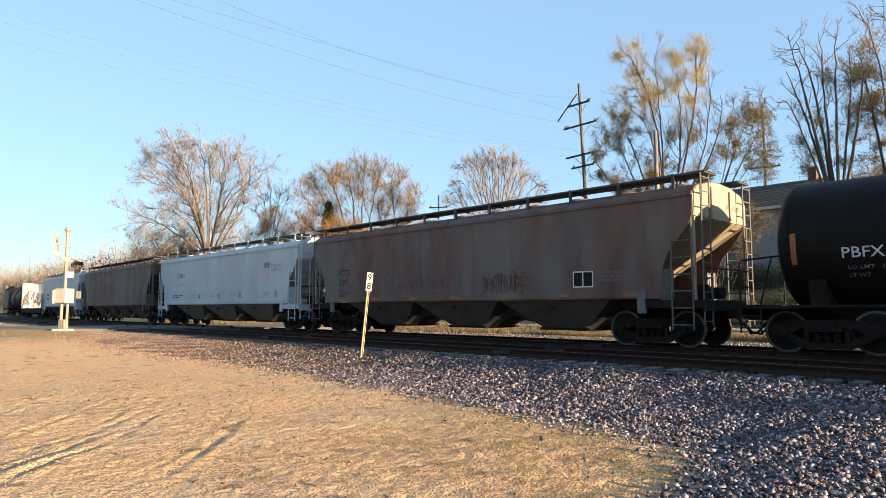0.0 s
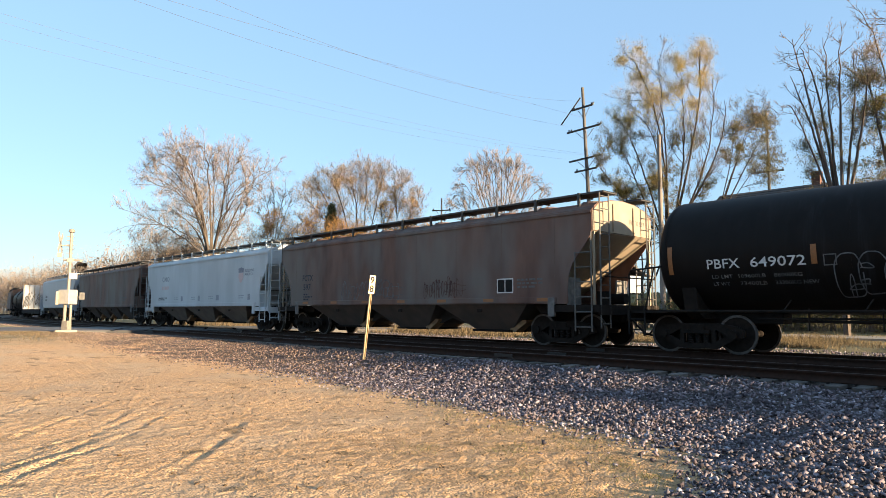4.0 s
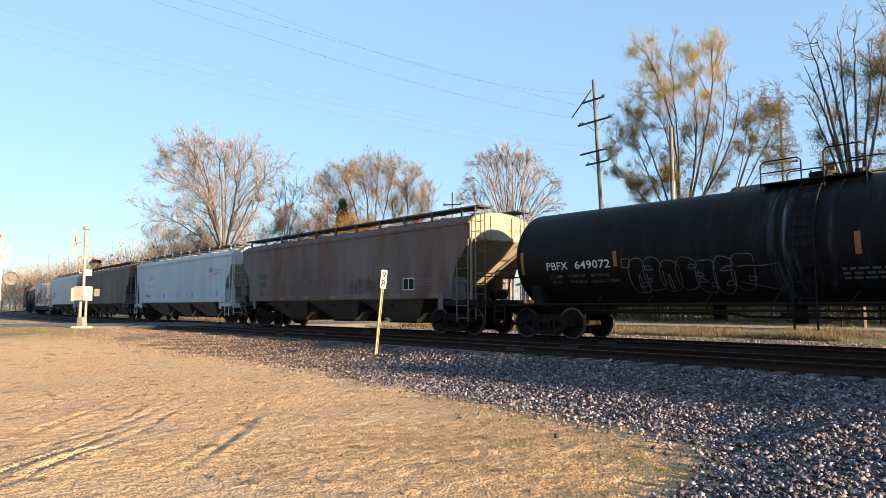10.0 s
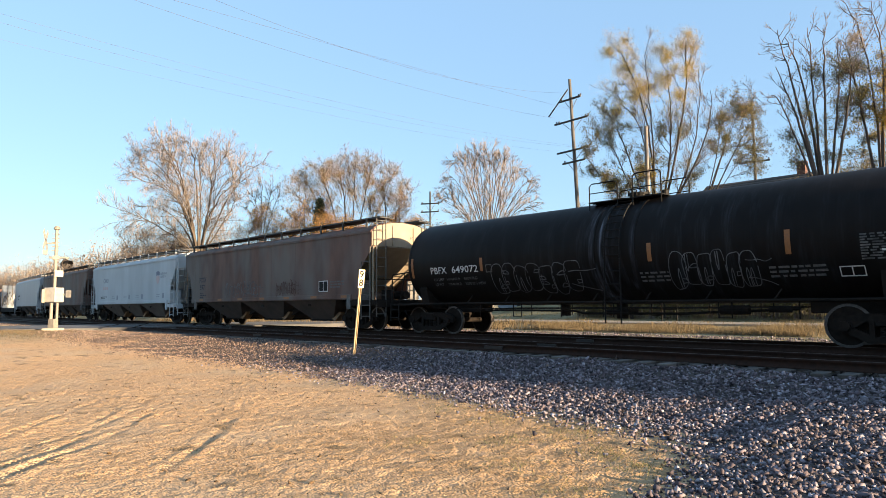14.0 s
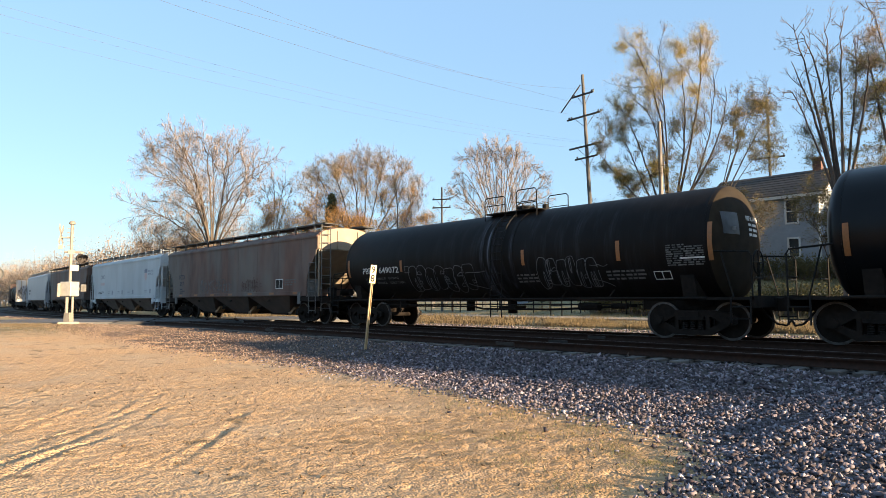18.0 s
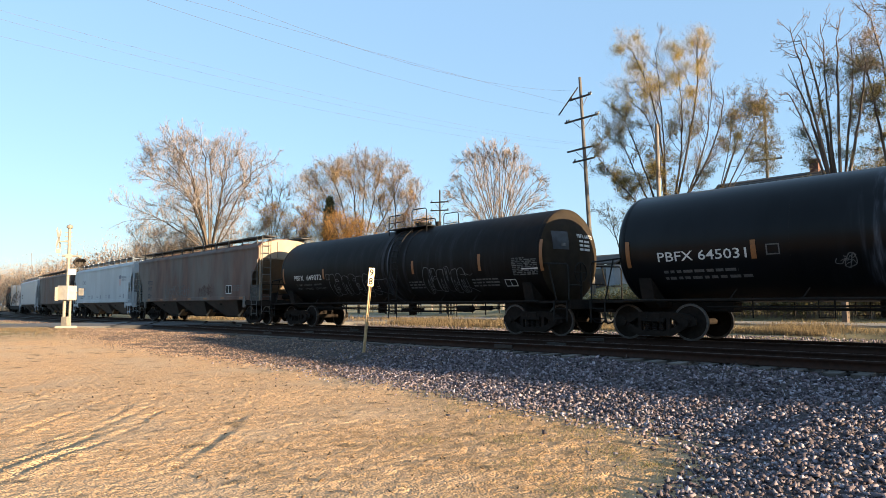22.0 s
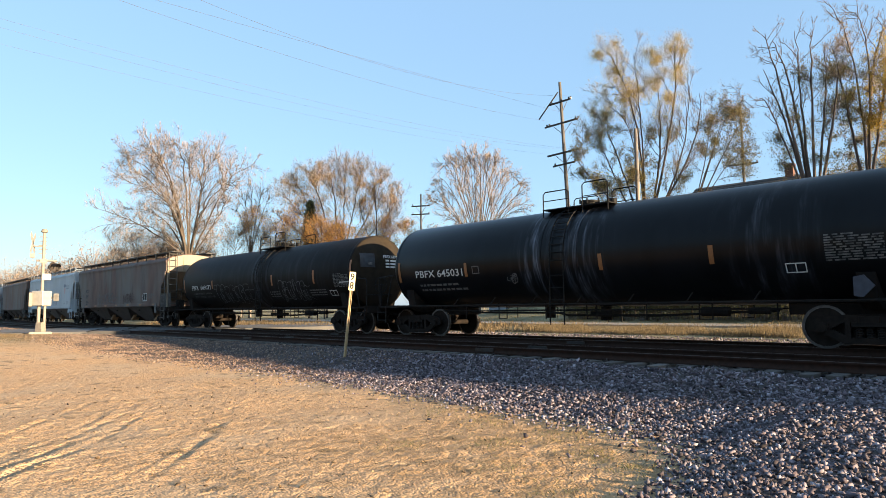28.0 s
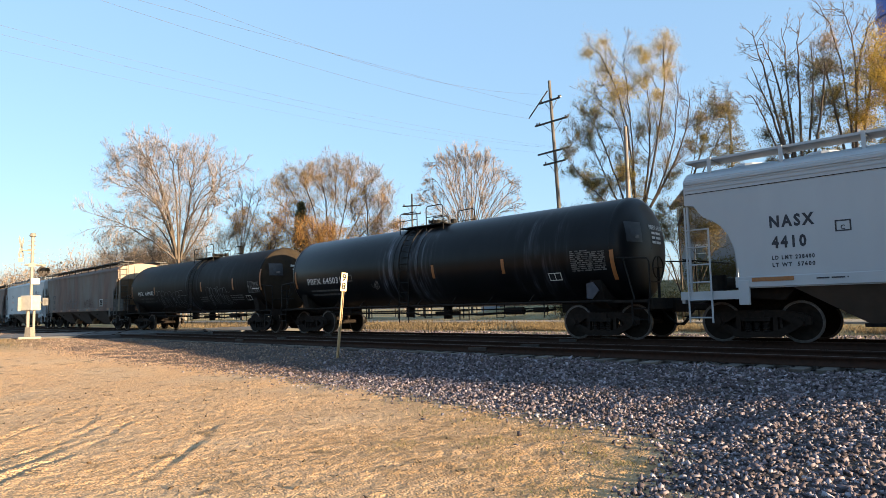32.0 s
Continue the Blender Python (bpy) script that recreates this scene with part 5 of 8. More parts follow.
            part("rail_bracket", rod(B(), (x, y * 0.98, 1.03), (x + 0.14, y * 0.9, 1.28), 0.02), M["under_black"], car)
            part("hanger", pipe(B(), [(x + 0.3, y * 0.92, 1.1), (x + 0.3, y * 0.92, 0.62), (x + 0.62, y * 0.92, 0.62), (x + 0.62, y * 0.92, 1.1)] if k % 2 else [(x + 0.5, y * 0.92, 1.1), (x + 0.5, y * 0.92, 0.6)], 0.018), M["under_black"], car)
    bm = B()
    pipe(bm, [(-5.0, -0.3, 0.8), (-1.4, -0.3, 0.78), (-1.0, -0.3, 0.7), (2.0, -0.3, 0.7), (5.0, -0.3, 0.82)], 0.035)
    rod(bm, (3.2, -0.5, 0.8), (3.9, -0.5, 0.8), 0.12, n=12)
    rod(bm, (-1.9, 0, 0.62), (-1.9, 0, 1.0), 0.16, n=12)
    rod(bm, (4.4, -0.6, 0.82), (4.9, -0.6, 0.82), 0.08, n=10)
    part("brake_piping", bm, M["under_black"], car)
    bm = B()
    rod(bm, (0.1, 0, 0.55), (0.1, 0, 1.0), 0.16, n=12)
    box(bm, -0.25, 0.45, -0.3, 0.3, 0.7, 0.82)
    part("bottom_outlet", bm, M["under_black"], car)
    # platform, guard rails and manway on top
    top = zc + r
    bm = B()
    for y in (-0.84, 0.34):
        box(bm, dome_x - 1.15, dome_x + 1.15, y, y + 0.5, top - 0.06, top - 0.03)
    part("platform", bm, M["black_metal"], car)
    for y in (-0.84, 0.84):
        for x0, x1 in ((dome_x - 1.12, dome_x - 0.2), (dome_x + 0.28, dome_x + 1.12)):
            bm = B()
            zt = top + 0.5 + (0.12 if x0 > dome_x else 0)
            pipe(bm, [(x0, y, top - 0.3), (x0, y, zt - 0.08), (x0 + 0.08, y, zt), (x1 - 0.08, y, zt), (x1, y, zt - 0.08), (x1, y, top - 0.3)], 0.018)
            pipe(bm, [(x0, y, top + 0.22), (x1, y, top + 0.22)], 0.014)
            part("guard_rail", bm, M["black_metal"], car)
    bm = B()
    rod(bm, (dome_x, 0, top - 0.1), (dome_x, 0, top + 0.14), 0.26, n=18)
    rod(bm, (dome_x, 0, top + 0.14), (dome_x, 0, top + 0.2), 0.31, n=18)
    for k in range(6):
        rod(bm, (dome_x + 0.3 * math.cos(k), 0.3 * math.sin(k), top + 0.1), (dome_x + 0.3 * math.cos(k), 0.3 * math.sin(k), top + 0.25), 0.025)
    part("manway", bm, M["black_metal"], car)
    part("safety_valve", rod(B(), (dome_x + 0.75, 0.1, top - 0.1), (dome_x + 0.75, 0.1, top + 0.2), 0.11, n=12), M["black_metal"], car)
    # side ladder that follows the tank's curve
    for side in (-1, 1):
        bm = B()
        pts = []
        for k in range(9):
            a = math.radians(62 - k * 8.5)
            pts.append((side * (r + 0.07) * math.cos(a), zc + (r + 0.07) * math.sin(a)))
        pts += [(side * (r + 0.07), zc - 0.6), (side * (r + 0.07), 0.45)]
        for x in (ladder_x - 0.24, ladder_x + 0.24):
            pipe(bm, [(x, a, b) for a, b in pts], 0.022)
        for (a0, b0), (a1, b1) in zip(pts, pts[1:]):
            n = max(1, int(math.hypot(a1 - a0, b1 - b0) / 0.3))
            for k in range(n):
                t = k / n
                rod(bm, (ladder_x - 0.24, a0 + (a1 - a0) * t, b0 + (b1 - b0) * t), (ladder_x + 0.24, a0 + (a1 - a0) * t, b0 + (b1 - b0) * t), 0.016)
        part("ladder", bm, M["black_metal"], car)
    truck(car, -7.0)
    truck(car, 7.0)
    return car


def tape(x, z0, z1, w, y_at, parent, mat="orange_tape"):
    n = 8
    v = [(x + s * w / 2, 0, z0 + (z1 - z0) * k / n) for k in range(n + 1) for s in (-1, 1)]
    f = [(2 * k, 2 * k + 1, 2 * k + 3, 2 * k + 2) for k in range(n)]
    return link("reflector", wrap(mesh_from("reflector", v, f), 0, 0, y_at), M[mat], parent)


def patch(name, x0, x1, z0, z1, y_at, mat, parent, label="", n=6):
    v = [(x, 0, z0 + (z1 - z0) * k / n) for k in range(n + 1) for x in (x0, x1)]
    f = [(2 * k, 2 * k + 1, 2 * k + 3, 2 * k + 2) for k in range(n)]
    return link(name, wrap(mesh_from(name, v, f), 0, 0, y_at), M[mat], parent, label)


def frame_lines(name, x0, x1, z0, z1, y_at, mat, parent, w=0.03, cols=1):
    """A stencilled box: outline and dividers."""
    v, f = [], []

    def bar(a, b, c, d):
        n = len(v)
        v.extend([(a, 0, c), (b, 0, c), (b, 0, d), (a, 0, d)])
        f.append((n, n + 1, n + 2, n + 3))
    bar(x0, x1, z0, z0 + w), bar(x0, x1, z1 - w, z1)
    for k in range(cols + 1):
        x = x0 + (x1 - x0 - w) * k / cols
        bar(x, x + w, z0 + w, z1 - w)
    return link(name, wrap(mesh_from(name, v, f), 0, 0, y_at), M[mat], parent)


def head_marks(car, number):
    """Stencils on the domed end that faces the rear of the train."""
    def dome(me, y, z, lift):
        v = np.zeros(len(me.vertices) * 3, dtype=np.float32)
        me.vertices.foreach_get("co", v)
        v = v.reshape(-1, 3)
        a, c = v[:, 0] + y, v[:, 2] + z
        rho = np.clip(np.hypot(a, c - TANK_Z) / TANK_R, 0, 0.98)
        out = np.stack([TANK_HALF + (TANK_HEAD + 0.006) * np.sqrt(1 - rho ** 2) + lift, a, c], -1)
        me.vertices.foreach_set("co", out.astype(np.float32).ravel())
        me.update()
        return me
    v = [(a * 0.08, 0, c * 0.07) for a in range(9) for c in range(9)]
    f = [(a * 9 + c, a * 9 + 9 + c, a * 9 + 10 + c, a * 9 + c + 1) for a in range(8) for c in range(8)]
    link("panel", dome(mesh_from("panel", v, f), -1.12, 2.62, 0.01), M["blue_panel"], car, "scuffed blue-black panel")
    link("mark_on_end", dome(text_mesh("PBFX " + number, 0.17, 0.95), -0.05, 3.02, 0.012), M["white_mark"], car)
    for k in range(3):
        v = [(a, 0, b) for a, b in ((0, 0), (0.2, 0), (0.2, 0.07), (0, 0.07), (0.26, 0), (0.6, 0), (0.6, 0.07), (0.26, 0.07))]
        link("small_print", dome(mesh_from("small_print", v, [(0, 1, 2, 3), (4, 5, 6, 7)]), 0.05, 2.88 - 0.13 * k, 0.014), M["white_mark"], car)
    v = [(0, 0, 0), (0.2, 0, 0), (0.2, 0, 0.1), (0, 0, 0.1)]
    link("placard", dome(mesh_from("placard", v, [(0, 1, 2, 3)]), -0.82, 2.72, 0.03), M["table_mark"], car)


def make_train():
    cars = {}
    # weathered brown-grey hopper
    car = covered_hopper("covered_hopper", 8.55, "brown_hopper", "sunlit_tan", 3, "weathered brown and grey covered hopper car with sunlit tan end, rolling", 1.35)
    y = flat_side(-1.606)
    words("reporting_mark", "FCTX", 0.36, -6.7, 2.33, y, M["dark_mark"], car, 0.85)
    words("car_number", "597", 0.36, -6.62, 1.93, y, M["dark_mark"], car, 0.6)
    bars("small_print", -6.6, 1.7, [0.4, 0.7, 0.4], y, M["dark_mark"], car, 3)
    scrawl("graffiti", -3.65, 1.4, 3.7, 0.75, 12, y, M["scrawl"], car, 5, 0.03, "pale outlined spray-paint letters")
    scrawl("graffiti", 1.43, 1.5, 2.0, 0.6, 13, y, M["rust_mark"], car, 8, 0.024, "dark red spray-paint scribble")
    patch("data_box", 5.02, 5.62, 1.62, 2.0, y, "black_metal", car)
    y2 = flat_side(-1.612)
    frame_lines("data_box_lines", 4.98, 5.66, 1.58, 2.04, y2, "white_mark", car, 0.035, 2)
    bars("small_print", 5.8, 1.95, [1.0, 1.0, 0.7], y, M["faint_mark"], car, 4)
    for k in range(7):
        patch("reflector", -6.6 + k * 2.2, -6.15 + k * 2.2, 1.31, 1.41, flat_side(-1.636), "orange_tape", car)
    words("mark_on_end", "FCTX 597", 0.2, 0, 0, flat_side(0), M["faint_mark"], car, 0.85).matrix_basis = pose(8.585, 0.35, 3.62, 0, 0, 90)
    cars[-16.05] = car
    # grey-white hopper with a shield
    car = covered_hopper("covered_hopper", 8.15, "grey_hopper", "grey_hopper", 3, "pale grey covered hopper car with a red and blue shield, rolling", 1.2, bay="bay_tan")
    y = flat_side(-1.606)
    words("reporting_mark", "CMO", 0.42, -5.5, 2.8, y, M["grey_mark"], car, 1.2)
    bars("car_number", -5.5, 2.3, [1.1], y, M["red_paint"], car, 2, 0.2)
    bars("small_print", -6.0, 1.75, [1.4, 1.0], y, M["dark_mark"], car, 6)
    bm = B()
    prism(bm, [(5.160, 2.935), (5.640, 2.935), (5.664, 2.710), (5.560, 2.522), (5.400, 2.433), (5.240, 2.522), (5.136, 2.710)], "y", -1.612, -1.604)
    sh = part("shield", bm, M["red_paint"], car, "red shield emblem")
    bm = B()
    prism(bm, [(5.136, 2.958), (5.664, 2.958), (5.696, 3.160), (5.400, 3.235), (5.104, 3.160)], "y", -1.612, -1.604)
    part("shield_band", bm, M["blue_paint"], sh, "dark blue band")
    words("slogan", "BUILDING\nAMERICA", 0.19, 5.82, 2.98, y, M["grey_mark"], car, 1.0)
    for k, (x, w) in enumerate(((-2.4, 0.5), (0.1, 0.45), (2.5, 0.6), (6.2, 0.45))):
        patch("data_box", x, x + w * 0.6, 1.56, 1.85, y, "grey_mark", car)
        bars("small_print", x - 1.0, 1.75, [0.6, 0.6], y, M["grey_mark"], car, 12 + k, 0.04)
    cars[-34.2] = car
    # two more hoppers towards the head of the train
    car = covered_hopper("covered_hopper", 8.2, "brown_hopper", "brown_hopper", 4, "weathered brown covered hopper car beyond the road crossing", 1.25)
    bars("small_print", 4.5, 1.9, [1.2, 1.2, 0.8], flat_side(-1.606), M["faint_mark"], car, 31)
    cars[-52.3] = car
    car = covered_hopper("covered_hopper", 8.15, "white_hopper", "white_hopper", 3, "off-white covered hopper car beyond the road crossing", 1.25)
    bars("small_print", -6.0, 2.3, [1.0, 0.8], flat_side(-1.606), M["dark_mark"], car, 33, 0.2, 0.35)
    cars[-70.4] = car
    # black tank cars
    car = tank_car("tank_car", "black_paint", "dusty black tank car with white stencils and silver graffiti, rolling", 0.75, 0.75)
    y = tank_skin(TANK_Z, TANK_R)
    words("reporting_mark", "PBFX", 0.32, -6.5, 2.06, y, M["white_mark"], car, 0.78, bold=0.008)
    words("car_number", "649072", 0.32, -5.47, 2.06, y, M["white_mark"], car, 1.2, bold=0.008)
    words("load_limit", "LD LMT", 0.12, -6.42, 1.82, y, M["table_mark"], car, 0.5)
    words("light_weight", "LT WT", 0.12, -6.42, 1.65, y, M["table_mark"], car, 0.4)
    for z, load in ((1.82, ("189600LB", "86000KG")), (1.65, (" 73400LB", "33300KG NEW"))):
        words("load_limit", load[0], 0.12, -5.78, z, y, M["table_mark"], car, 0.62, bold=0.01)
        words("load_limit", load[1], 0.12, -4.98, z, y, M["table_mark"], car, 0.6 if z > 1.7 else 0.92, bold=0.01)
    frame_lines("plate_box", -3.92, -3.66, 2.02, 2.27, y, "faint_mark", car, 0.025, 1)
    bubbles("graffiti", -3.75, 1.33, 3.9, 0.9, 7, y, M["scrawl"], car, 11, 0.026, "grey outlined bubble letters")
    bubbles("graffiti", 2.3, 1.35, 2.5, 0.9, 6, y, M["scrawl"], car, 17, 0.022, "grey outlined bubble letters")
    bars("small_print", 1.45, 1.75, [0.8] * 3, y, M["faint_mark"], car, 43, 0.05, 0.1)
    bars("small_print", 4.7, 1.75, [1.2] * 3, y, M["faint_mark"], car, 44, 0.05, 0.1)
    for x, z0, z1 in ((-7.45, 1.95, 2.65), (-4.1, 2.07, 2.5), (1.81, 2.07, 2.55), (5.17, 2.05, 2.6), (7.74, 1.95, 2.9)):
        tape(x, z0, z1, 0.12, y, car)
    bars("data_table", 6.57, 2.36, [0.5] + [1.0] * 9, y, M["table_mark"], car, 45, 0.034, 0.056, "stencilled data table")
    patch("data_strip", 6.95, 7.58, 2.02, 2.06, tank_skin(TANK_Z, TANK_R + 0.004), "white_mark", car)
    frame_lines("data_box", 6.12, 6.6, 1.52, 1.74, y, "white_mark", car, 0.022, 2)
    head_marks(car, "649072")
    cars[2.22] = car
    car = tank_car("tank_car", "black_worn", "black tank car with chalky grey streaks and white stencils, rolling", -0.54, -0.35)
    y = tank_skin(TANK_Z, TANK_R)
    words("reporting_mark", "PBFX", 0.34, -6.6, 2.02, y, M["white_mark"], car, 0.95, bold=0.008)
    words("car_number", "645031", 0.34, -5.52, 2.02, y, M["white_mark"], car, 1.18, bold=0.008)
    bars("small_print", -6.5, 1.72, [1.9, 2.2], y, M["faint_mark"], car, 51, 0.07, 0.16)
    frame_lines("plate_box", -3.9, -3.6, 2.05, 2.3, y, "faint_mark", car, 0.03, 1)
    scrawl("graffiti", -2.55, 1.72, 0.4, 0.26, 2, y, M["faint_mark"], car, 23, 0.022)
    for x, z0, z1 in ((-7.45, 1.9, 2.6), (-4.18, 1.98, 2.42), (0.85, 1.95, 2.4), (3.9, 1.95, 2.4), (7.66, 1.6, 2.4)):
        tape(x, z0, z1, 0.12, y, car)
    bars("data_table", 6.35, 2.42, [0.6] + [1.1] * 10, y, M["table_mark"], car, 55, 0.032, 0.054, "stencilled data table")
    frame_lines("data_box", 5.52, 5.95, 1.66, 1.88, y, "white_mark", car, 0.024, 2)
    bm = B()
    prism(bm, [(6.85, 1.12), (7.02, 1.1), (7.24, 1.33), (7.05, 1.56), (6.85, 1.52)], "y", -1.50, -1.47)
    part("placard_holder", bm, M["placard"], car, "scuffed blue-grey placard holder")
    head_marks(car, "645031")
    cars[20.35] = car
    # white hopper at the rear
    car = covered_hopper("covered_hopper", 8.65, "white_hopper", "white_hopper", 3, "clean pale grey covered hopper car with black lettering, rolling", 1.2, grate="white_hopper", tall=False, truck_x=7.34, overhang=0.05)
    y = flat_side(-1.606)
    words("reporting_mark", "NASX", 0.35, -6.74, 2.575, y, M["dark_mark"], car, 0.91, bold=0.042, spread=1.35)
    words("car_number", "4410", 0.35, -6.72, 2.115, y, M["dark_mark"], car, 0.71, bold=0.042, spread=1.35)
    words("load_limit", "LD LMT 228400", 0.12, -6.73, 1.85, y, M["dark_mark"], car, 0.86, bold=0.042, spread=1.35)
    words("light_weight", "LT WT  57600", 0.12, -6.73, 1.69, y, M["dark_mark"], car, 0.86, bold=0.042, spread=1.35)
    frame_lines("plate_box", -5.45, -5.15, 2.36, 2.6, y, "dark_mark", car, 0.03, 1)
    words("plate_letter", "C", 0.13, -5.35, 2.4, y, M["dark_mark"], car)
    patch("reflector", -7.18, -6.3, 1.38, 1.47, flat_side(-1.645), "orange_tape", car)
    bars("small_print", -5.86, 1.39, [0.6], flat_side(-1.645), M["dark_mark"], car, 62, 0.03)
    bm = B()
    part("side_bead", box(B(), -8.63, 8.63, -1.612, -1.6, 3.56, 3.575), M["under_black"], car)
    for z in (3.66, 3.75):
        part("side_bead", box(B(), -8.63, 8.63, -1.615, -1.6, z, z + 0.05), M["white_hopper"], car)
    cars[38.8] = car
    return cars


TRAIN = make_train()


def train_shift(t):
    """Metres that the train has rolled towards -x after t seconds; it gathers speed."""
    u = t / 10
    return 7.016 * u + 1.2094 * u ** 2 + 0.16164 * u ** 3 - 0.02939 * u ** 4


def on_track(a):
    """The pose of a car whose middle is at a along the track."""
    return pose(a, TRACK_Y + float(bend(a)) + (0.04 if a < BEND_X else 0), RAIL_Z, 0, 0, heading(a))


# ---- trees ----
class Wood:
    """Collects tapered limbs as segments and turns them into tubes."""

    def __init__(self):
        self.seg = []

    def mesh(self, name, sides):
        s = np.array(self.seg)
        p, q, r0, r1 = s[:, 0:3], s[:, 3:6], s[:, 6], s[:, 7]
        d = q - p
        d /= np.linalg.norm(d, axis=1)[:, None] + 1e-9
        ref = np.where(np.abs(d[:, 2:3]) > 0.9, np.array([[1.0, 0, 0]]), np.array([[0, 0, 1.0]]))
        u = np.cross(d, ref)
        u /= np.linalg.norm(u, axis=1)[:, None]
        v = np.cross(d, u)
        a = 2 * np.pi * np.arange(sides) / sides
        ring = np.cos(a)[None, :, None] * u[:, None, :] + np.sin(a)[None, :, None] * v[:, None, :]
        V = np.concatenate([p[:, None] + ring * r0[:, None, None], q[:, None] + ring * r1[:, None, None]], 1)
        k = np.arange(1 if sides == 2 else sides)      # two sides: a fine far twig as one blade
        F = np.stack([k, (k + 1) % sides, (k + 1) % sides + sides, k + sides], -1)
        F = F[None] + (np.arange(len(s)) * 2 * sides)[:, None, None]
        return mesh_from(name, V.reshape(-1, 3), F.reshape(-1, 4))


class Grower:
    """Grows a crown limb by limb: limbs carry boughs, boughs carry branches, branches carry twigs.
    Offsets run across the line of sight (axis), heights upwards."""

    def __init__(self, rng, axis, base, twig, kids=(13, 7, 5), ratio=(0.30, 0.46, 0.5), spread=(48, 44, 40), up=0.05, wob=0.15, thick=0.03, fork=6.5, crook=0.003, back=0.15):
        self.rng, self.axis, self.base, self.twig = rng, axis, base, twig
        self.kids, self.ratio, self.spread, self.up, self.wob, self.thick, self.fork, self.crook, self.back = kids, ratio, spread, up, wob, thick, fork, crook, back
        self.heavy, self.fine, self.nodes, self.tips = Wood(), Wood(), [], []

    def at(self, o, depth, h):
        ax, ay = self.axis
        return Vector((ax * o - ay * depth, ay * o + ax * depth, h - self.base))

    def flat(self, p):
        return p.x * self.axis[0] + p.y * self.axis[1], p.z + self.base

    def turn(self, d, degrees_off):
        rng = self.rng
        side = d.orthogonal().normalized()
        side = side * math.cos(a := rng.uniform(0, 6.283)) + d.cross(side) * math.sin(a)
        w = radians(degrees_off * rng.uniform(0.6, 1.3))
        return (d * math.cos(w) + side * math.sin(w)).normalized()

    def shoot(self, p, d, length, r, level):
        rng = self.rng
        n = (8, 5, 3, 1)[level]
        line = [(p, d)]
        for k in range(n):
            d = (d + Vector((rng.gauss(0, self.wob), rng.gauss(0, self.wob), self.up + rng.gauss(0, self.wob * 0.6)))).normalized()
            q = p + d * (length / n)
            r0, r1 = r * (1 - 0.8 * k / n), r * (1 - 0.8 * (k + 1) / n)
            (self.heavy if level < 2 else self.fine).seg.append((*p, *q, max(r0, self.twig * 0.5), max(r1, self.twig * 0.35)))
            line.append((q, d))
            p = q
        if level < 2:
            self.nodes += line[1:]
        self.tips += [q for q, _ in line[1 if level > 2 else 2:]]
        self.sprout(line, length, r, level)

    def sprout(self, line, length, r, level, first=0.2):
        rng = self.rng
        if level > 2:
            return
        for _ in range(self.kids[level]):
            f = first + (0.98 - first) * rng.random() ** 0.85
            k = min(int(f * (len(line) - 1)), len(line) - 2)
            g = f * (len(line) - 1) - k
            p = line[k][0].lerp(line[k + 1][0], g)
            size = length * self.ratio[level] * (1.15 - 0.55 * f) * rng.uniform(0.6, 1.25)
            self.shoot(p, self.turn(line[k + 1][1], self.spread[level]), size, max(self.twig * (2.2, 1.3, 0.8)[level], r * (0.28, 0.4, 0.5)[level] * (1.1 - 0.6 * f)), level + 1)

    def limb(self, foot, mo, mh, to, th, first=0.3):
        """A main limb from the foot through (mo, mh) to its tip (to, th)."""
        rng = self.rng
        depth = rng.uniform(-0.55, 0.55) * (abs(to - foot) + 0.12 * (th - self.base))
        a, m, t = self.at(foot, rng.uniform(-0.1, 0.1), self.fork), self.at(mo, depth * 0.45, mh), self.at(to, depth, th)
        t = t.lerp(m, self.back)
        n, pts = 14, []
        for k in range(n + 1):
            f = k / n
            q = a * (2 * (f - 0.5) * (f - 1)) + m * (4 * f * (1 - f)) + t * (2 * f * (f - 0.5))
            pts.append(q + Vector((rng.gauss(0, 1), rng.gauss(0, 1), 0)) * self.crook * (t - a).length * (0 < k < n) * (0.3 + f))
        length = (t - a).length
        r = self.thick * length ** 0.5 * rng.uniform(0.75, 1.15)
        line = []
        for k, (p, q) in enumerate(zip(pts, pts[1:])):
            w = [max(self.twig, r * (1 - 0.86 * min(1.0, (j / n)) ** 0.8)) for j in (k, k + 1)]
            self.heavy.seg.append((*p, *q, *w))
            line.append((p, (q - p).normalized()))
        line.append((pts[-1], line[-1][1]))
        self.nodes += line[3:]
        self.tips.append(pts[-1])
        self.sprout(line, length, r, 0, first)

    def reach(self, o, h, radius, count):
        """Branches that fill a clump of the crown from the wood nearest to it; gives the twigs in the clump."""
        rng = self.rng
        P = np.array([[*p] for p, _ in self.nodes])
        for _ in range(count):
            t = self.at(o + rng.gauss(0, 0.45) * radius, rng.gauss(0, 0.7) * radius, h + rng.gauss(0, 0.4) * radius)
            w = np.array(t) - P
            j = int(np.argmin((w * w).sum(1) + np.where(w[:, 2] < 0, 3.0, 0.0) * w[:, 2] ** 2))
            p = self.nodes[j][0]
            self.shoot(p, (t - p).normalized(), (t - p).length * 1.05, self.twig * 2.0, 1)
        near = []
        for p in self.tips:
            a, b = self.flat(p)
            if (a - o) ** 2 + (b - h) ** 2 < (radius * 1.5) ** 2:
                near.append(p)
        return near


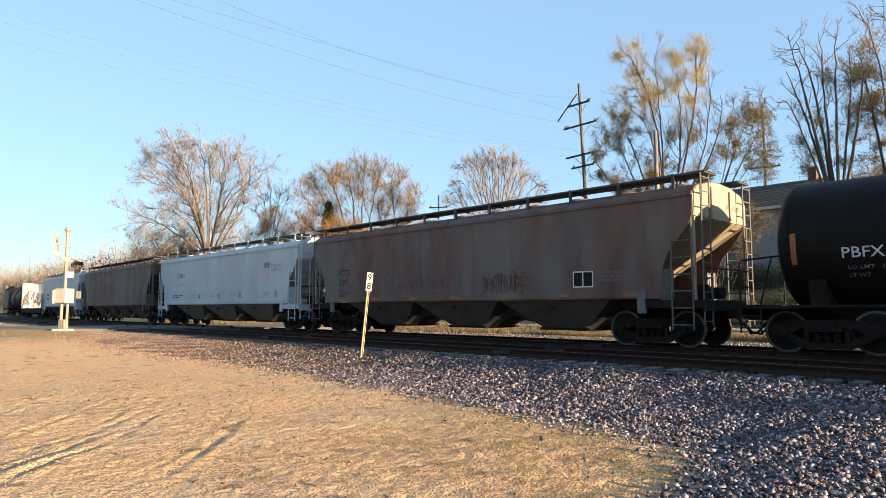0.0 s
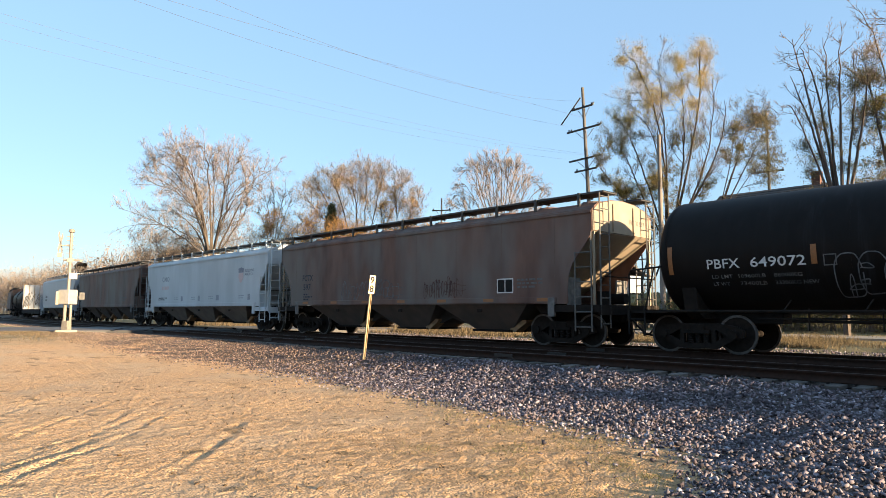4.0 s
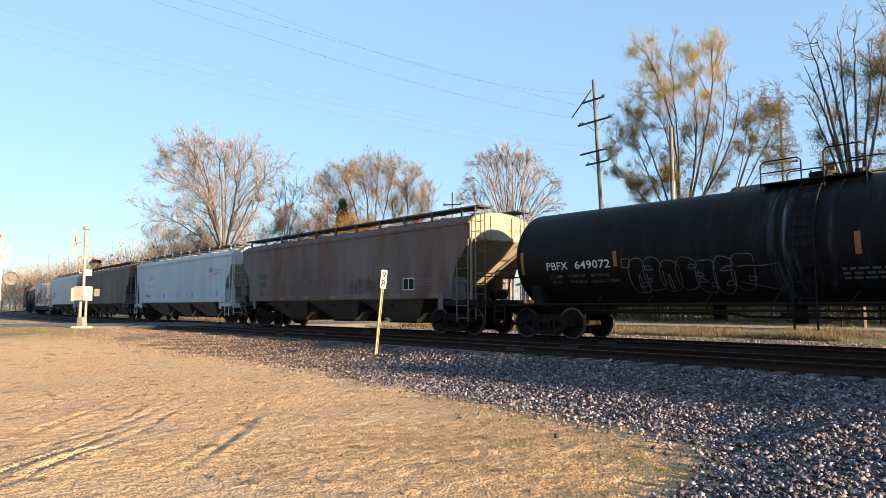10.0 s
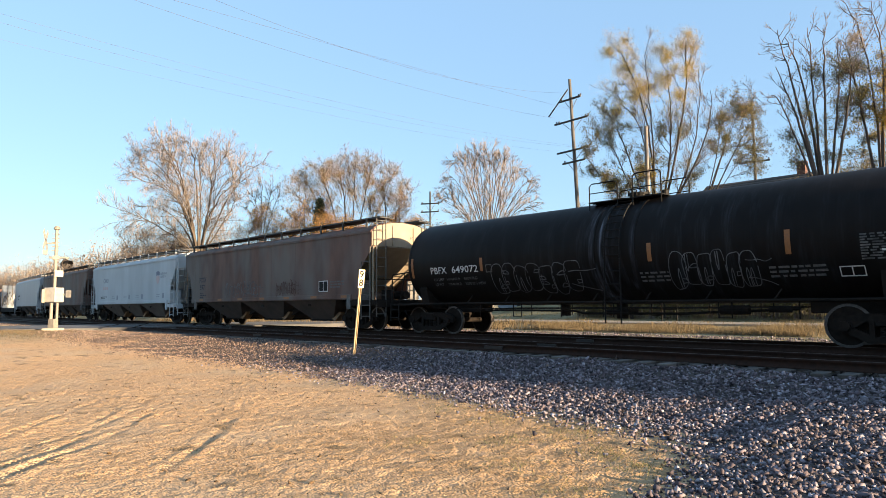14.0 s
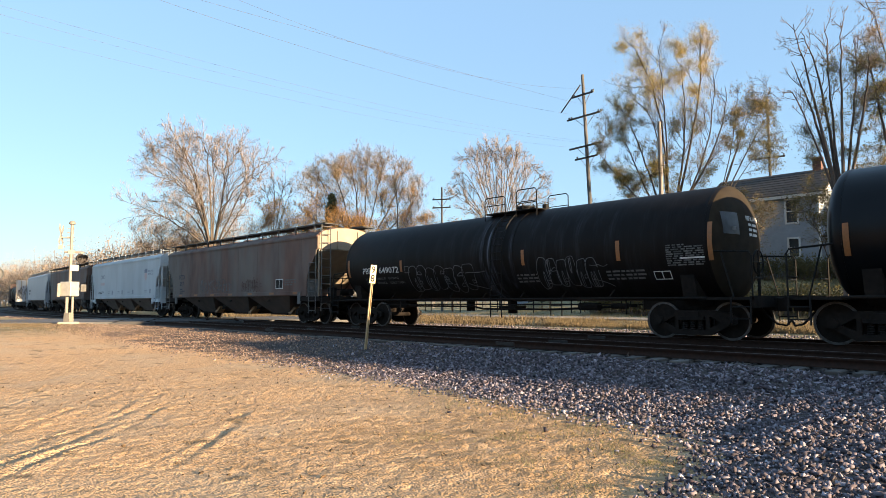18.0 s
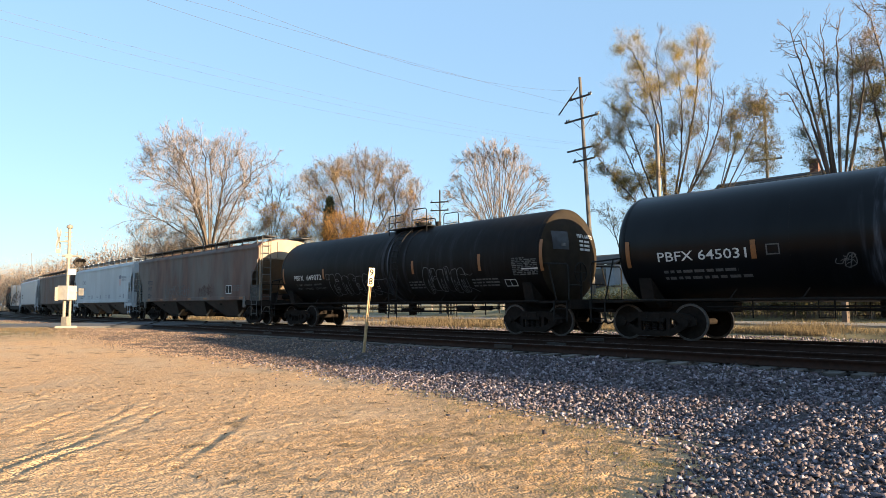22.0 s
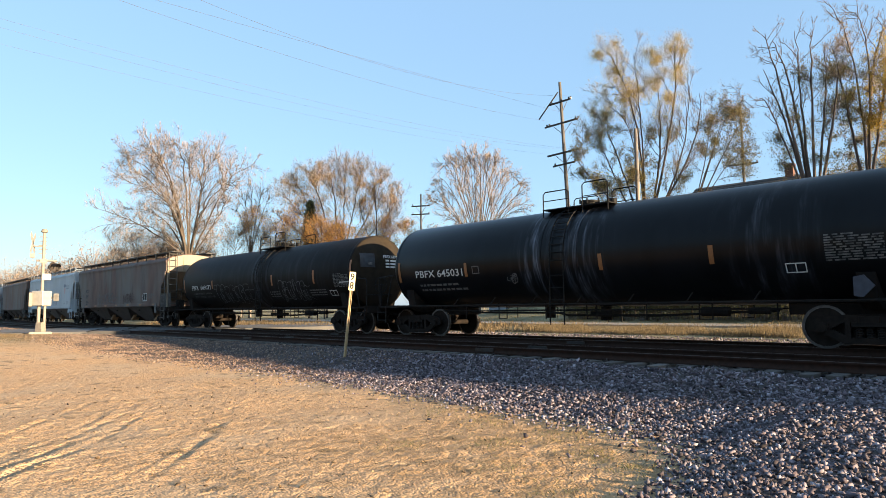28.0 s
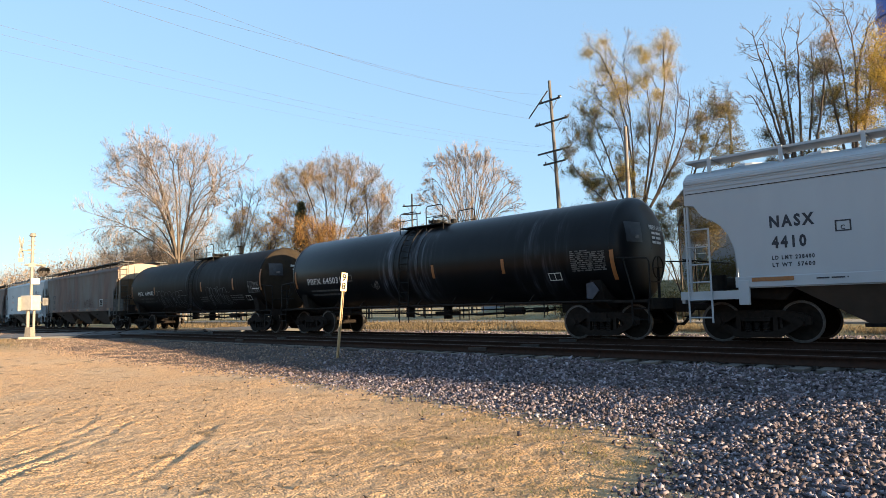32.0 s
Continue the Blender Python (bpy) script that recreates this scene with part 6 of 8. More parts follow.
def ramify(rng, blobs, count, twig, stems=((0.0, 0.0),), fork=0.32, sprigs=3, sprig_len=0.7, cap=0.3, pull=0.55, bow=0.3, limbs=14, axis=(1.0, 0.0), power=0.42, base=0.0, hug=0.08):
    """Grows limbs from the foot to twig ends spread through a crown: every new end joins the wood that reaches it most directly.
    blobs: clumps as (offset across the line of sight, height, radius); axis: the direction across it on the ground."""
    heavy, fine, tips = Wood(), Wood(), []
    ax, ay = axis
    weights = [b[2] ** 1.8 for b in blobs]
    pts = []
    for _ in range(count):
        o, h, r = rng.choices(blobs, weights)[0]
        d = Vector((rng.gauss(0, 1), rng.gauss(0, 1), rng.gauss(0, 1))).normalized() * r * 1.15 * rng.random() ** 0.4
        depth = d.y * 1.4 + rng.gauss(0, 0.2) * r
        pts.append((ax * (o + d.x) - ay * depth, ay * (o + d.x) + ax * depth, max(h + d.z, 0.6)))
    # the far ends first: they carry the limbs
    mid = sum(p[2] for p in pts) / count
    pts.sort(key=lambda p: -math.hypot(p[0], p[1]) - max(0.0, p[2] - mid) * 0.8)
    head = pts[:max(limbs * 3, count // 6)]
    rng.shuffle(head)
    rest = pts[len(head):]
    rng.shuffle(rest)
    pts = head + rest
    size = 60 + count * 9
    P, D, L = np.zeros((size, 3)), np.zeros((size, 3)), np.zeros(size)
    parent, n = [], 0

    def add(p, d, up, length):
        nonlocal n
        P[n], D[n], L[n] = p, d, length
        parent.append(up)
        n += 1
        return n - 1

    for stem in stems:
        a, b = stem[:2]
        foot = Vector((ax * a - ay * b, ay * a + ax * b, -0.4))
        if len(stem) == 4:      # a stem that runs on as a limb up to (offset, height)
            c, depth = stem[2], rng.uniform(-0.35, 0.35) * abs(stem[2] - a) + b
            top = Vector((ax * c - ay * depth, ay * c + ax * depth, stem[3] - base))
            bent = foot.lerp(top, hug) + Vector((0, 0, (0.55 - hug) * (top.z - foot.z)))
            steps = 16
        else:
            top = Vector((foot.x * 1.15, foot.y * 1.15, max(1.2, fork * mid)))
            bent = foot.lerp(top, 0.5)
            steps = 6
        last, before, run = -1, foot - Vector((0, 0, 0.1)), 0.0
        for k in range(steps + 1):
            f = k / steps
            q = foot * (1 - f) ** 2 + bent * 2 * f * (1 - f) + top * f * f + Vector((rng.gauss(0, 0.03), rng.gauss(0, 0.03), 0)) * (k > 0)
            run += (q - before).length * (0.3 if f < 0.4 else 0.75)
            last = add(q, (q - before).normalized(), last, run)
            before = q
    ends = []
    for i, t in enumerate(pts):
        t = Vector(t)
        w = np.array(t) - P[:n]
        dist = np.sqrt((w * w).sum(1)) + 1e-6
        cos = (w * D[:n]).sum(1) / dist
        cost = dist * (1.35 - 0.5 * cos) + pull * L[:n]
        j = int(np.argmin(cost))
        p, d = Vector(P[j]), Vector(D[j])
        length = (t - p).length
        k = max(1, min(8, int(length / 0.55)))
        mid_p = p.lerp(t, 0.2) + (d * 0.6 + Vector((0, 0, bow))) * length * 0.3
        last = j
        before = p
        for s in range(1, k + 1):
            f = s / k
            q = p * (1 - f) ** 2 + mid_p * 2 * f * (1 - f) + t * f * f
            if s < k:
                q = q + Vector((rng.gauss(0, 1), rng.gauss(0, 1), rng.gauss(0, 1))) * 0.02 * min(1.0, length)
            last = add(q, (q - before).normalized(), last, L[j] + length * f)
            before = q
        ends.append(last)
    load = np.zeros(n)
    for e in ends:
        load[e] += 1
    for k in range(n - 1, -1, -1):
        if parent[k] >= 0:
            load[parent[k]] += load[k]
    R = np.minimum(cap, twig * np.maximum(load, 1) ** power)
    for k in range(n):
        u = parent[k]
        if u >= 0:
            r0 = min(R[u], R[k] * 1.25)
            (heavy if R[k] > twig * 2.6 else fine).seg.append((*P[u], *P[k], r0, R[k]))
    for e in ends:
        t, d = Vector(P[e]), Vector(D[e])
        p = Vector(P[parent[e]])
        tips.append(t)
        for _ in range(sprigs):
            w = (d + Vector((rng.gauss(0, 0.34), rng.gauss(0, 0.34), rng.gauss(0.2, 0.3)))).normalized()
            at = p.lerp(t, rng.uniform(0.1, 1.0))
            fine.seg.append((*at, *(at + w * sprig_len * rng.uniform(0.5, 1.2)), twig * 0.65, twig * 0.3))
    return heavy, fine, tips


def leaf_mesh(name, tips, rng, per_tip, size, drift, keep=lambda p: True):
    """Small leaf blades round the twig ends."""
    P = []
    for p in tips:
        if not keep(p):
            continue
        for _ in range(per_tip):
            P.append((p.x + rng.gauss(0, drift), p.y + rng.gauss(0, drift), p.z + rng.gauss(0, drift)))
    P = np.array(P)
    g = np.random.default_rng(rng.randrange(10 ** 6))
    n = len(P)
    a, b = g.normal(size=(n, 3)), g.normal(size=(n, 3))
    a /= np.linalg.norm(a, axis=1)[:, None]
    b -= a * (a * b).sum(1)[:, None]
    b /= np.linalg.norm(b, axis=1)[:, None]
    s = (size * g.uniform(0.6, 1.3, n))[:, None]
    V = np.stack([P - a * s, P + b * s * 0.45, P + a * s, P - b * s * 0.45], 1)
    return mesh_from(name, V.reshape(-1, 3), np.arange(4 * n).reshape(-1, 4))


LEAF = {
    "russet": island_material("russet_leaves", [(0.245, 0.165, 0.08), (0.30, 0.20, 0.085), (0.19, 0.13, 0.072), (0.34, 0.235, 0.105)], through_light=0.3),
    "yellow": island_material("yellow_leaves", [(0.50, 0.345, 0.06), (0.42, 0.30, 0.065), (0.54, 0.39, 0.095), (0.34, 0.25, 0.065)], through_light=0.5),
    "olive": island_material("olive_leaves", [(0.095, 0.088, 0.042), (0.14, 0.122, 0.052), (0.21, 0.172, 0.07), (0.062, 0.062, 0.034)], through_light=0.45),
    "tan": island_material("pale_tan_leaves", [(0.34, 0.25, 0.15), (0.26, 0.19, 0.12), (0.40, 0.29, 0.16)], through_light=0.35),
    "haze": island_material("far_twigs_and_leaves", [(0.26, 0.19, 0.135), (0.33, 0.245, 0.17), (0.20, 0.15, 0.115), (0.36, 0.26, 0.16)], through_light=0.2),
    "orange": island_material("orange_leaves", [(0.40, 0.20, 0.05), (0.33, 0.18, 0.06), (0.48, 0.27, 0.07)], through_light=0.35),
    "juniper": island_material("juniper_needles", [(0.05, 0.06, 0.03), (0.08, 0.085, 0.04), (0.035, 0.045, 0.025)], through_light=0.1),
    "dry": island_material("dry_grass_blades", [(0.17, 0.122, 0.07), (0.21, 0.155, 0.095), (0.125, 0.092, 0.054), (0.09, 0.074, 0.04)], through_light=0.3),
    "straw": island_material("golden_straw_blades", [(0.215, 0.155, 0.08), (0.27, 0.20, 0.11), (0.14, 0.104, 0.056), (0.085, 0.068, 0.04), (0.32, 0.245, 0.145)], through_light=0.35),
    "green": island_material("green_grass_blades", [(0.13, 0.125, 0.05), (0.19, 0.165, 0.07), (0.26, 0.21, 0.10)], through_light=0.3),
}


def tree(label, x, y, seed, limbs, twig=0.011, bark="bark_lit", twigs="twig_tan", clumps=(), fill=3, first=0.3, full=0, **shape):
    """One tree. limbs: (foot offset, middle offset, middle height, tip offset, tip height), heights from the lot.
    clumps: (leaf kind, leaves in a clump, leaf size, [(offset, height, radius)]); full: how many of the limbs, from the first, get a neighbour between them."""
    rng = random.Random(seed)
    z = float(ground_height(x, y))
    d = math.hypot(x, y)
    g = Grower(rng, (y / d, -x / d), z, twig, **shape)
    stand = sum(limb[0] for limb in limbs) / len(limbs)
    thick = g.thick * 1.5 * len(limbs) ** 0.5
    for k in range(6):
        lo, hi = z - 0.3 + (g.fork - z + 0.5) * k / 6, z - 0.3 + (g.fork - z + 0.5) * (k + 1) / 6
        g.heavy.seg.append((*g.at(stand, 0, lo), *g.at(stand, 0, hi), thick * (1.15 - 0.08 * k), thick * (1.07 - 0.08 * k)))
    between = [[(u + v) / 2 + rng.gauss(0, 0.12) * (k > 0) for k, (u, v) in enumerate(zip(a, b))] for a, b in zip(limbs[:full], limbs[1:full])]
    for limb in [*limbs, *between]:
        g.limb(limb[0] * 0.6 + stand * 0.4, *limb[1:], first=first)
    t = tagged(empty("tree", pose(x, y, z)), label, "tree", group="trees beyond the tracks")
    for kind, count, size, blobs in clumps:
        spots = []
        for o, h, r in blobs:
            near = g.reach(o, h, r, fill)
            spots += [rng.choice(near) for _ in range(int(count * (r / 0.7) ** 1.6))] if near else []
        link("leaves", leaf_mesh("leaves", spots, rng, 1, size, (0.17 if kind == "yellow" else 0.12) if d < 50 else 0.24), LEAF[kind], t)
    link("trunk", g.heavy.mesh("trunk", 5), M[bark], t, smooth=True)
    link("twig_mass", g.fine.mesh("twig_mass", 3 if d < 50 else 2), M[twigs], t)
    return t


def make_trees():
    tree("large bare spreading tree with tan sunlit twigs", -67, 30, 21,
         [(-0.82, -2.99, 12.95, -7.9, 14.2), (-0.82, -3.29, 13.83, -7.9, 17.0), (-0.82, -2.65, 15.07, -6.35, 18.3), (-0.7, -2.62, 16.28, -4.7, 18.7), (-0.48, -1.1, 16.38, -2.3, 19.1),
          (-0.37, -0.51, 15.19, -0.9, 19.2), (-0.25, 0.65, 14.65, 0.83, 19.1), (-0.14, 0.98, 15.28, 2.7, 18.8), (-0.14, 1.41, 14.07, 4.9, 18.3), (-0.14, 1.6, 13.16, 6.2, 17.2),
          (-1.04, -4.31, 10.39, -9.9, 10.6), (-1.04, -4.84, 10.08, -9.41, 11.67), (-0.93, -3.23, 11.32, -6.95, 12.35), (0.09, 2.41, 13.2, 4.44, 15.16), (0.2, 2.15, 11.04, 3.28, 13.55)],
         0.0125, full=4, kids=(25, 12, 8), ratio=(0.27, 0.46, 0.5), wob=0.1, thick=0.034, first=0.12, fork=7.2, crook=0.009, back=0.06, up=0.0)
    tree("small bare tree with some orange leaves low down", -69, 39, 5,
         [(-1.3, -1.74, 13.23, -2.8, 15.21), (-1.3, -1.11, 13.92, -1.66, 16.73), (-1.17, -0.33, 13.94, 0.42, 16.67), (-1.17, 0.01, 12.61, 0.95, 15.34), (-1.3, -2.24, 11.88, -3.21, 13.19)],
         0.012, kids=(15, 8, 6), ratio=(0.28, 0.45, 0.5), fork=8.0, clumps=(("orange", 900, 0.05, [(-1.46, 11.57, 1.5), (0.02, 11.6, 1.36), (-2.22, 10.55, 1.09), (-0.64, 12.59, 0.95)]),), first=0.25, fill=5)
    tree("broad tree with thin russet autumn leaves", -57, 42, 9,
         [(-1.12, -4.43, 11.54, -6.83, 14.26), (-1.12, -4.02, 13.38, -5.65, 15.81), (-0.76, -2.65, 13.4, -3.56, 16.46), (-0.52, -1.14, 14.03, -1.76, 17.11), (-0.28, 0.07, 14.05, 0.06, 17.46),
          (0.08, 1.28, 13.45, 1.89, 16.68), (0.32, 3.12, 12.85, 3.86, 15.84), (0.69, 4.65, 11.63, 5.58, 14), (-1.24, -5.31, 10.32, -6.81, 12.13)],
         0.0115, "bark_dark", "twig_brown", kids=(20, 10, 7), ratio=(0.32, 0.45, 0.5), first=0.12, fill=5, fork=7.0, crook=0.006,
         clumps=(("russet", 1500, 0.05, [(-6.24, 14.88, 1.09), (-4.46, 15.83, 1.22), (-2.66, 16.17, 1.22), (-0.54, 16.51, 1.46), (1.28, 15.92, 1.34), (3.12, 15.02, 1.22), (4.65, 13.8, 0.97),
                                         (-3.55, 14, 1.34), (-1.14, 14.03, 1.34), (1.28, 13.45, 1.34), (-5.63, 12.75, 1.09), (-2.34, 11.56, 1.22)]),))
    tree("orange-leaved autumn tree beside a broader one", -50, 41, 14,
         [(-0.23, -0.23, 11.3, -0.5, 14.13), (-0.18, 0.89, 10.74, 1.45, 12.72), (-0.07, 1.72, 9.62, 3.12, 10.18), (-0.29, -1.62, 10.74, -1.9, 12.42), (-0.18, 0.6, 9.05, 2.29, 11.31)],
         0.011, "bark_dark", "twig_brown", kids=(14, 7, 6), ratio=(0.30, 0.45, 0.5), fill=5, fork=6.5,
         clumps=(("orange", 900, 0.05, [(-0.5, 13.56, 1.11), (0.33, 12.15, 1.11), (-1.06, 11.86, 1.11), (1.45, 10.74, 1.11), (2.56, 9.62, 1), (-0.51, 9.89, 1.22), (0.88, 9.05, 1)]),))
    tree("round bare tree with fine upright twigs", -38.0, 42, 33,
         [(0.1, -2, 9.57, -4.45, 10.86), (0.1, -2.48, 11.07, -4.09, 12.5), (0.15, -1.73, 12.54, -2.94, 13.82), (0.2, -0.99, 12.52, -1.7, 14.79), (0.2, -0.26, 12.51, -0.56, 15.51), (0.25, 0.48, 12.49, 0.27, 15.24),
          (0.3, 0.97, 12.48, 1.24, 14.71), (0.35, 1.7, 12.46, 2.94, 14.32), (0.39, 2.42, 11.95, 4.13, 13.15), (0.39, 2.88, 10.46, 4.82, 11.41), (0.39, 2.37, 9.25, 5.04, 10.17), (0.1, -1.52, 8.82, -4.21, 9.52)],
         0.0095, full=11, kids=(19, 10, 7), ratio=(0.23, 0.48, 0.55), spread=(34, 34, 32), thick=0.02, first=0.1, up=0.03, fork=6.6, wob=0.08, back=0.24)
    tree("tall spreading tree with yellow crown and olive lower leaves", -18.3, 34.5, 47,
         [(-0.06, -0.24, 12.29, -1.98, 17.21), (0.18, 0.05, 11.77, -0.26, 16.63), (0.48, 1.08, 11.01, 0.94, 16.73), (0.57, 1.9, 13.05, 1.85, 16.93), (0.66, 2.21, 10.11, 2.69, 15.23), (0.66, 2.74, 10.38, 3.34, 14.01),
          (-0.42, -1.61, 11.26, -3.04, 14.1), (-0.72, -1.87, 10.12, -2.53, 12.52), (-1.03, -2.94, 9.2, -3.71, 10.44), (0.12, -0.38, 10.98, -1.64, 13.61), (0.6, 1.96, 8.85, 3.21, 11.14)],
         0.0075, "bark_dark", "twig_brown", kids=(13, 7, 5), ratio=(0.22, 0.5, 0.55), spread=(36, 36, 34), thick=0.027, first=0.2, up=0.1, fill=7, fork=6.3,
         clumps=(("yellow", 3300, 0.03, [(-1.78, 16.67, 0.74), (-1.25, 15.01, 0.67), (-0.92, 13.52, 0.87), (0.33, 13.95, 0.87), (1, 15.85, 0.74), (2.07, 16.3, 0.67), (1.61, 13.4, 0.74), (2.17, 14.91, 0.6),
                                        (-2.33, 14.02, 0.67), (-2.16, 8.82, 0.54), (-0.44, 8.86, 0.6), (-0.41, 14.8, 0.54), (1.11, 14.61, 0.6)]),
                 ("olive", 3200, 0.034, [(-2.69, 12.37, 0.87), (-3.21, 11.24, 0.74), (-1.76, 11.77, 0.67), (-3.16, 9.22, 0.8), (-1.24, 8.03, 0.94), (-0.87, 10.04, 0.6), (0.71, 11.54, 0.67), (1.75, 11.44, 0.6),
                                       (2.09, 8.52, 0.74), (0.34, 9.61, 0.6), (-2.03, 7.82, 0.74), (-0.01, 8.02, 0.74)])))
    tree("slender olive-leaved tree with gaps in its crown", -14.6, 37.5, 52,
         [(-2.32, -0.75, 10.51, 0.02, 13.73), (-2.26, -0.36, 11.44, 0.71, 13.14), (-2.14, 0, 9.72, 1.29, 10.28), (-2.2, -1.04, 10.54, -1.22, 12.04), (-2.2, 0.2, 11.05, 1.09, 12.12)],
         0.0075, "bark_dark", "twig_dark", kids=(12, 7, 5), ratio=(0.2, 0.5, 0.5), thick=0.018, first=0.3, fill=5, fork=6.0,
         clumps=(("olive", 2400, 0.034, [(-0.15, 13.2, 0.76), (0.69, 12.75, 0.52), (-0.92, 12, 0.52), (-0.05, 12.05, 0.76), (1.09, 12.06, 0.48), (0.89, 10.8, 0.69), (-0.7, 10.34, 0.69), (0.29, 9.91, 0.62), (-1.28, 10.41, 0.62), (1.24, 10.29, 0.35), (0.96, 9.05, 0.48)]),
                 ("tan", 900, 0.03, [(-0.15, 13.2, 0.76), (-0.92, 12, 0.52), (0.69, 12.75, 0.52), (-0.05, 12.05, 0.76)])))
    tree("tall dark multi-stemmed tree, bare on top and olive below", -10.3, 31.5, 63,
         [(1.47, 0.72, 9.45, -0.25, 12.86), (1.47, 1.03, 11.07, 0.21, 14.62), (1.55, 1.35, 10.51, 1.24, 14.7), (1.63, 1.74, 10.7, 1.81, 14), (1.43, 0.29, 9.77, -0.44, 11.05), (1.76, 2.53, 9.82, 2.79, 12.15), (1.72, 2.27, 10.86, 2.28, 13.13), (1.51, 0.66, 10.62, -0.07, 14.47)],
         0.0075, "bark_grey", "twig_brown", kids=(9, 5, 4), ratio=(0.18, 0.45, 0.5), thick=0.034, first=0.3, up=0.12, fill=10, fork=5.5,
         clumps=(("olive", 1700, 0.032, [(1.48, 11.89, 0.57), (2.21, 11.63, 0.71), (2.73, 11.78, 0.57), (1.07, 10.04, 0.63), (0.57, 8.58, 0.63), (0.26, 9.08, 0.34), (2.32, 9.6, 0.71), (2.98, 10.49, 0.63), (1.82, 7.92, 0.57), (1.24, 9, 0.43), (0.42, 7.78, 0.34)]),))
    tree("tall dark tree with sparse olive and yellow leaves", -7.2, 34.0, 71,
         [(0.05, -0.09, 11.84, -1.12, 16.06), (0.05, 0.4, 12.54, -0.21, 15.39), (0.07, 0.61, 12.49, 1.66, 14.68), (0.09, 0.98, 11.36, 1.31, 13.13), (0, -0.59, 11.13, -0.91, 13.37)],
         0.0075, "bark_grey", "twig_brown", kids=(10, 6, 5), ratio=(0.2, 0.48, 0.5), thick=0.028, first=0.3, fill=7, fork=6.0,
         clumps=(("yellow", 2200, 0.036, [(1.19, 11.32, 1.13), (0.7, 10.36, 1.01), (1.51, 12.29, 0.84), (0.23, 9.87, 0.84), (0.86, 9.55, 0.84)]),
                 ("tan", 1600, 0.033, [(0.15, 12.06, 0.84), (-0.53, 13.56, 0.72), (-0.75, 12.25, 0.6)]),
                 ("olive", 1400, 0.034, [(-0.59, 11.13, 0.75), (-1.32, 10.45, 0.75), (-0.44, 9.9, 0.75), (-0.75, 12.25, 0.6)])))
    tree("yellow-green leafy tree beside a house", -4.2, 33.0, 77,
         [(0.0, -0.6, 8.5, -1.4, 11.8), (0.1, 0.1, 9.0, -0.3, 12.6), (0.1, 0.6, 8.6, 1.0, 12.6)],
         0.009, "bark_dark", "twig_dark", kids=(10, 6, 4), ratio=(0.25, 0.48, 0.5), fill=6, fork=5.0,
         clumps=(("yellow", 2400, 0.036, [(-1.6, 11.4, 0.9), (-0.9, 10.1, 1.0), (-1.2, 8.3, 1.0), (-0.3, 8.6, 0.9), (-0.5, 11.8, 0.8), (0.6, 10.0, 1.2), (1.0, 12.0, 1.0)]),))
    for x, y, seed, kind, blobs in ((-66, 40, 94, "russet", [(-2.0, 9.6, 1.4), (0.4, 9.4, 1.5), (2.6, 9.8, 1.4), (-0.6, 7.8, 1.8)]), (-57, 39.5, 96, "orange", [(-2.2, 9.4, 1.5), (0.2, 9.0, 1.5), (2.4, 9.6, 1.5), (0.6, 7.6, 1.9)]),
                                    (-51, 40.0, 97, "orange", [(-2.4, 9.2, 1.4), (-0.4, 8.8, 1.5), (1.6, 9.0, 1.4), (3.2, 8.8, 1.3)]), (-45, 43, 98, "russet", [(-1.8, 8.6, 1.3), (0.4, 8.8, 1.3), (2.0, 8.2, 1.3)])):
        tree("dense low autumn brush behind the train", x, y, seed, [(0.3, 0.4 * o, 6.5, o, h + 0.7 * r) for o, h, r in blobs], 0.011, "bark_dark", "twig_brown", kids=(15, 7, 6), ratio=(0.45, 0.45, 0.5), fork=4.5,
             clumps=((kind, 800, 0.055, blobs),), fill=5)
    for x, y, seed, blobs in ((-61.5, 36, 91, [(1.8, 11.2, 1.6), (0.3, 10.6, 1.5), (3.3, 10.9, 1.3), (1.0, 8.6, 1.8)]), (-54, 36.5, 92, [(0.4, 9.8, 1.5), (2.6, 9.4, 1.4), (-1.0, 9.6, 1.4), (1.0, 8.0, 1.8)])):
        tree("low orange-leaved tree behind the train", x, y, seed, [(0.8, 0.6, 7.0, o, h + 0.8 * r) for o, h, r in blobs], 0.011, "bark_dark", "twig_brown", kids=(14, 7, 6), ratio=(0.4, 0.45, 0.5), fork=5.0,
             clumps=(("orange", 600, 0.05, blobs),), fill=4)
    tree("low bare tan brush beside a spreading tree", -70, 33, 93,
         [(-4, -4.5, 7.0, -5.5, 10.6), (-4, -3.5, 7.0, -2.0, 10.8), (-1, -0.5, 7.0, 0.8, 10.6), (2, 2.5, 7.2, 3.4, 11.0), (4.5, 4.8, 7.0, 5.8, 10.6), (-4, -6.0, 6.5, -8.0, 9.8), (-4.2, -7.5, 6.2, -10.0, 9.0)],
         0.0115, "bark_lit", "twig_brown", kids=(18, 8, 7), ratio=(0.5, 0.46, 0.5), fork=4.0, clumps=(("haze", 700, 0.06, [(-4.5, 9.4, 1.8), (-2.0, 9.8, 1.7), (0.8, 9.4, 1.6), (3.4, 9.9, 1.7), (5.5, 9.8, 1.5), (-7.0, 9.0, 1.6)]),))
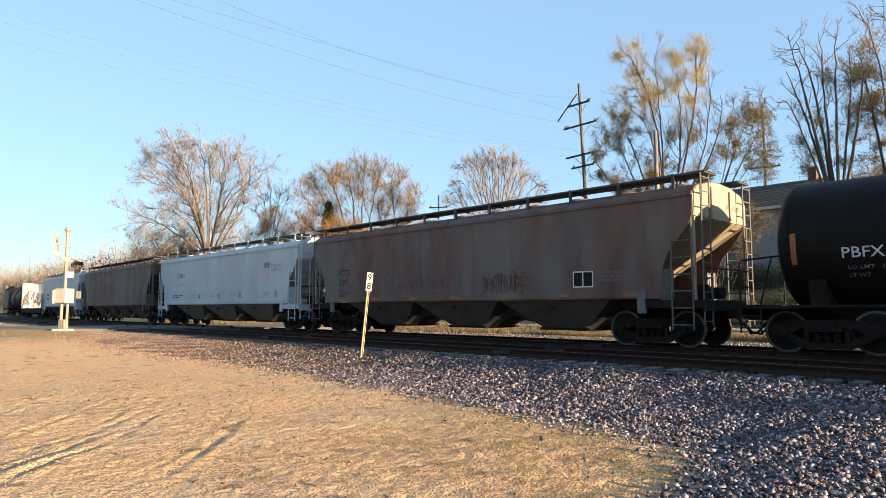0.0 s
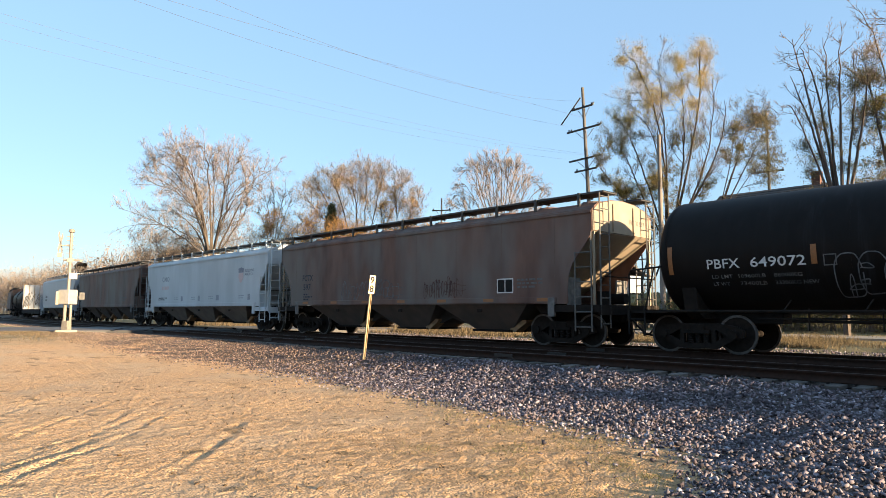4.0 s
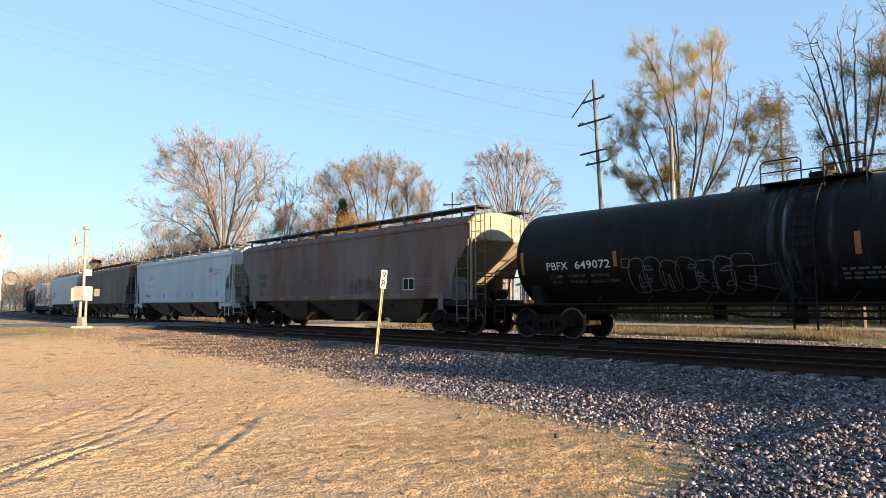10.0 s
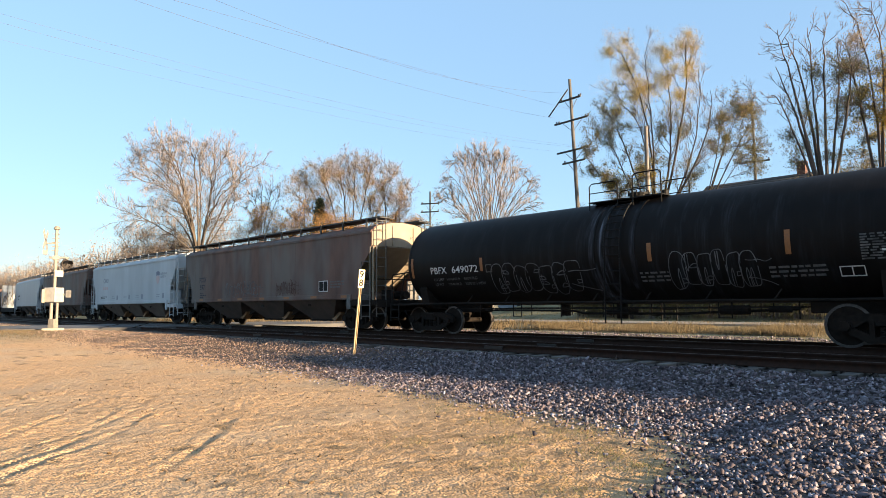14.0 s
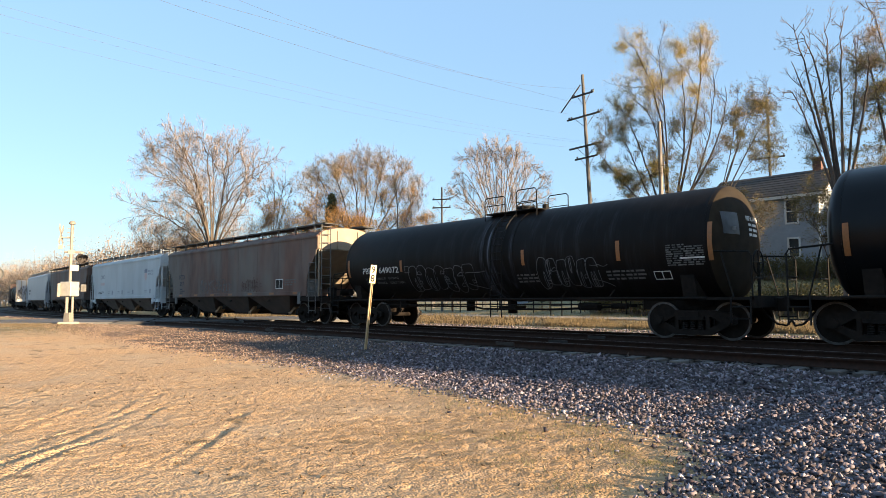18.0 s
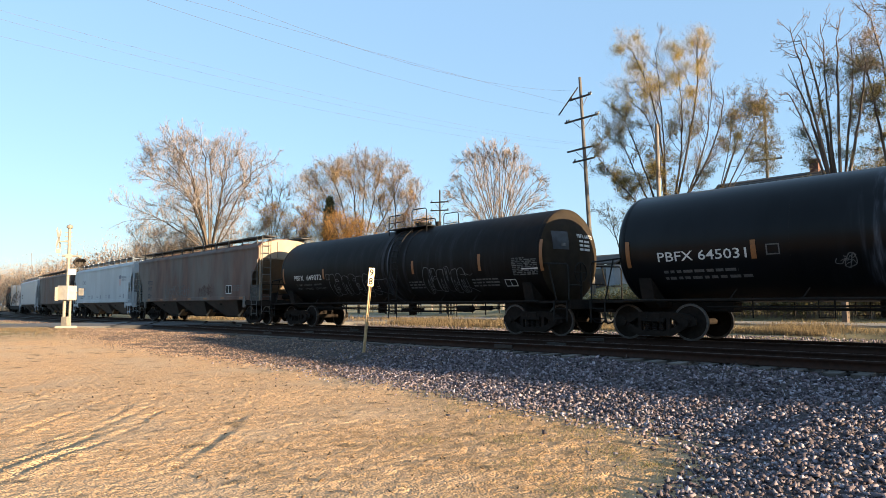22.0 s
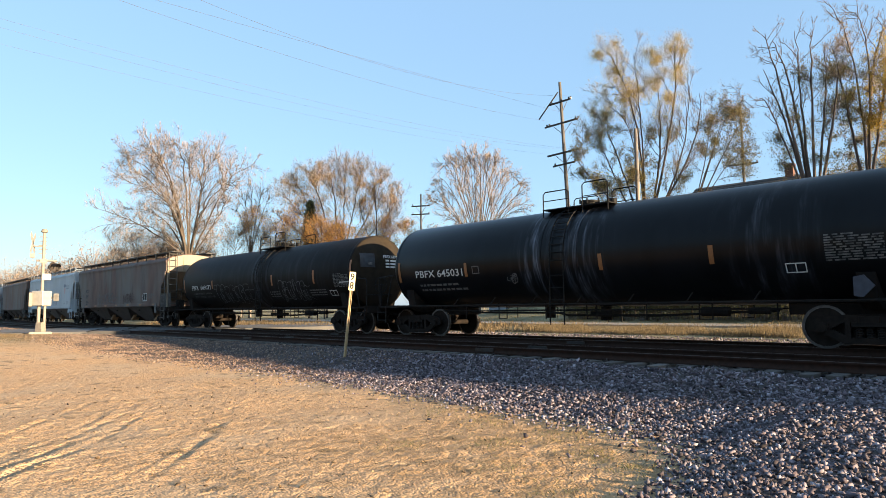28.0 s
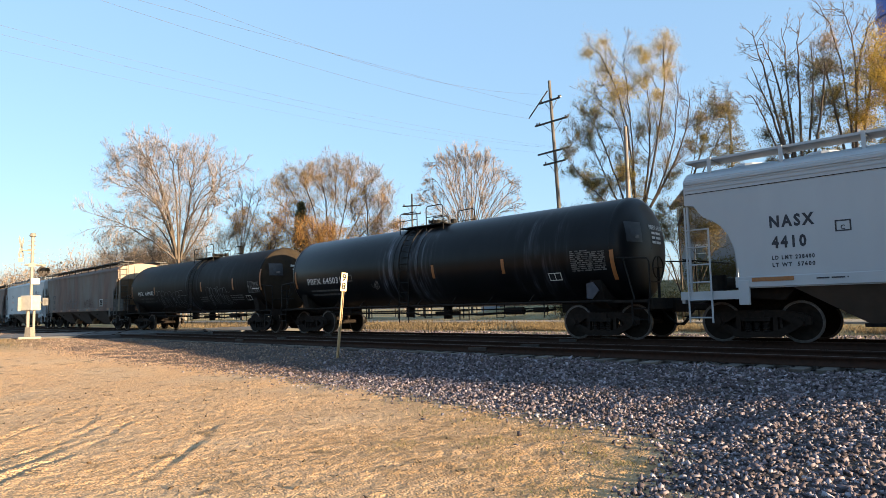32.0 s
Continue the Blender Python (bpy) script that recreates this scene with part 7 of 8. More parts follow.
    for x, y, seed, kind, blobs in ((-16.6, 37.5, 101, "olive", [(-2.2, 6.9, 0.9), (-0.8, 7.2, 0.9), (0.6, 7.4, 0.9), (2.0, 6.8, 0.9), (-1.6, 5.4, 1.0), (0.2, 5.6, 1.0), (1.6, 5.2, 1.0)]),
                                    (-9.6, 35.5, 102, "olive", [(-1.6, 6.6, 0.9), (-0.2, 7.4, 0.9), (1.2, 7.2, 0.9), (-0.8, 5.2, 1.0), (0.8, 5.0, 1.0)]),
                                    (-6.0, 35.5, 103, "yellow", [(-1.4, 6.4, 1.0), (0.2, 7.4, 1.0), (1.6, 6.6, 1.0), (-0.8, 4.8, 1.0), (0.9, 4.8, 1.0), (-1.2, 3.6, 0.9), (0.6, 3.4, 0.9)]),
                                    (-7.6, 37.5, 105, "olive", [(-1.0, 9.6, 0.9), (0.6, 10.0, 0.9), (1.6, 8.8, 0.9), (-0.4, 8.2, 1.0), (1.0, 7.2, 1.0), (-1.0, 6.6, 1.0), (0.4, 5.6, 1.0)]),
                                    (-2.4, 35.0, 104, "yellow", [(-1.8, 6.8, 1.0), (-0.2, 7.8, 1.0), (1.4, 7.0, 1.0), (-1.0, 5.0, 1.0), (0.8, 4.8, 1.0), (-0.6, 3.4, 0.9)])):
        tree("dense low brush with thin autumn leaves at the house", x, y, seed, [(0.4 * o, 0.7 * o, 4.6, o, h + 0.4 * r) for o, h, r in blobs if h > 4.5], 0.008, "bark_dark", "twig_dark", kids=(10, 6, 4), ratio=(0.4, 0.48, 0.5), fork=2.4, thick=0.018,
             clumps=((kind, 1200, 0.045, blobs), ("tan", 450, 0.04, blobs)), fill=5)
    for x, y, seed, tops in ((-79, 33.5, 111, (9.0, 9.8, 9.2, 9.9, 9.0)), (-87, 35.5, 112, (9.6, 10.4, 9.9, 10.6, 9.4)), (-97, 37.5, 113, (10.2, 11.4, 10.6, 11.2, 10.0)), (-109, 39, 114, (10.4, 11.6, 11.0, 11.8, 10.6))):
        blobs = [(-4.0 + 2.0 * k, h - 1.4, 1.5) for k, h in enumerate(tops)]
        tree("bare tan brush along the line beyond the crossing", x, y, seed, [(0.8 * o, 0.9 * o, 6.0, o, h + 1.2) for o, h, r in blobs], 0.013, "bark_lit", "twig_brown", kids=(16, 8, 6), ratio=(0.5, 0.46, 0.5), fork=3.0,
             clumps=(("haze", 420, 0.07, blobs + [(o + 1.0, h - 2.2, 1.5) for o, h, r in blobs]),), fill=3)
    tree("low bare brush beside a tall pole", -19.5, 33, 95,
         [(-0.8, -0.9, 5.4, -1.4, 7.4), (0.5, 0.4, 5.6, 0.1, 7.6), (0.5, 0.9, 5.4, 1.2, 7.4), (1.5, 1.9, 5.6, 2.4, 7.7)],
         0.008, "bark_dark", "twig_dark", kids=(12, 6, 4), ratio=(0.4, 0.48, 0.5), fork=3.5, clumps=(("olive", 500, 0.034, [(0, 6.0, 1.0), (1.2, 6.4, 0.9), (-1.2, 6.6, 0.9), (2.2, 7.0, 0.8)]),))
    # juniper
    rng = random.Random(4)
    x, y, h = -58.2, 38.5, 12.2
    j = tagged(empty("conifer", pose(x, y, float(ground_height(x, y)))), "narrow dark green juniper among autumn trees", "tree")
    w = Wood()
    w.seg = [(0, 0, -0.2, 0, 0, h, 0.16, 0.02)]
    tips = []
    for k in range(700):
        f = rng.random() ** 0.8
        r = 1.25 * (1 - f) ** 0.7 + 0.08
        a = rng.uniform(0, 6.283)
        p = Vector((r * math.cos(a), r * math.sin(a), 0.6 + f * (h - 0.7)))
        w.seg.append((0, 0, p.z - 0.35, *p, 0.02, 0.006))
        tips += [p, p * 0.8 + Vector((0, 0, p.z * 0.2))]
    link("trunk", w.mesh("trunk", 4), M["bark_dark"], j)
    link("needles", leaf_mesh("needles", tips, rng, 7, 0.12, 0.14), LEAF["juniper"], j)


make_trees()


def make_far_woods():
    """Far tree line beyond the head of the train and along the horizon."""
    rng = random.Random(17)
    bases = []
    shapes = [[(0, 7.6, 2.4), (-2.4, 6.4, 2.0), (2.3, 6.2, 2.1), (0.5, 4.6, 2.6)], [(0.6, 8.2, 1.8), (-1.4, 7.0, 1.9), (1.8, 5.8, 1.9), (-0.6, 4.2, 2.2)], [(-1.0, 7.4, 2.5), (1.8, 7.0, 2.2), (0, 4.4, 2.8), (-2.6, 4.8, 1.6)]]
    for s in range(3):
        heavy, fine, tips = ramify(random.Random(100 + s), shapes[s], 80, 0.022, sprigs=0, sprig_len=0.9, cap=0.16)
        w = Wood()
        w.seg = np.concatenate([np.array(heavy.seg), np.array(fine.seg)])
        lf = leaf_mesh("leaf", tips, random.Random(s), 7, 0.095, 0.5)
        def arrays(me):
            v = np.zeros(len(me.vertices) * 3, dtype=np.float32)
            me.vertices.foreach_get("co", v)
            f = np.zeros(len(me.polygons) * 4, dtype=np.int32)
            me.loops.foreach_get("vertex_index", f)
            return v.reshape(-1, 3), f.reshape(-1, 4)
        bases.append((arrays(w.mesh("wood", 2)), arrays(lf)))
    spots = [(rng.uniform(-150, -112), rng.uniform(33, 45), rng.uniform(12, 15)) for _ in range(26)]
    spots += [(rng.uniform(-225, -150), rng.uniform(33, 52), rng.uniform(13, 17)) for _ in range(28)]
    spots += [(rng.uniform(-330, -215), rng.uniform(8, 50), rng.uniform(12, 16)) for _ in range(40)]
    spots += [(rng.uniform(-112, -80), rng.uniform(40, 50), rng.uniform(8, 11)) for _ in range(12)]
    spots += [(rng.uniform(-80, -28), rng.uniform(62, 85), rng.uniform(6, 9)) for _ in range(16)]
    parts = [[], []]
    for x, y, h in spots:
        a, k = rng.uniform(0, 6.28), h / 11
        for store, (v, f) in zip(parts, rng.choice(bases)):
            c, s = math.cos(a), math.sin(a)
            q = np.stack([(v[:, 0] * c - v[:, 1] * s) * k + x, (v[:, 0] * s + v[:, 1] * c) * k + y, v[:, 2] * k + 0.2], -1)
            store.append((q, f))
    # the thick brush that fills the foot of the tree line
    puffs = []
    for k in range(420):
        f = rng.random()
        x, y = -105 - 235 * f, 37 + 9 * f + rng.uniform(-6, 6) - 30 * max(0.0, f - 0.6) * rng.random()
        h = (8.5 + 6.0 * f) * rng.uniform(0.55, 1.1)
        puffs += [Vector((x + rng.gauss(0, 2.2), y + rng.gauss(0, 2.0), 0.3 + h * rng.random() ** 0.75)) for _ in range(75)]
    brush = leaf_mesh("brush", puffs, rng, 1, 0.24, 0.6)
    v, f = np.zeros(len(brush.vertices) * 3, dtype=np.float32), np.zeros(len(brush.polygons) * 4, dtype=np.int32)
    brush.vertices.foreach_get("co", v), brush.loops.foreach_get("vertex_index", f)
    parts[1].append((v.reshape(-1, 3), f.reshape(-1, 4)))
    for name, store, mat, label in (("far_woods", parts[0], M["twig_tan"], "far line of bare sunlit trees"), ("far_foliage", parts[1], LEAF["haze"], "thin tan twigs and leaves of the far tree line")):
        off, V, F = 0, [], []
        for v, f in store:
            V.append(v), F.append(f + off)
            off += len(v)
        ob = link(name, mesh_from(name, np.concatenate(V), np.concatenate(F)), mat)
        tagged(ob, label, "woods", kind="stuff")


make_far_woods()


def make_sky_screen():
    """A plain dark ridge, added unseen behind the lot: closes the place, dims low sky."""
    g = np.random.default_rng(19)
    xs = np.arange(-190, 191, 2.5)
    top = 6.2 + 1.4 * np.sin(xs * 0.11) + 1.4 * np.sin(xs * 0.37 + 1) + g.normal(0, 0.9, len(xs))
    y = -48 + 0.0016 * xs ** 2 + 1.5 * np.sin(xs * 0.2)
    rows = [np.stack([xs, y + d, h], -1) for d, h in ((0, 0 * xs - 0.5), (-0.8, top * 0.6), (-3, top), (-6, top * 0.8), (-8, 0 * xs - 0.5))]
    n, k = len(xs), len(rows)
    idx = np.arange(n * k).reshape(k, n)
    quads = np.stack([idx[:-1, :-1], idx[:-1, 1:], idx[1:, 1:], idx[1:, :-1]], -1).reshape(-1, 4)
    ob = link("backdrop", mesh_from("backdrop", np.concatenate(rows), quads), M["sky_screen"])
    tagged(ob, "added dark brown ridge behind the lot, unseen, that dims the low sky", "backdrop", kind="structure")


make_sky_screen()


# ---- grass ----
def blades(name, x, y, tall, mat, label, seed, width=0.012, lean=0.35):
    g = np.random.default_rng(seed)
    n = len(x)
    z = ground_height(x, y)
    h = tall * g.uniform(0.5, 1.2, n)
    a, b = g.uniform(0, 6.283, n), g.uniform(0, 6.283, n)
    base = np.stack([x, y, z - 0.02], -1)
    side = np.stack([np.cos(a), np.sin(a), np.zeros(n)], -1) * width
    tip = base + np.stack([np.cos(b) * lean * h, np.sin(b) * lean * h, h], -1)
    V = np.stack([base - side, base + side, tip], 1).reshape(-1, 3)
    ob = link(name, mesh_from(name, V, np.arange(3 * n).reshape(-1, 3)), mat)
    return tagged(ob, label, "grass", kind="stuff")


def make_grass():
    g = np.random.default_rng(8)
    n = 52000
    x = g.uniform(-36, 3, n)
    y = 23.8 + g.gamma(1.6, 1.0, n)
    clump = np.sin(x * 1.3) + np.sin(x * 0.47 + 2) + np.sin(y * 2 + x) > -1.2 + g.normal(0, 0.6, n)
    x, y = x[clump], y[clump]
    blades("dry_grass", x, y, 0.22 + 0.10 * np.sin(x * 0.9) * np.sin(x * 0.31 + 1), LEAF["straw"], "tall dry golden grass beside the far track", 1, 0.011, 0.5)
    x, y = g.uniform(-60, -20, 6000), g.uniform(22, 27, 6000)
    blades("dry_grass", x, y, 0.35, LEAF["dry"], "tall dry golden grass beside the far track", 2, 0.02)
    x, y = g.uniform(-30, 6, 16000), g.uniform(32, 44, 16000)
    blades("lawn_grass", x, y, 0.12, LEAF["green"], "short sunlit lawn before the house", 3, 0.02)
    x, y = g.normal(-35, 3.5, 5000), g.normal(6.8, 0.9, 5000)
    blades("verge_grass", x, y, 0.09, LEAF["dry"], "short golden grass at the road crossing", 4, 0.012)
    # sparse weeds on the lot and in the ballast edge
    xs, ys = [], []
    for cx, cy, n, s in ((-4.0, 6.3, 420, 0.2), (-5.2, 6.0, 320, 0.22), (-4.9, 7.0, 420, 0.3), (-6.2, 7.0, 300, 0.25), (-3.4, 6.0, 380, 0.2), (-7.4, 7.2, 240, 0.25), (-8.6, 7.9, 260, 0.35), (-3.5, 4.9, 220, 0.2), (-4.4, 5.2, 160, 0.2), (-5.9, 5.2, 120, 0.16), (-3.0, 4.3, 120, 0.2)):
        xs.append(g.normal(cx, s, n)), ys.append(g.normal(cy, s, n))
    blades("lot_weeds", np.concatenate(xs), np.concatenate(ys), 0.06, LEAF["green"], "low sparse weeds in the gravel", 5, 0.005, 0.8)


make_grass()


# ---- roads ----
def strip(name, pts, width, z, mat, label, category="road"):
    """A road slab along a line of (x, y), following the ground."""
    bm = B()
    rows = []
    for i, (x, y) in enumerate(pts):
        a, b = pts[max(i - 1, 0)], pts[min(i + 1, len(pts) - 1)]
        d = Vector((b[0] - a[0], b[1] - a[1], 0)).normalized()
        n = Vector((-d.y, d.x, 0)) * width / 2
        zz = z if not callable(z) else z(x, y)
        rows.append([bm.verts.new((x + n.x, y + n.y, zz)), bm.verts.new((x - n.x, y - n.y, zz)), bm.verts.new((x - n.x, y - n.y, zz - 0.25)), bm.verts.new((x + n.x, y + n.y, zz - 0.25))])
    for a, b in zip(rows, rows[1:]):
        for k in range(4):
            bm.faces.new((a[k], a[(k + 1) % 4], b[(k + 1) % 4], b[k]))
    return tagged(part(name, bm, M[mat]), label, category, kind="structure")


strip("road", [(-47.98, -6), (-45.27, 0), (-42.56, 6), (-39.66, 12.42)], 8.6, lambda x, y: 0.595 + 0.028 * smoothstep(y, 4, 12), "asphalt", "worn grey asphalt road up to the crossing")
strip("crossing_bed", [(-39.72, 12.3), (-37.09, 18.1)], 8.7, RAIL_Z - 0.06, "crossing_asphalt", "dark asphalt fill along the rails at the crossing")
strip("crossing_panel", [(-39.58, 12.58), (-39.02, 13.82)], 8.6, RAIL_Z - 0.01, "crossing_asphalt", "dark crossing panel between the near rails")
strip("crossing_panel", [(-38.95, 13.98), (-37.85, 16.42)], 8.6, RAIL_Z - 0.012, "crossing_asphalt", "dark crossing panel between the tracks")
strip("crossing_panel", [(-37.78, 16.58), (-37.22, 17.82)], 8.6, RAIL_Z - 0.01, "crossing_asphalt", "dark crossing panel between the far rails")
strip("road", [(-37.15, 17.98), (-34.65, 23.5), (-32.4, 28.5)], 8.6, lambda x, y: RAIL_Z - 0.01 + 0.05 * smoothstep(y, 18, 28), "asphalt", "worn grey asphalt road beyond the crossing")
strip("road", [(-120, 33.5), (-60, 30.6), (-30, 29.4), (0, 29.2), (40, 29.2)], 3.4, lambda x, y: float(ground_height(x, y)) + 0.07, "street", "pale street that runs along behind the tracks")


# ---- poles and wires ----
def utility_pole(label, x, y, top, arms, lean=0.0, radius=0.15, base=None, wood="pole_wood"):
    z = float(ground_height(x, y)) if base is None else base
    p = tagged(empty("utility_pole", pose(x, y, z, 0, lean, 0)), label, "pole")
    bm = rod(B(), (0, 0, -0.3), (0, 0, top - z), radius, radius * 0.6, 10)
    part("pole", bm, M[wood], p)
    for h, half, turn, pins in arms:
        c, s = math.cos(radians(turn)), math.sin(radians(turn))
        hh = h - z
        bm = B()
        box(bm, -half, half, -0.045, 0.045, -0.055, 0.055)
        bm.transform(pose(0, 0, hh, 0, 0, turn) @ pose(0, -0.15, 0))
        arm = part("crossarm", bm, M["arm_wood"], p)
        for u in pins:
            bm = B()
            lathe(bm, [(0.02, 0.05), (0.055, 0.08), (0.06, 0.12), (0.04, 0.14), (0.06, 0.17), (0.055, 0.21), (0.03, 0.24)], 8, "z")
            bm.transform(pose(u * half * c, u * half * s, hh))
            part("insulator", bm, M["insulator"], arm)
        bm = B()
        for q in (-0.55, 0.55):
            rod(bm, (q * half * c, q * half * s, hh - 0.05), (0, 0, hh - 0.75), 0.02)
        part("arm_brace", bm, M[wood], arm)
    return p


PX, PY = -24.82, 37.05
POLE_ARMS = [(15.6, 0.84, 2, (-0.9, 0.75, 0.92)), (14.1, 1.32, 2, (-0.95, -0.8, 0.8, 0.95)), (12.03, 1.26, 2, ()), (11.23, 0.87, 2, (-0.9, 0.9))]
utility_pole("tall weathered utility pole with three dark crossarms", PX, PY, 17.05, POLE_ARMS, lean=-2.6, radius=0.165)
tagged(part("pole_strut", rod(B(), (-25.55, 36.85, 16.3), (-27.12, 36.75, 14.68), 0.045), M["arm_wood"]), "thick dark guy strut at the head of the pole", "strut")
utility_pole("utility pole at the edge of the lot", -21.3, -3.8, 14.2, [(13.8, 0.9, 18, (-0.9, 0.9)), (11.3, 0.9, 18, (-0.9, 0.9)), (9.8, 0.9, 18, (-0.9, 0.9))])
utility_pole("plain pale utility pole among the trees", -18.1, 33.6, 11.6, (), radius=0.17, wood="pale_pole")
utility_pole("thin utility pole behind the house", -18.3, 50.0, 16.6, [(12.0, 1.05, 10, (-0.9, 0.9))], radius=0.13)
utility_pole("far utility pole with short crossarms", -46.0, 43.0, 12.6, [(11.4, 0.9, 30, (-0.9, 0.9)), (10.6, 0.9, 30, (-0.9, 0.9))], radius=0.13)


def wire(p, q, sag, r=0.006):
    p, q = Vector(p), Vector(q)
    n = 24
    pts = [p.lerp(q, k / n) - Vector((0, 0, sag * 4 * (k / n) * (1 - k / n))) for k in range(n + 1)]
    bm = pipe(B(), pts, r, 4)
    return tagged(part("wire", bm, M["wire"]), "thin dark overhead wire strung from a pole", "wire", group="overhead wires")


for start, end, sag in (((-24.53, 36.45, 15.72), (-20.7, -3.5, 13.94), 2.16), ((-25.35, 36.75, 14.85), (-20.7, -3.5, 11.15), 0.12), ((-26.25, 36.30, 14.32), (-20.5, -3.5, 11.71), 0.87)):
    wire(start, end, sag, 0.0052)
for start, end, sag in (((-24.30, 37.05, 12.08), (-21.9, -3.5, 10.39), 0.81), ((-25.20, 36.80, 12.22), (-22.0, -3.5, 10.20), 0.88), ((-26.40, 36.30, 12.05), (-22.1, -3.5, 9.59), 0.66)):
    wire(start, end, sag, 0.0032)


# ---- milepost ----
def milepost():
    p = tagged(empty("milepost", pose(-15.17, 11.2, 0.15, 3.2, 4.2, 78)), "leaning thin steel milepost with a cream 9 over 8 sign", "sign")
    bm = B()
    for x in (-0.035, 0.025):
        box(bm, x, x + 0.012, -0.02, 0.025, -0.2, 2.5)
    box(bm, -0.023, 0.025, 0.015, 0.025, -0.2, 2.5)
    part("post", bm, M["post_steel"], p)
    bm = box(B(), -0.09, 0.09, -0.03, -0.022, 1.98, 2.5, 0.0)
    plate = part("sign_plate", bm, M["sign_yellow"], p)
    for ch, z in (("9", 2.275), ("8", 2.03)):
        me = text_mesh(ch, 0.27)
        words_ob = link("digit", me, M["black_metal"], plate)
        words_ob.location = (-0.07, -0.034, z)
    return p


milepost()


# ---- crossing signals ----
def crossing_signal():
    x, y, z = -35.5, 8.6, 0.62
    s = tagged(empty("crossing_signal", pose(x, y, z, 0, 0, 76)), "silver railway crossing mast with lamps and white gate machine", "crossing signal")
    bm = B()
    box(bm, -0.46, 0.46, -0.46, 0.46, -0.3, 0.06, 0.03)
    part("foundation", bm, M["concrete"], s)
    bm = B()
    prism(bm, [(-0.17, 0.06), (0.17, 0.06), (0.14, 0.5), (-0.14, 0.5)], "y", -0.14, 0.14)
    bm.transform(pose(0, 0, 0, 0, 0, -43))
    part("pole_base", bm, M["silver"], s)
    bm = B()
    rod(bm, (-0.1, 0, 0.5), (-0.1, 0, 1.35), 0.075, n=12)
    rod(bm, (0.14, 0, 0.5), (0.14, 0, 1.35), 0.06, n=12)
    rod(bm, (0, 0, 1.3), (0, 0, 4.75), 0.07, n=12)
    part("mast", bm, M["silver"], s)
    bm = box(B(), -0.33, 0.31, -0.28, 0.28, 1.28, 1.98, 0.03)
    bm.transform(pose(0, 0, 0, 0, 0, -43))
    mech = part("gate_machine", bm, M["white_metal"], s, "white gate machine housing")
    bm = box(B(), -0.52, -0.38, -0.22, 0.22, 1.25, 1.9, 0.02)
    part("gate_arm_hinge", bm, M["silver"], mech)
    bm = box(B(), 0.46, 0.7, -0.14, 0.14, 1.5, 1.86, 0.02)
    box(bm, 0.34, 0.5, -0.05, 0.05, 1.6, 1.7)
    part("counterweight", bm, M["pad_grey"], mech)
    bm = box(B(), -0.02, 0.34, -0.1, -0.085, 2.5, 2.8)
    part("track_count_sign", bm, M["white_metal"], s)
    bm = B()
    rod(bm, (-0.3, 0, 3.42), (0.55, 0, 3.42), 0.045, n=8)
    rod(bm, (0.45, -0.2, 3.38), (0.45, 0.55, 3.38), 0.045, n=8)
    box(bm, -0.14, 0.14, -0.1, 0.1, 3.32, 3.5)
    part("lamp_bar", bm, M["silver"], s)
    for cx, cy, turn in ((0.42, -0.15, 45), (0.5, 0.5, 225)):
        bm = lathe(B(), [(0.22, 0.0), (0.23, 0.03), (0.12, 0.06), (0.12, 0.2), (0.05, 0.22)], 24)
        bm.transform(pose(cx, cy, 3.12, 0, 0, turn))
        lamp = part("lamp", bm, M["lamp_grey"], s, "dark round warning lamp")
        bm = B()
        n = 10
        for k in range(n):
            a, b = math.pi * k / n, math.pi * (k + 1) / n
            f = [bm.verts.new(p) for p in ((0.15 * math.cos(a), 0, 0.15 * math.sin(a)), (0.15 * math.cos(b), 0, 0.15 * math.sin(b)), (0.15 * math.cos(b), -0.3, 0.15 * math.sin(b)), (0.15 * math.cos(a), -0.3, 0.15 * math.sin(a)))]
            bm.faces.new(f)
        bm.transform(pose(cx, cy, 3.12, 0, 0, turn))
        part("hood", bm, M["black_metal"], lamp)
    # crossbuck on a bracket, nearly edge-on from the lot
    buck = part("crossbuck_bracket", rod(B(), (0, 0, 4.1), (-0.45, 0.0, 4.1), 0.03), M["silver"], s)
    for a in (45, -45):
        bm = box(B(), -0.6, 0.6, -0.012, 0.012, -0.115, 0.115)
        bm.transform(pose(-0.45, 0.0, 4.25, 0, 0, 79) @ pose(0, 0, 0, 0, a, 0))
        part("blade", bm, M["white_metal"], buck, "white crossbuck blade")
    bm = box(B(), -0.55, -0.35, -0.1, 0.1, 3.55, 3.75)
    part("junction_box", bm, M["silver"], s)
    for k in range(5):
        bm = rod(B(), (-0.2, 0, 3.75 + 0.2 * k), (0.13, 0, 3.75 + 0.2 * k), 0.02)
        part("rung", bm, M["silver"], s)
    bm = lathe(B(), [(0.02, 4.72), (0.07, 4.74), (0.14, 4.78), (0.15, 4.83), (0.1, 4.92), (0.02, 4.95)], 16, "z")
    part("bell", bm, M["silver"], s)


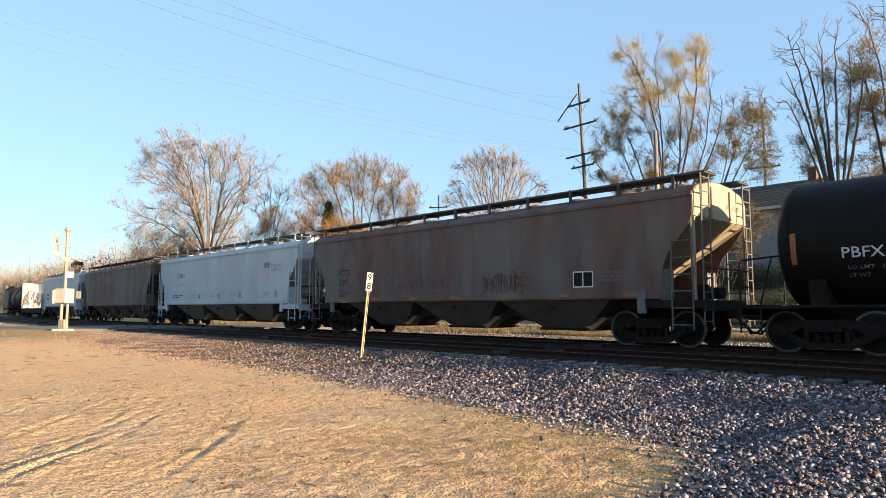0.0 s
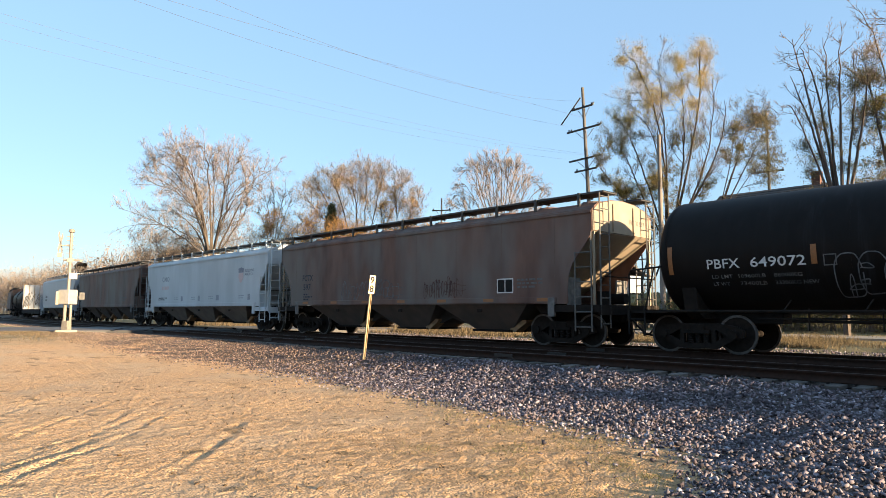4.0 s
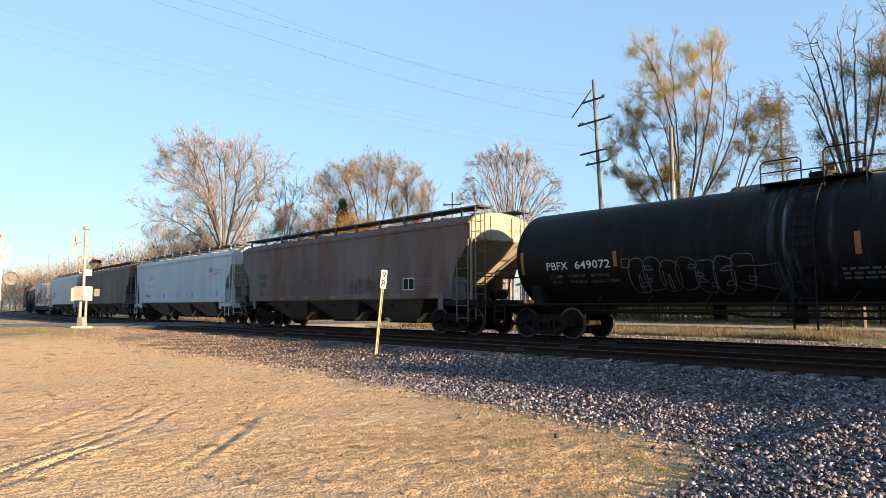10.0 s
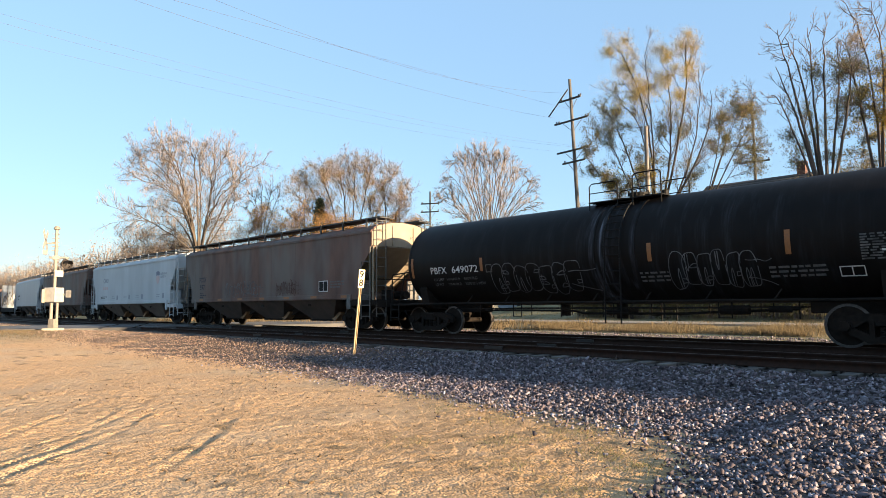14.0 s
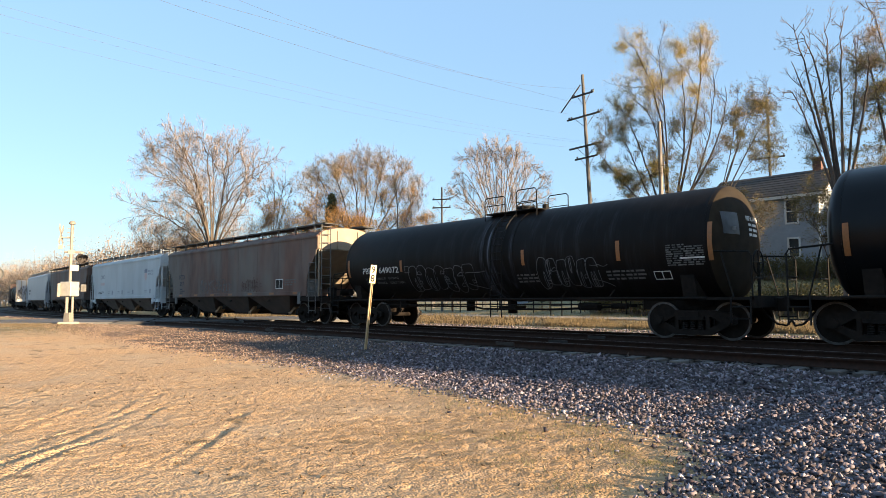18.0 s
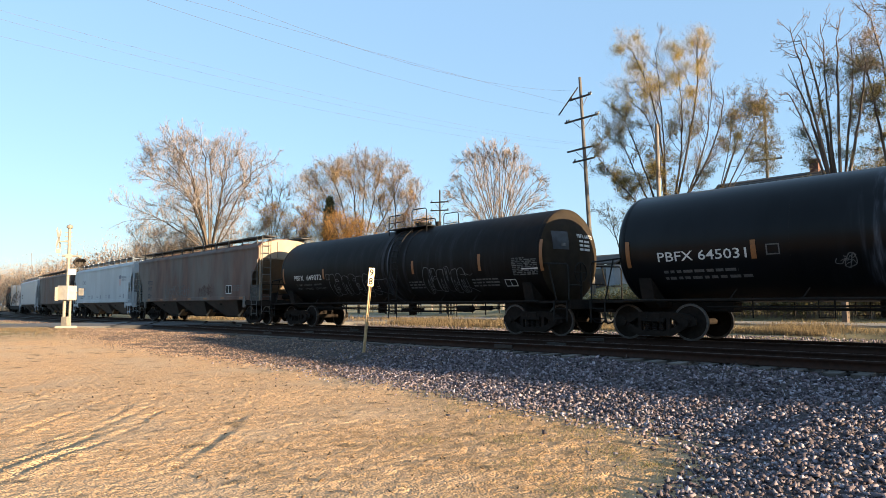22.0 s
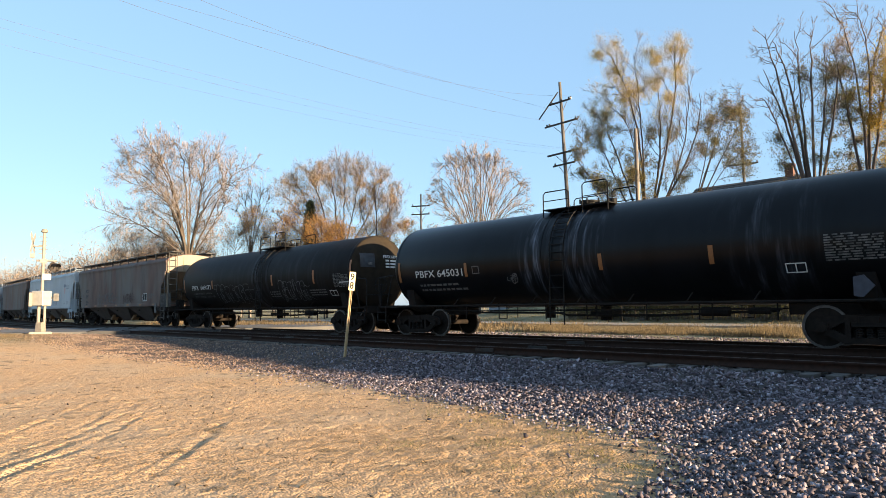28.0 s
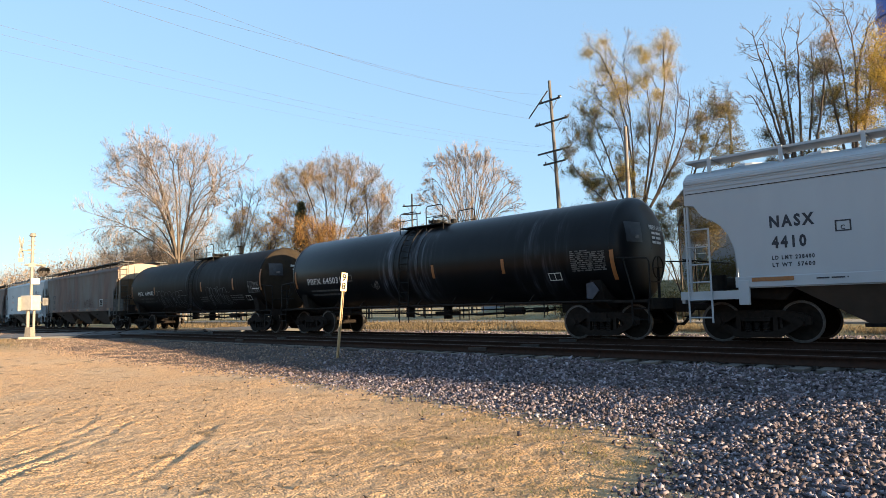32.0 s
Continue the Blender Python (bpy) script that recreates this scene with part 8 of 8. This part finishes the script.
def roadside_signal():
    x, y, z = -42.0, 6.1, 0.38
    s = tagged(empty("crossing_signal", pose(x, y, z, 0, 0, 82)), "white crossing post with round lamp and crossbuck, at the roadside", "crossing signal")
    bm = B()
    rod(bm, (0, 0, 0.1), (0, 0, 4.9), 0.1, n=12)
    part("mast", bm, M["white_metal"], s)
    bm = lathe(B(), [(0.3, -0.3), (0.3, 0.05), (0.14, 0.3)], 16, "z")
    part("pole_base", bm, M["concrete"], s)
    for a in (45, -45):
        bm = box(B(), -0.62, 0.62, -0.14, -0.115, -0.115, 0.115)
        bm.transform(pose(0, 0, 3.95) @ pose(0, 0, 0, 0, a, 0))
        part("blade", bm, M["white_metal"], s)
    bm = rod(B(), (-0.75, 0, 3.0), (0.75, 0, 3.0), 0.04)
    part("lamp_bar", bm, M["silver"], s)
    for cx in (-0.5, 0.5):
        bm = lathe(B(), [(0.36, -0.05), (0.37, 0.0), (0.15, 0.06), (0.12, 0.2)], 24)
        bm.transform(pose(cx, -0.12, 2.75))
        lamp = part("lamp", bm, M["pad_grey"], s, "grey round warning lamp")
        bm = lathe(B(), [(0.12, -0.09), (0.15, -0.06), (0.15, -0.05)], 20)
        bm.transform(pose(cx, -0.12, 2.75))
        part("lens", bm, M["silver"], lamp)
    bm = rod(B(), (0, 0, 4.9), (0, 0, 5.1), 0.07, 0.1, 10)
    part("cap", bm, M["silver"], s)


crossing_signal()
roadside_signal()


# ---- houses behind the tracks ----
def siding_wall(name, parent, x0, x1, y, z0, z1, holes, step=0.16):
    """A wall of lapped boards facing -y, with its openings left free."""
    bm = B()
    z = z0
    while z < z1 - 1e-3:
        top = min(z + step, z1)
        cuts = sorted((a, b) for a, b, c, d in holes if c + 0.09 < top and d - 0.09 > z)
        xa = x0
        for a, b in cuts + [(x1, x1)]:
            if a > xa:
                prism(bm, [(y - 0.03, z), (y - 0.005, top), (y + 0.1, top), (y + 0.1, z)], "x", xa, a)
            xa = max(xa, b)
        z = top
    return part(name, bm, M["siding"], parent)


def window(parent, x0, x1, y, z0, z1):
    bm = B()
    t = 0.1
    box(bm, x0 - t, x0, y - 0.06, y + 0.06, z0 - t, z1 + t)
    box(bm, x1, x1 + t, y - 0.06, y + 0.06, z0 - t, z1 + t)
    box(bm, x0, x1, y - 0.06, y + 0.06, z1, z1 + t)
    box(bm, x0, x1, y - 0.08, y + 0.06, z0 - t, z0)
    box(bm, x0, x1, y - 0.02, y + 0.03, (z0 + z1) / 2 - 0.03, (z0 + z1) / 2 + 0.03)
    w = part("window_frame", bm, M["trim"], parent)
    for a, b in ((z0, (z0 + z1) / 2 - 0.03), ((z0 + z1) / 2 + 0.03, z1)):
        bm = box(B(), x0, x1, y + 0.01, y + 0.02, a, b)
        part("pane", bm, M["glass"], w)


def house():
    x0, x1, y0, y1, z0, ze, zr = -19.1, -12.75, 42.0, 46.8, 2.95, 7.98, 9.5
    h = tagged(empty("house", pose(0, 0, 0)), "two-storey grey clapboard house with dark shingle roof, on a lawn", "house")
    wins = [(-14.54, -13.96, 6.25, 7.6), (-14.46, -13.92, 4.2, 5.26), (-18.02, -17.28, 4.2, 5.18)]
    siding_wall("front_wall", h, x0, x1, y0, z0, ze, [(a - 0.1, b + 0.1, c - 0.1, d + 0.1) for a, b, c, d in wins])
    for a, b, c, d in wins:
        window(h, a, b, y0, c, d)
    mid = (y0 + y1) / 2
    for x, name in ((x1, "gable_wall"), (x0, "gable_wall")):
        bm = B()
        z = z0
        while z < zr - 0.2:
            top = z + 0.16
            half = (y1 - y0) / 2 if z < ze else (y1 - y0) / 2 * max(0.02, (zr - z) / (zr - ze))
            box(bm, x - 0.1, x + (0.015 if x == x1 else 0), mid - half + 0.1, mid + half, z, top - 0.012)
            z = top
        part(name, bm, M["siding"], h)
    bm = box(B(), x0, x1, y1 - 0.1, y1, z0, ze)
    part("back_wall", bm, M["siding"], h)
    for x in (x0 - 0.02, x1 - 0.08):
        part("corner_board", box(B(), x, x + 0.1, y0 - 0.045, y0 + 0.05, z0, ze), M["trim"], h)
    for s in (-1, 1):
        bm = B()
        ya = mid + s * ((y1 - y0) / 2 + 0.4)
        zl = ze - 0.4 * (zr - ze) / ((y1 - y0) / 2)
        v = [(ya, zl), (mid, zr), (mid, zr + 0.16), (ya, zl + 0.16)]
        prism(bm, v, "x", x0 - 0.4, x1 + 0.4)
        roof = part("roof", bm, M["shingle"], h)
        bm = box(B(), x0 - 0.4, x1 + 0.4, ya - 0.03 * (s < 0), ya + 0.03 * (s > 0) + 0.001, zl - 0.05, zl + 0.13)
        part("eave_board", bm, M["trim"], roof)
        if s < 0:
            n = 9
            for k in range(n):
                f0, f1 = k / n, (k + 1) / n
                bm = B()
                a, b = (ya + (mid - ya) * f0, zl + (zr - zl) * f0 + 0.165), (ya + (mid - ya) * f1, zl + (zr - zl) * f1 + 0.165)
                prism(bm, [(a[0], a[1]), (a[0], a[1] + 0.03), (b[0], b[1] + 0.008), (b[0], b[1])], "x", x0 - 0.4, x1 + 0.4)
                part("shingle_course", bm, M["shingle"], roof)
    bm = B()
    box(bm, -13.68, -13.2, 44.2, 44.65, 9.2, 10.35)
    box(bm, -13.72, -13.16, 44.16, 44.69, 10.3, 10.42)
    part("chimney", bm, M["brick"], h)
    # lower wing beyond the gable
    siding_wall("wing_wall", h, x1 + 0.02, -10.0, y0 + 0.6, 2.95, 5.3, [(-11.4, -10.6, 3.7, 4.7)])
    window(h, -11.3, -10.7, y0 + 0.6, 3.8, 4.6)
    bm = box(B(), -10.1, -10.0, y0 + 0.72, y1 - 1.3, 2.95, 5.3)
    part("wing_wall", bm, M["siding"], h)
    bm = B()
    prism(bm, [(y0 + 0.25, 5.25), (y1 - 1.2, 6.4), (y1 - 1.2, 6.55), (y0 + 0.25, 5.4)], "x", x1 + 0.03, -9.7)
    part("wing_roof", bm, M["shingle"], h)
    bm = box(B(), x0 + 0.05, -10.1, y0 + 0.12, y0 + 0.5, 2.3, 2.95)
    part("foundation", bm, M["concrete"], h)


house()


def second_house():
    x0, x1, y0, y1, z0, ze = -6.2, 0.5, 41.0, 47.0, 2.9, 6.0
    h = tagged(empty("house", pose(0, 0, 0)), "small pale house partly hidden by leafy trees", "house")
    siding_wall("front_wall", h, x0, x1, y0, z0, ze, [(-4.3, -3.4, 3.9, 5.2)], 0.2)
    window(h, -4.2, -3.5, y0, 4.0, 5.1)
    for x in (x0, x1):
        bm = box(B(), x - 0.05, x + 0.05, y0 + 0.1, y1, z0, ze)
        part("side_wall", bm, M["trim"], h)
    bm = box(B(), x0, x1, y1, y1 + 0.1, z0, ze)
    part("back_wall", bm, M["trim"], h)
    mid = (y0 + y1) / 2
    for s in (-1, 1):
        bm = B()
        ya = mid + s * (mid - y0 + 0.4)
        prism(bm, [(ya, ze - 0.2), (mid, ze + 2.0), (mid, ze + 2.15), (ya, ze - 0.05)], "x", x0 - 0.4, x1 + 0.4)
        part("roof", bm, M["shingle"], h)
    for x in (x0, x1):
        bm = prism(B(), [(y0, ze), (y1, ze), (mid, ze + 2.0)], "x", x - 0.05, x + 0.05)
        part("gable", bm, M["trim"], h)


second_house()


def low_shed(label, x, y, w, d, hgt, mat, rise=0.8):
    z = float(ground_height(x, y)) - 0.1
    s = tagged(empty("shed", pose(x, y, z)), label, "shed")
    for name, b in (("front_wall", (0, w, 0, 0.12)), ("back_wall", (0, w, d - 0.12, d)), ("side_wall", (0, 0.12, 0.12, d - 0.12)), ("side_wall", (w - 0.12, w, 0.12, d - 0.12))):
        part(name, box(B(), *b, 0, hgt), M[mat], s)
    part("roof", prism(B(), [(-0.3, hgt), (d / 2, hgt + rise), (d + 0.3, hgt), (d + 0.3, hgt + 0.12), (d / 2, hgt + rise + 0.12), (-0.3, hgt + 0.12)], "x", -0.3, w + 0.3), M["shingle"], s)
    part("door", box(B(), w * 0.35, w * 0.35 + 1.0, -0.03, 0.02, 0, 2.0), M["glass"], s)


low_shed("grey shed in the sun beyond the street", -33.5, 44, 3.2, 4, 2.5, "siding")
low_shed("long grey building beyond the street", -41.0, 47, 6.5, 6, 3.0, "siding")
low_shed("grey garage beyond the street", -29.9, 43.5, 2.6, 4, 2.3, "siding")


def blue_silo():
    t = tagged(empty("water_tower", pose(-9.6, 70.0, 2.5)), "tall blue water tower behind the trees", "water tower")
    bm = lathe(B(), [(2.3, 0), (2.3, 24.0), (2.5, 24.1), (2.5, 24.4), (2.3, 24.5), (2.3, 33.5), (1.6, 34.6), (0.1, 35.2)], 40, "z")
    part("shaft", bm, M["tower_blue"], t, smooth=True)
    bm = lathe(B(), [(2.32, 12.0), (2.36, 12.02), (2.36, 12.15), (2.32, 12.17)], 40, "z")
    part("band", bm, M["silver"], t)


M["tower_blue"] = material("blue_tower_paint", (0.05, 0.09, 0.38), (0.06, 0.11, 0.42), 1.0, 0.5, c3=(0.08, 0.13, 0.40), scale3=0.3)
blue_silo()


# ---- hedge by the house ----
def hedge():
    rng = random.Random(12)
    for x, y, w, hgt in ((-16.0, 40.8, 4.4, 1.2), (-12.0, 40.6, 3.6, 1.0), (-7.2, 39.8, 3.0, 1.5), (-21.6, 34.0, 3.4, 1.1), (-18.4, 33.7, 4.0, 1.3), (-14.4, 33.9, 4.4, 1.2), (-10.3, 33.8, 4.4, 1.35), (-6.2, 33.9, 4.2, 1.3)):
        z = float(ground_height(x, y))
        s = tagged(empty("shrub", pose(x, y, z)), "dense brown-green shrub on the slope before the house", "shrub")
        wood, tips = Wood(), []
        for k in range(160):
            p = Vector((rng.uniform(-w / 2, w / 2), rng.uniform(-0.6, 0.6), 0))
            q = p + Vector((rng.gauss(0, 0.25), rng.gauss(0, 0.25), hgt * rng.uniform(0.5, 1.1)))
            wood.seg.append((*p, *q, 0.015, 0.006))
            tips += [q, p.lerp(q, 0.6)]
        link("stem_mass", wood.mesh("stem_mass", 3), M["twig_brown"], s)
        link("leaves", leaf_mesh("leaves", tips, rng, 14, 0.07, 0.2), LEAF["olive"], s)


hedge()


# ---- cars at the head of the train ----
def bulkhead_flat():
    car = tagged(empty("bulkhead_flat_car"), "empty flat car with a graffitied sunlit end bulkhead", "freight car", group="cars of the train")
    part("deck", box(B(), -8.3, 8.3, -1.5, 1.5, 0.98, 1.12), M["under_black"], car)
    part("side_sill", box(B(), -8.3, 8.3, -1.56, -1.48, 0.6, 1.1), M["under_black"], car)
    part("side_sill", box(B(), -8.3, 8.3, 1.48, 1.56, 0.6, 1.1), M["under_black"], car)
    for s in (-1, 1):
        part("bulkhead", box(B(), *sorted((s * 8.0, s * 8.25)), -1.55, 1.55, 1.12, 4.25 if s < 0 else 2.2, 0.02), M["white_hopper"], car, "cream bulkhead covered in graffiti")
        coupler(car, s * 8.1, s)
    for k in range(6):
        part("post", box(B(), -8.0, -7.92, -1.5 + 0.58 * k, -1.42 + 0.58 * k, 1.12, 4.25), M["sunlit_tan"], car)
    g = scrawl("graffiti", -1.4, 1.4, 2.7, 1.6, 12, flat_side(0), M["faint_mark"], car, 77, 0.05)
    g.matrix_basis = pose(-7.9, 0, 0, 0, 0, 90)
    truck(car, -6.6)
    truck(car, 6.6)
    return car


TRAIN[-88.3] = bulkhead_flat()
far_tank = tank_car("tank_car", "black_paint", "dusty black tank car near the head of the train", 0.4, 0.5)
TRAIN[-106.3] = far_tank
TRAIN[-124.4] = covered_hopper("covered_hopper", 8.2, "brown_hopper", "brown_hopper", 4, "weathered brown covered hopper car far down the line", 1.25)
for k in range(3):
    TRAIN[57.15 + 18.35 * k] = covered_hopper("covered_hopper", 8.5, "white_hopper", "white_hopper", 3, "pale grey covered hopper car at the rear of the train", 1.35)


def motions():
    times = [k * 1.0 for k in range(33)]
    for place, car in TRAIN.items():
        walk(car, [(t, on_track(place - train_shift(t))) for t in times])
    # wheels: a row for every half metre rolled
    rows, t, last = [0.0], 0.0, 0.0
    while t < 32.0:
        t = round(t + 0.1, 1)
        if train_shift(t) - last > 0.5 or t >= 32.0:
            rows.append(t)
            last = train_shift(t)
    for w, s in WHEELSETS:
        walk(w, [(t, pose(s, 0, WHEEL_R, 0, -math.degrees(train_shift(t) / WHEEL_R), 0)) for t in rows])


motions()
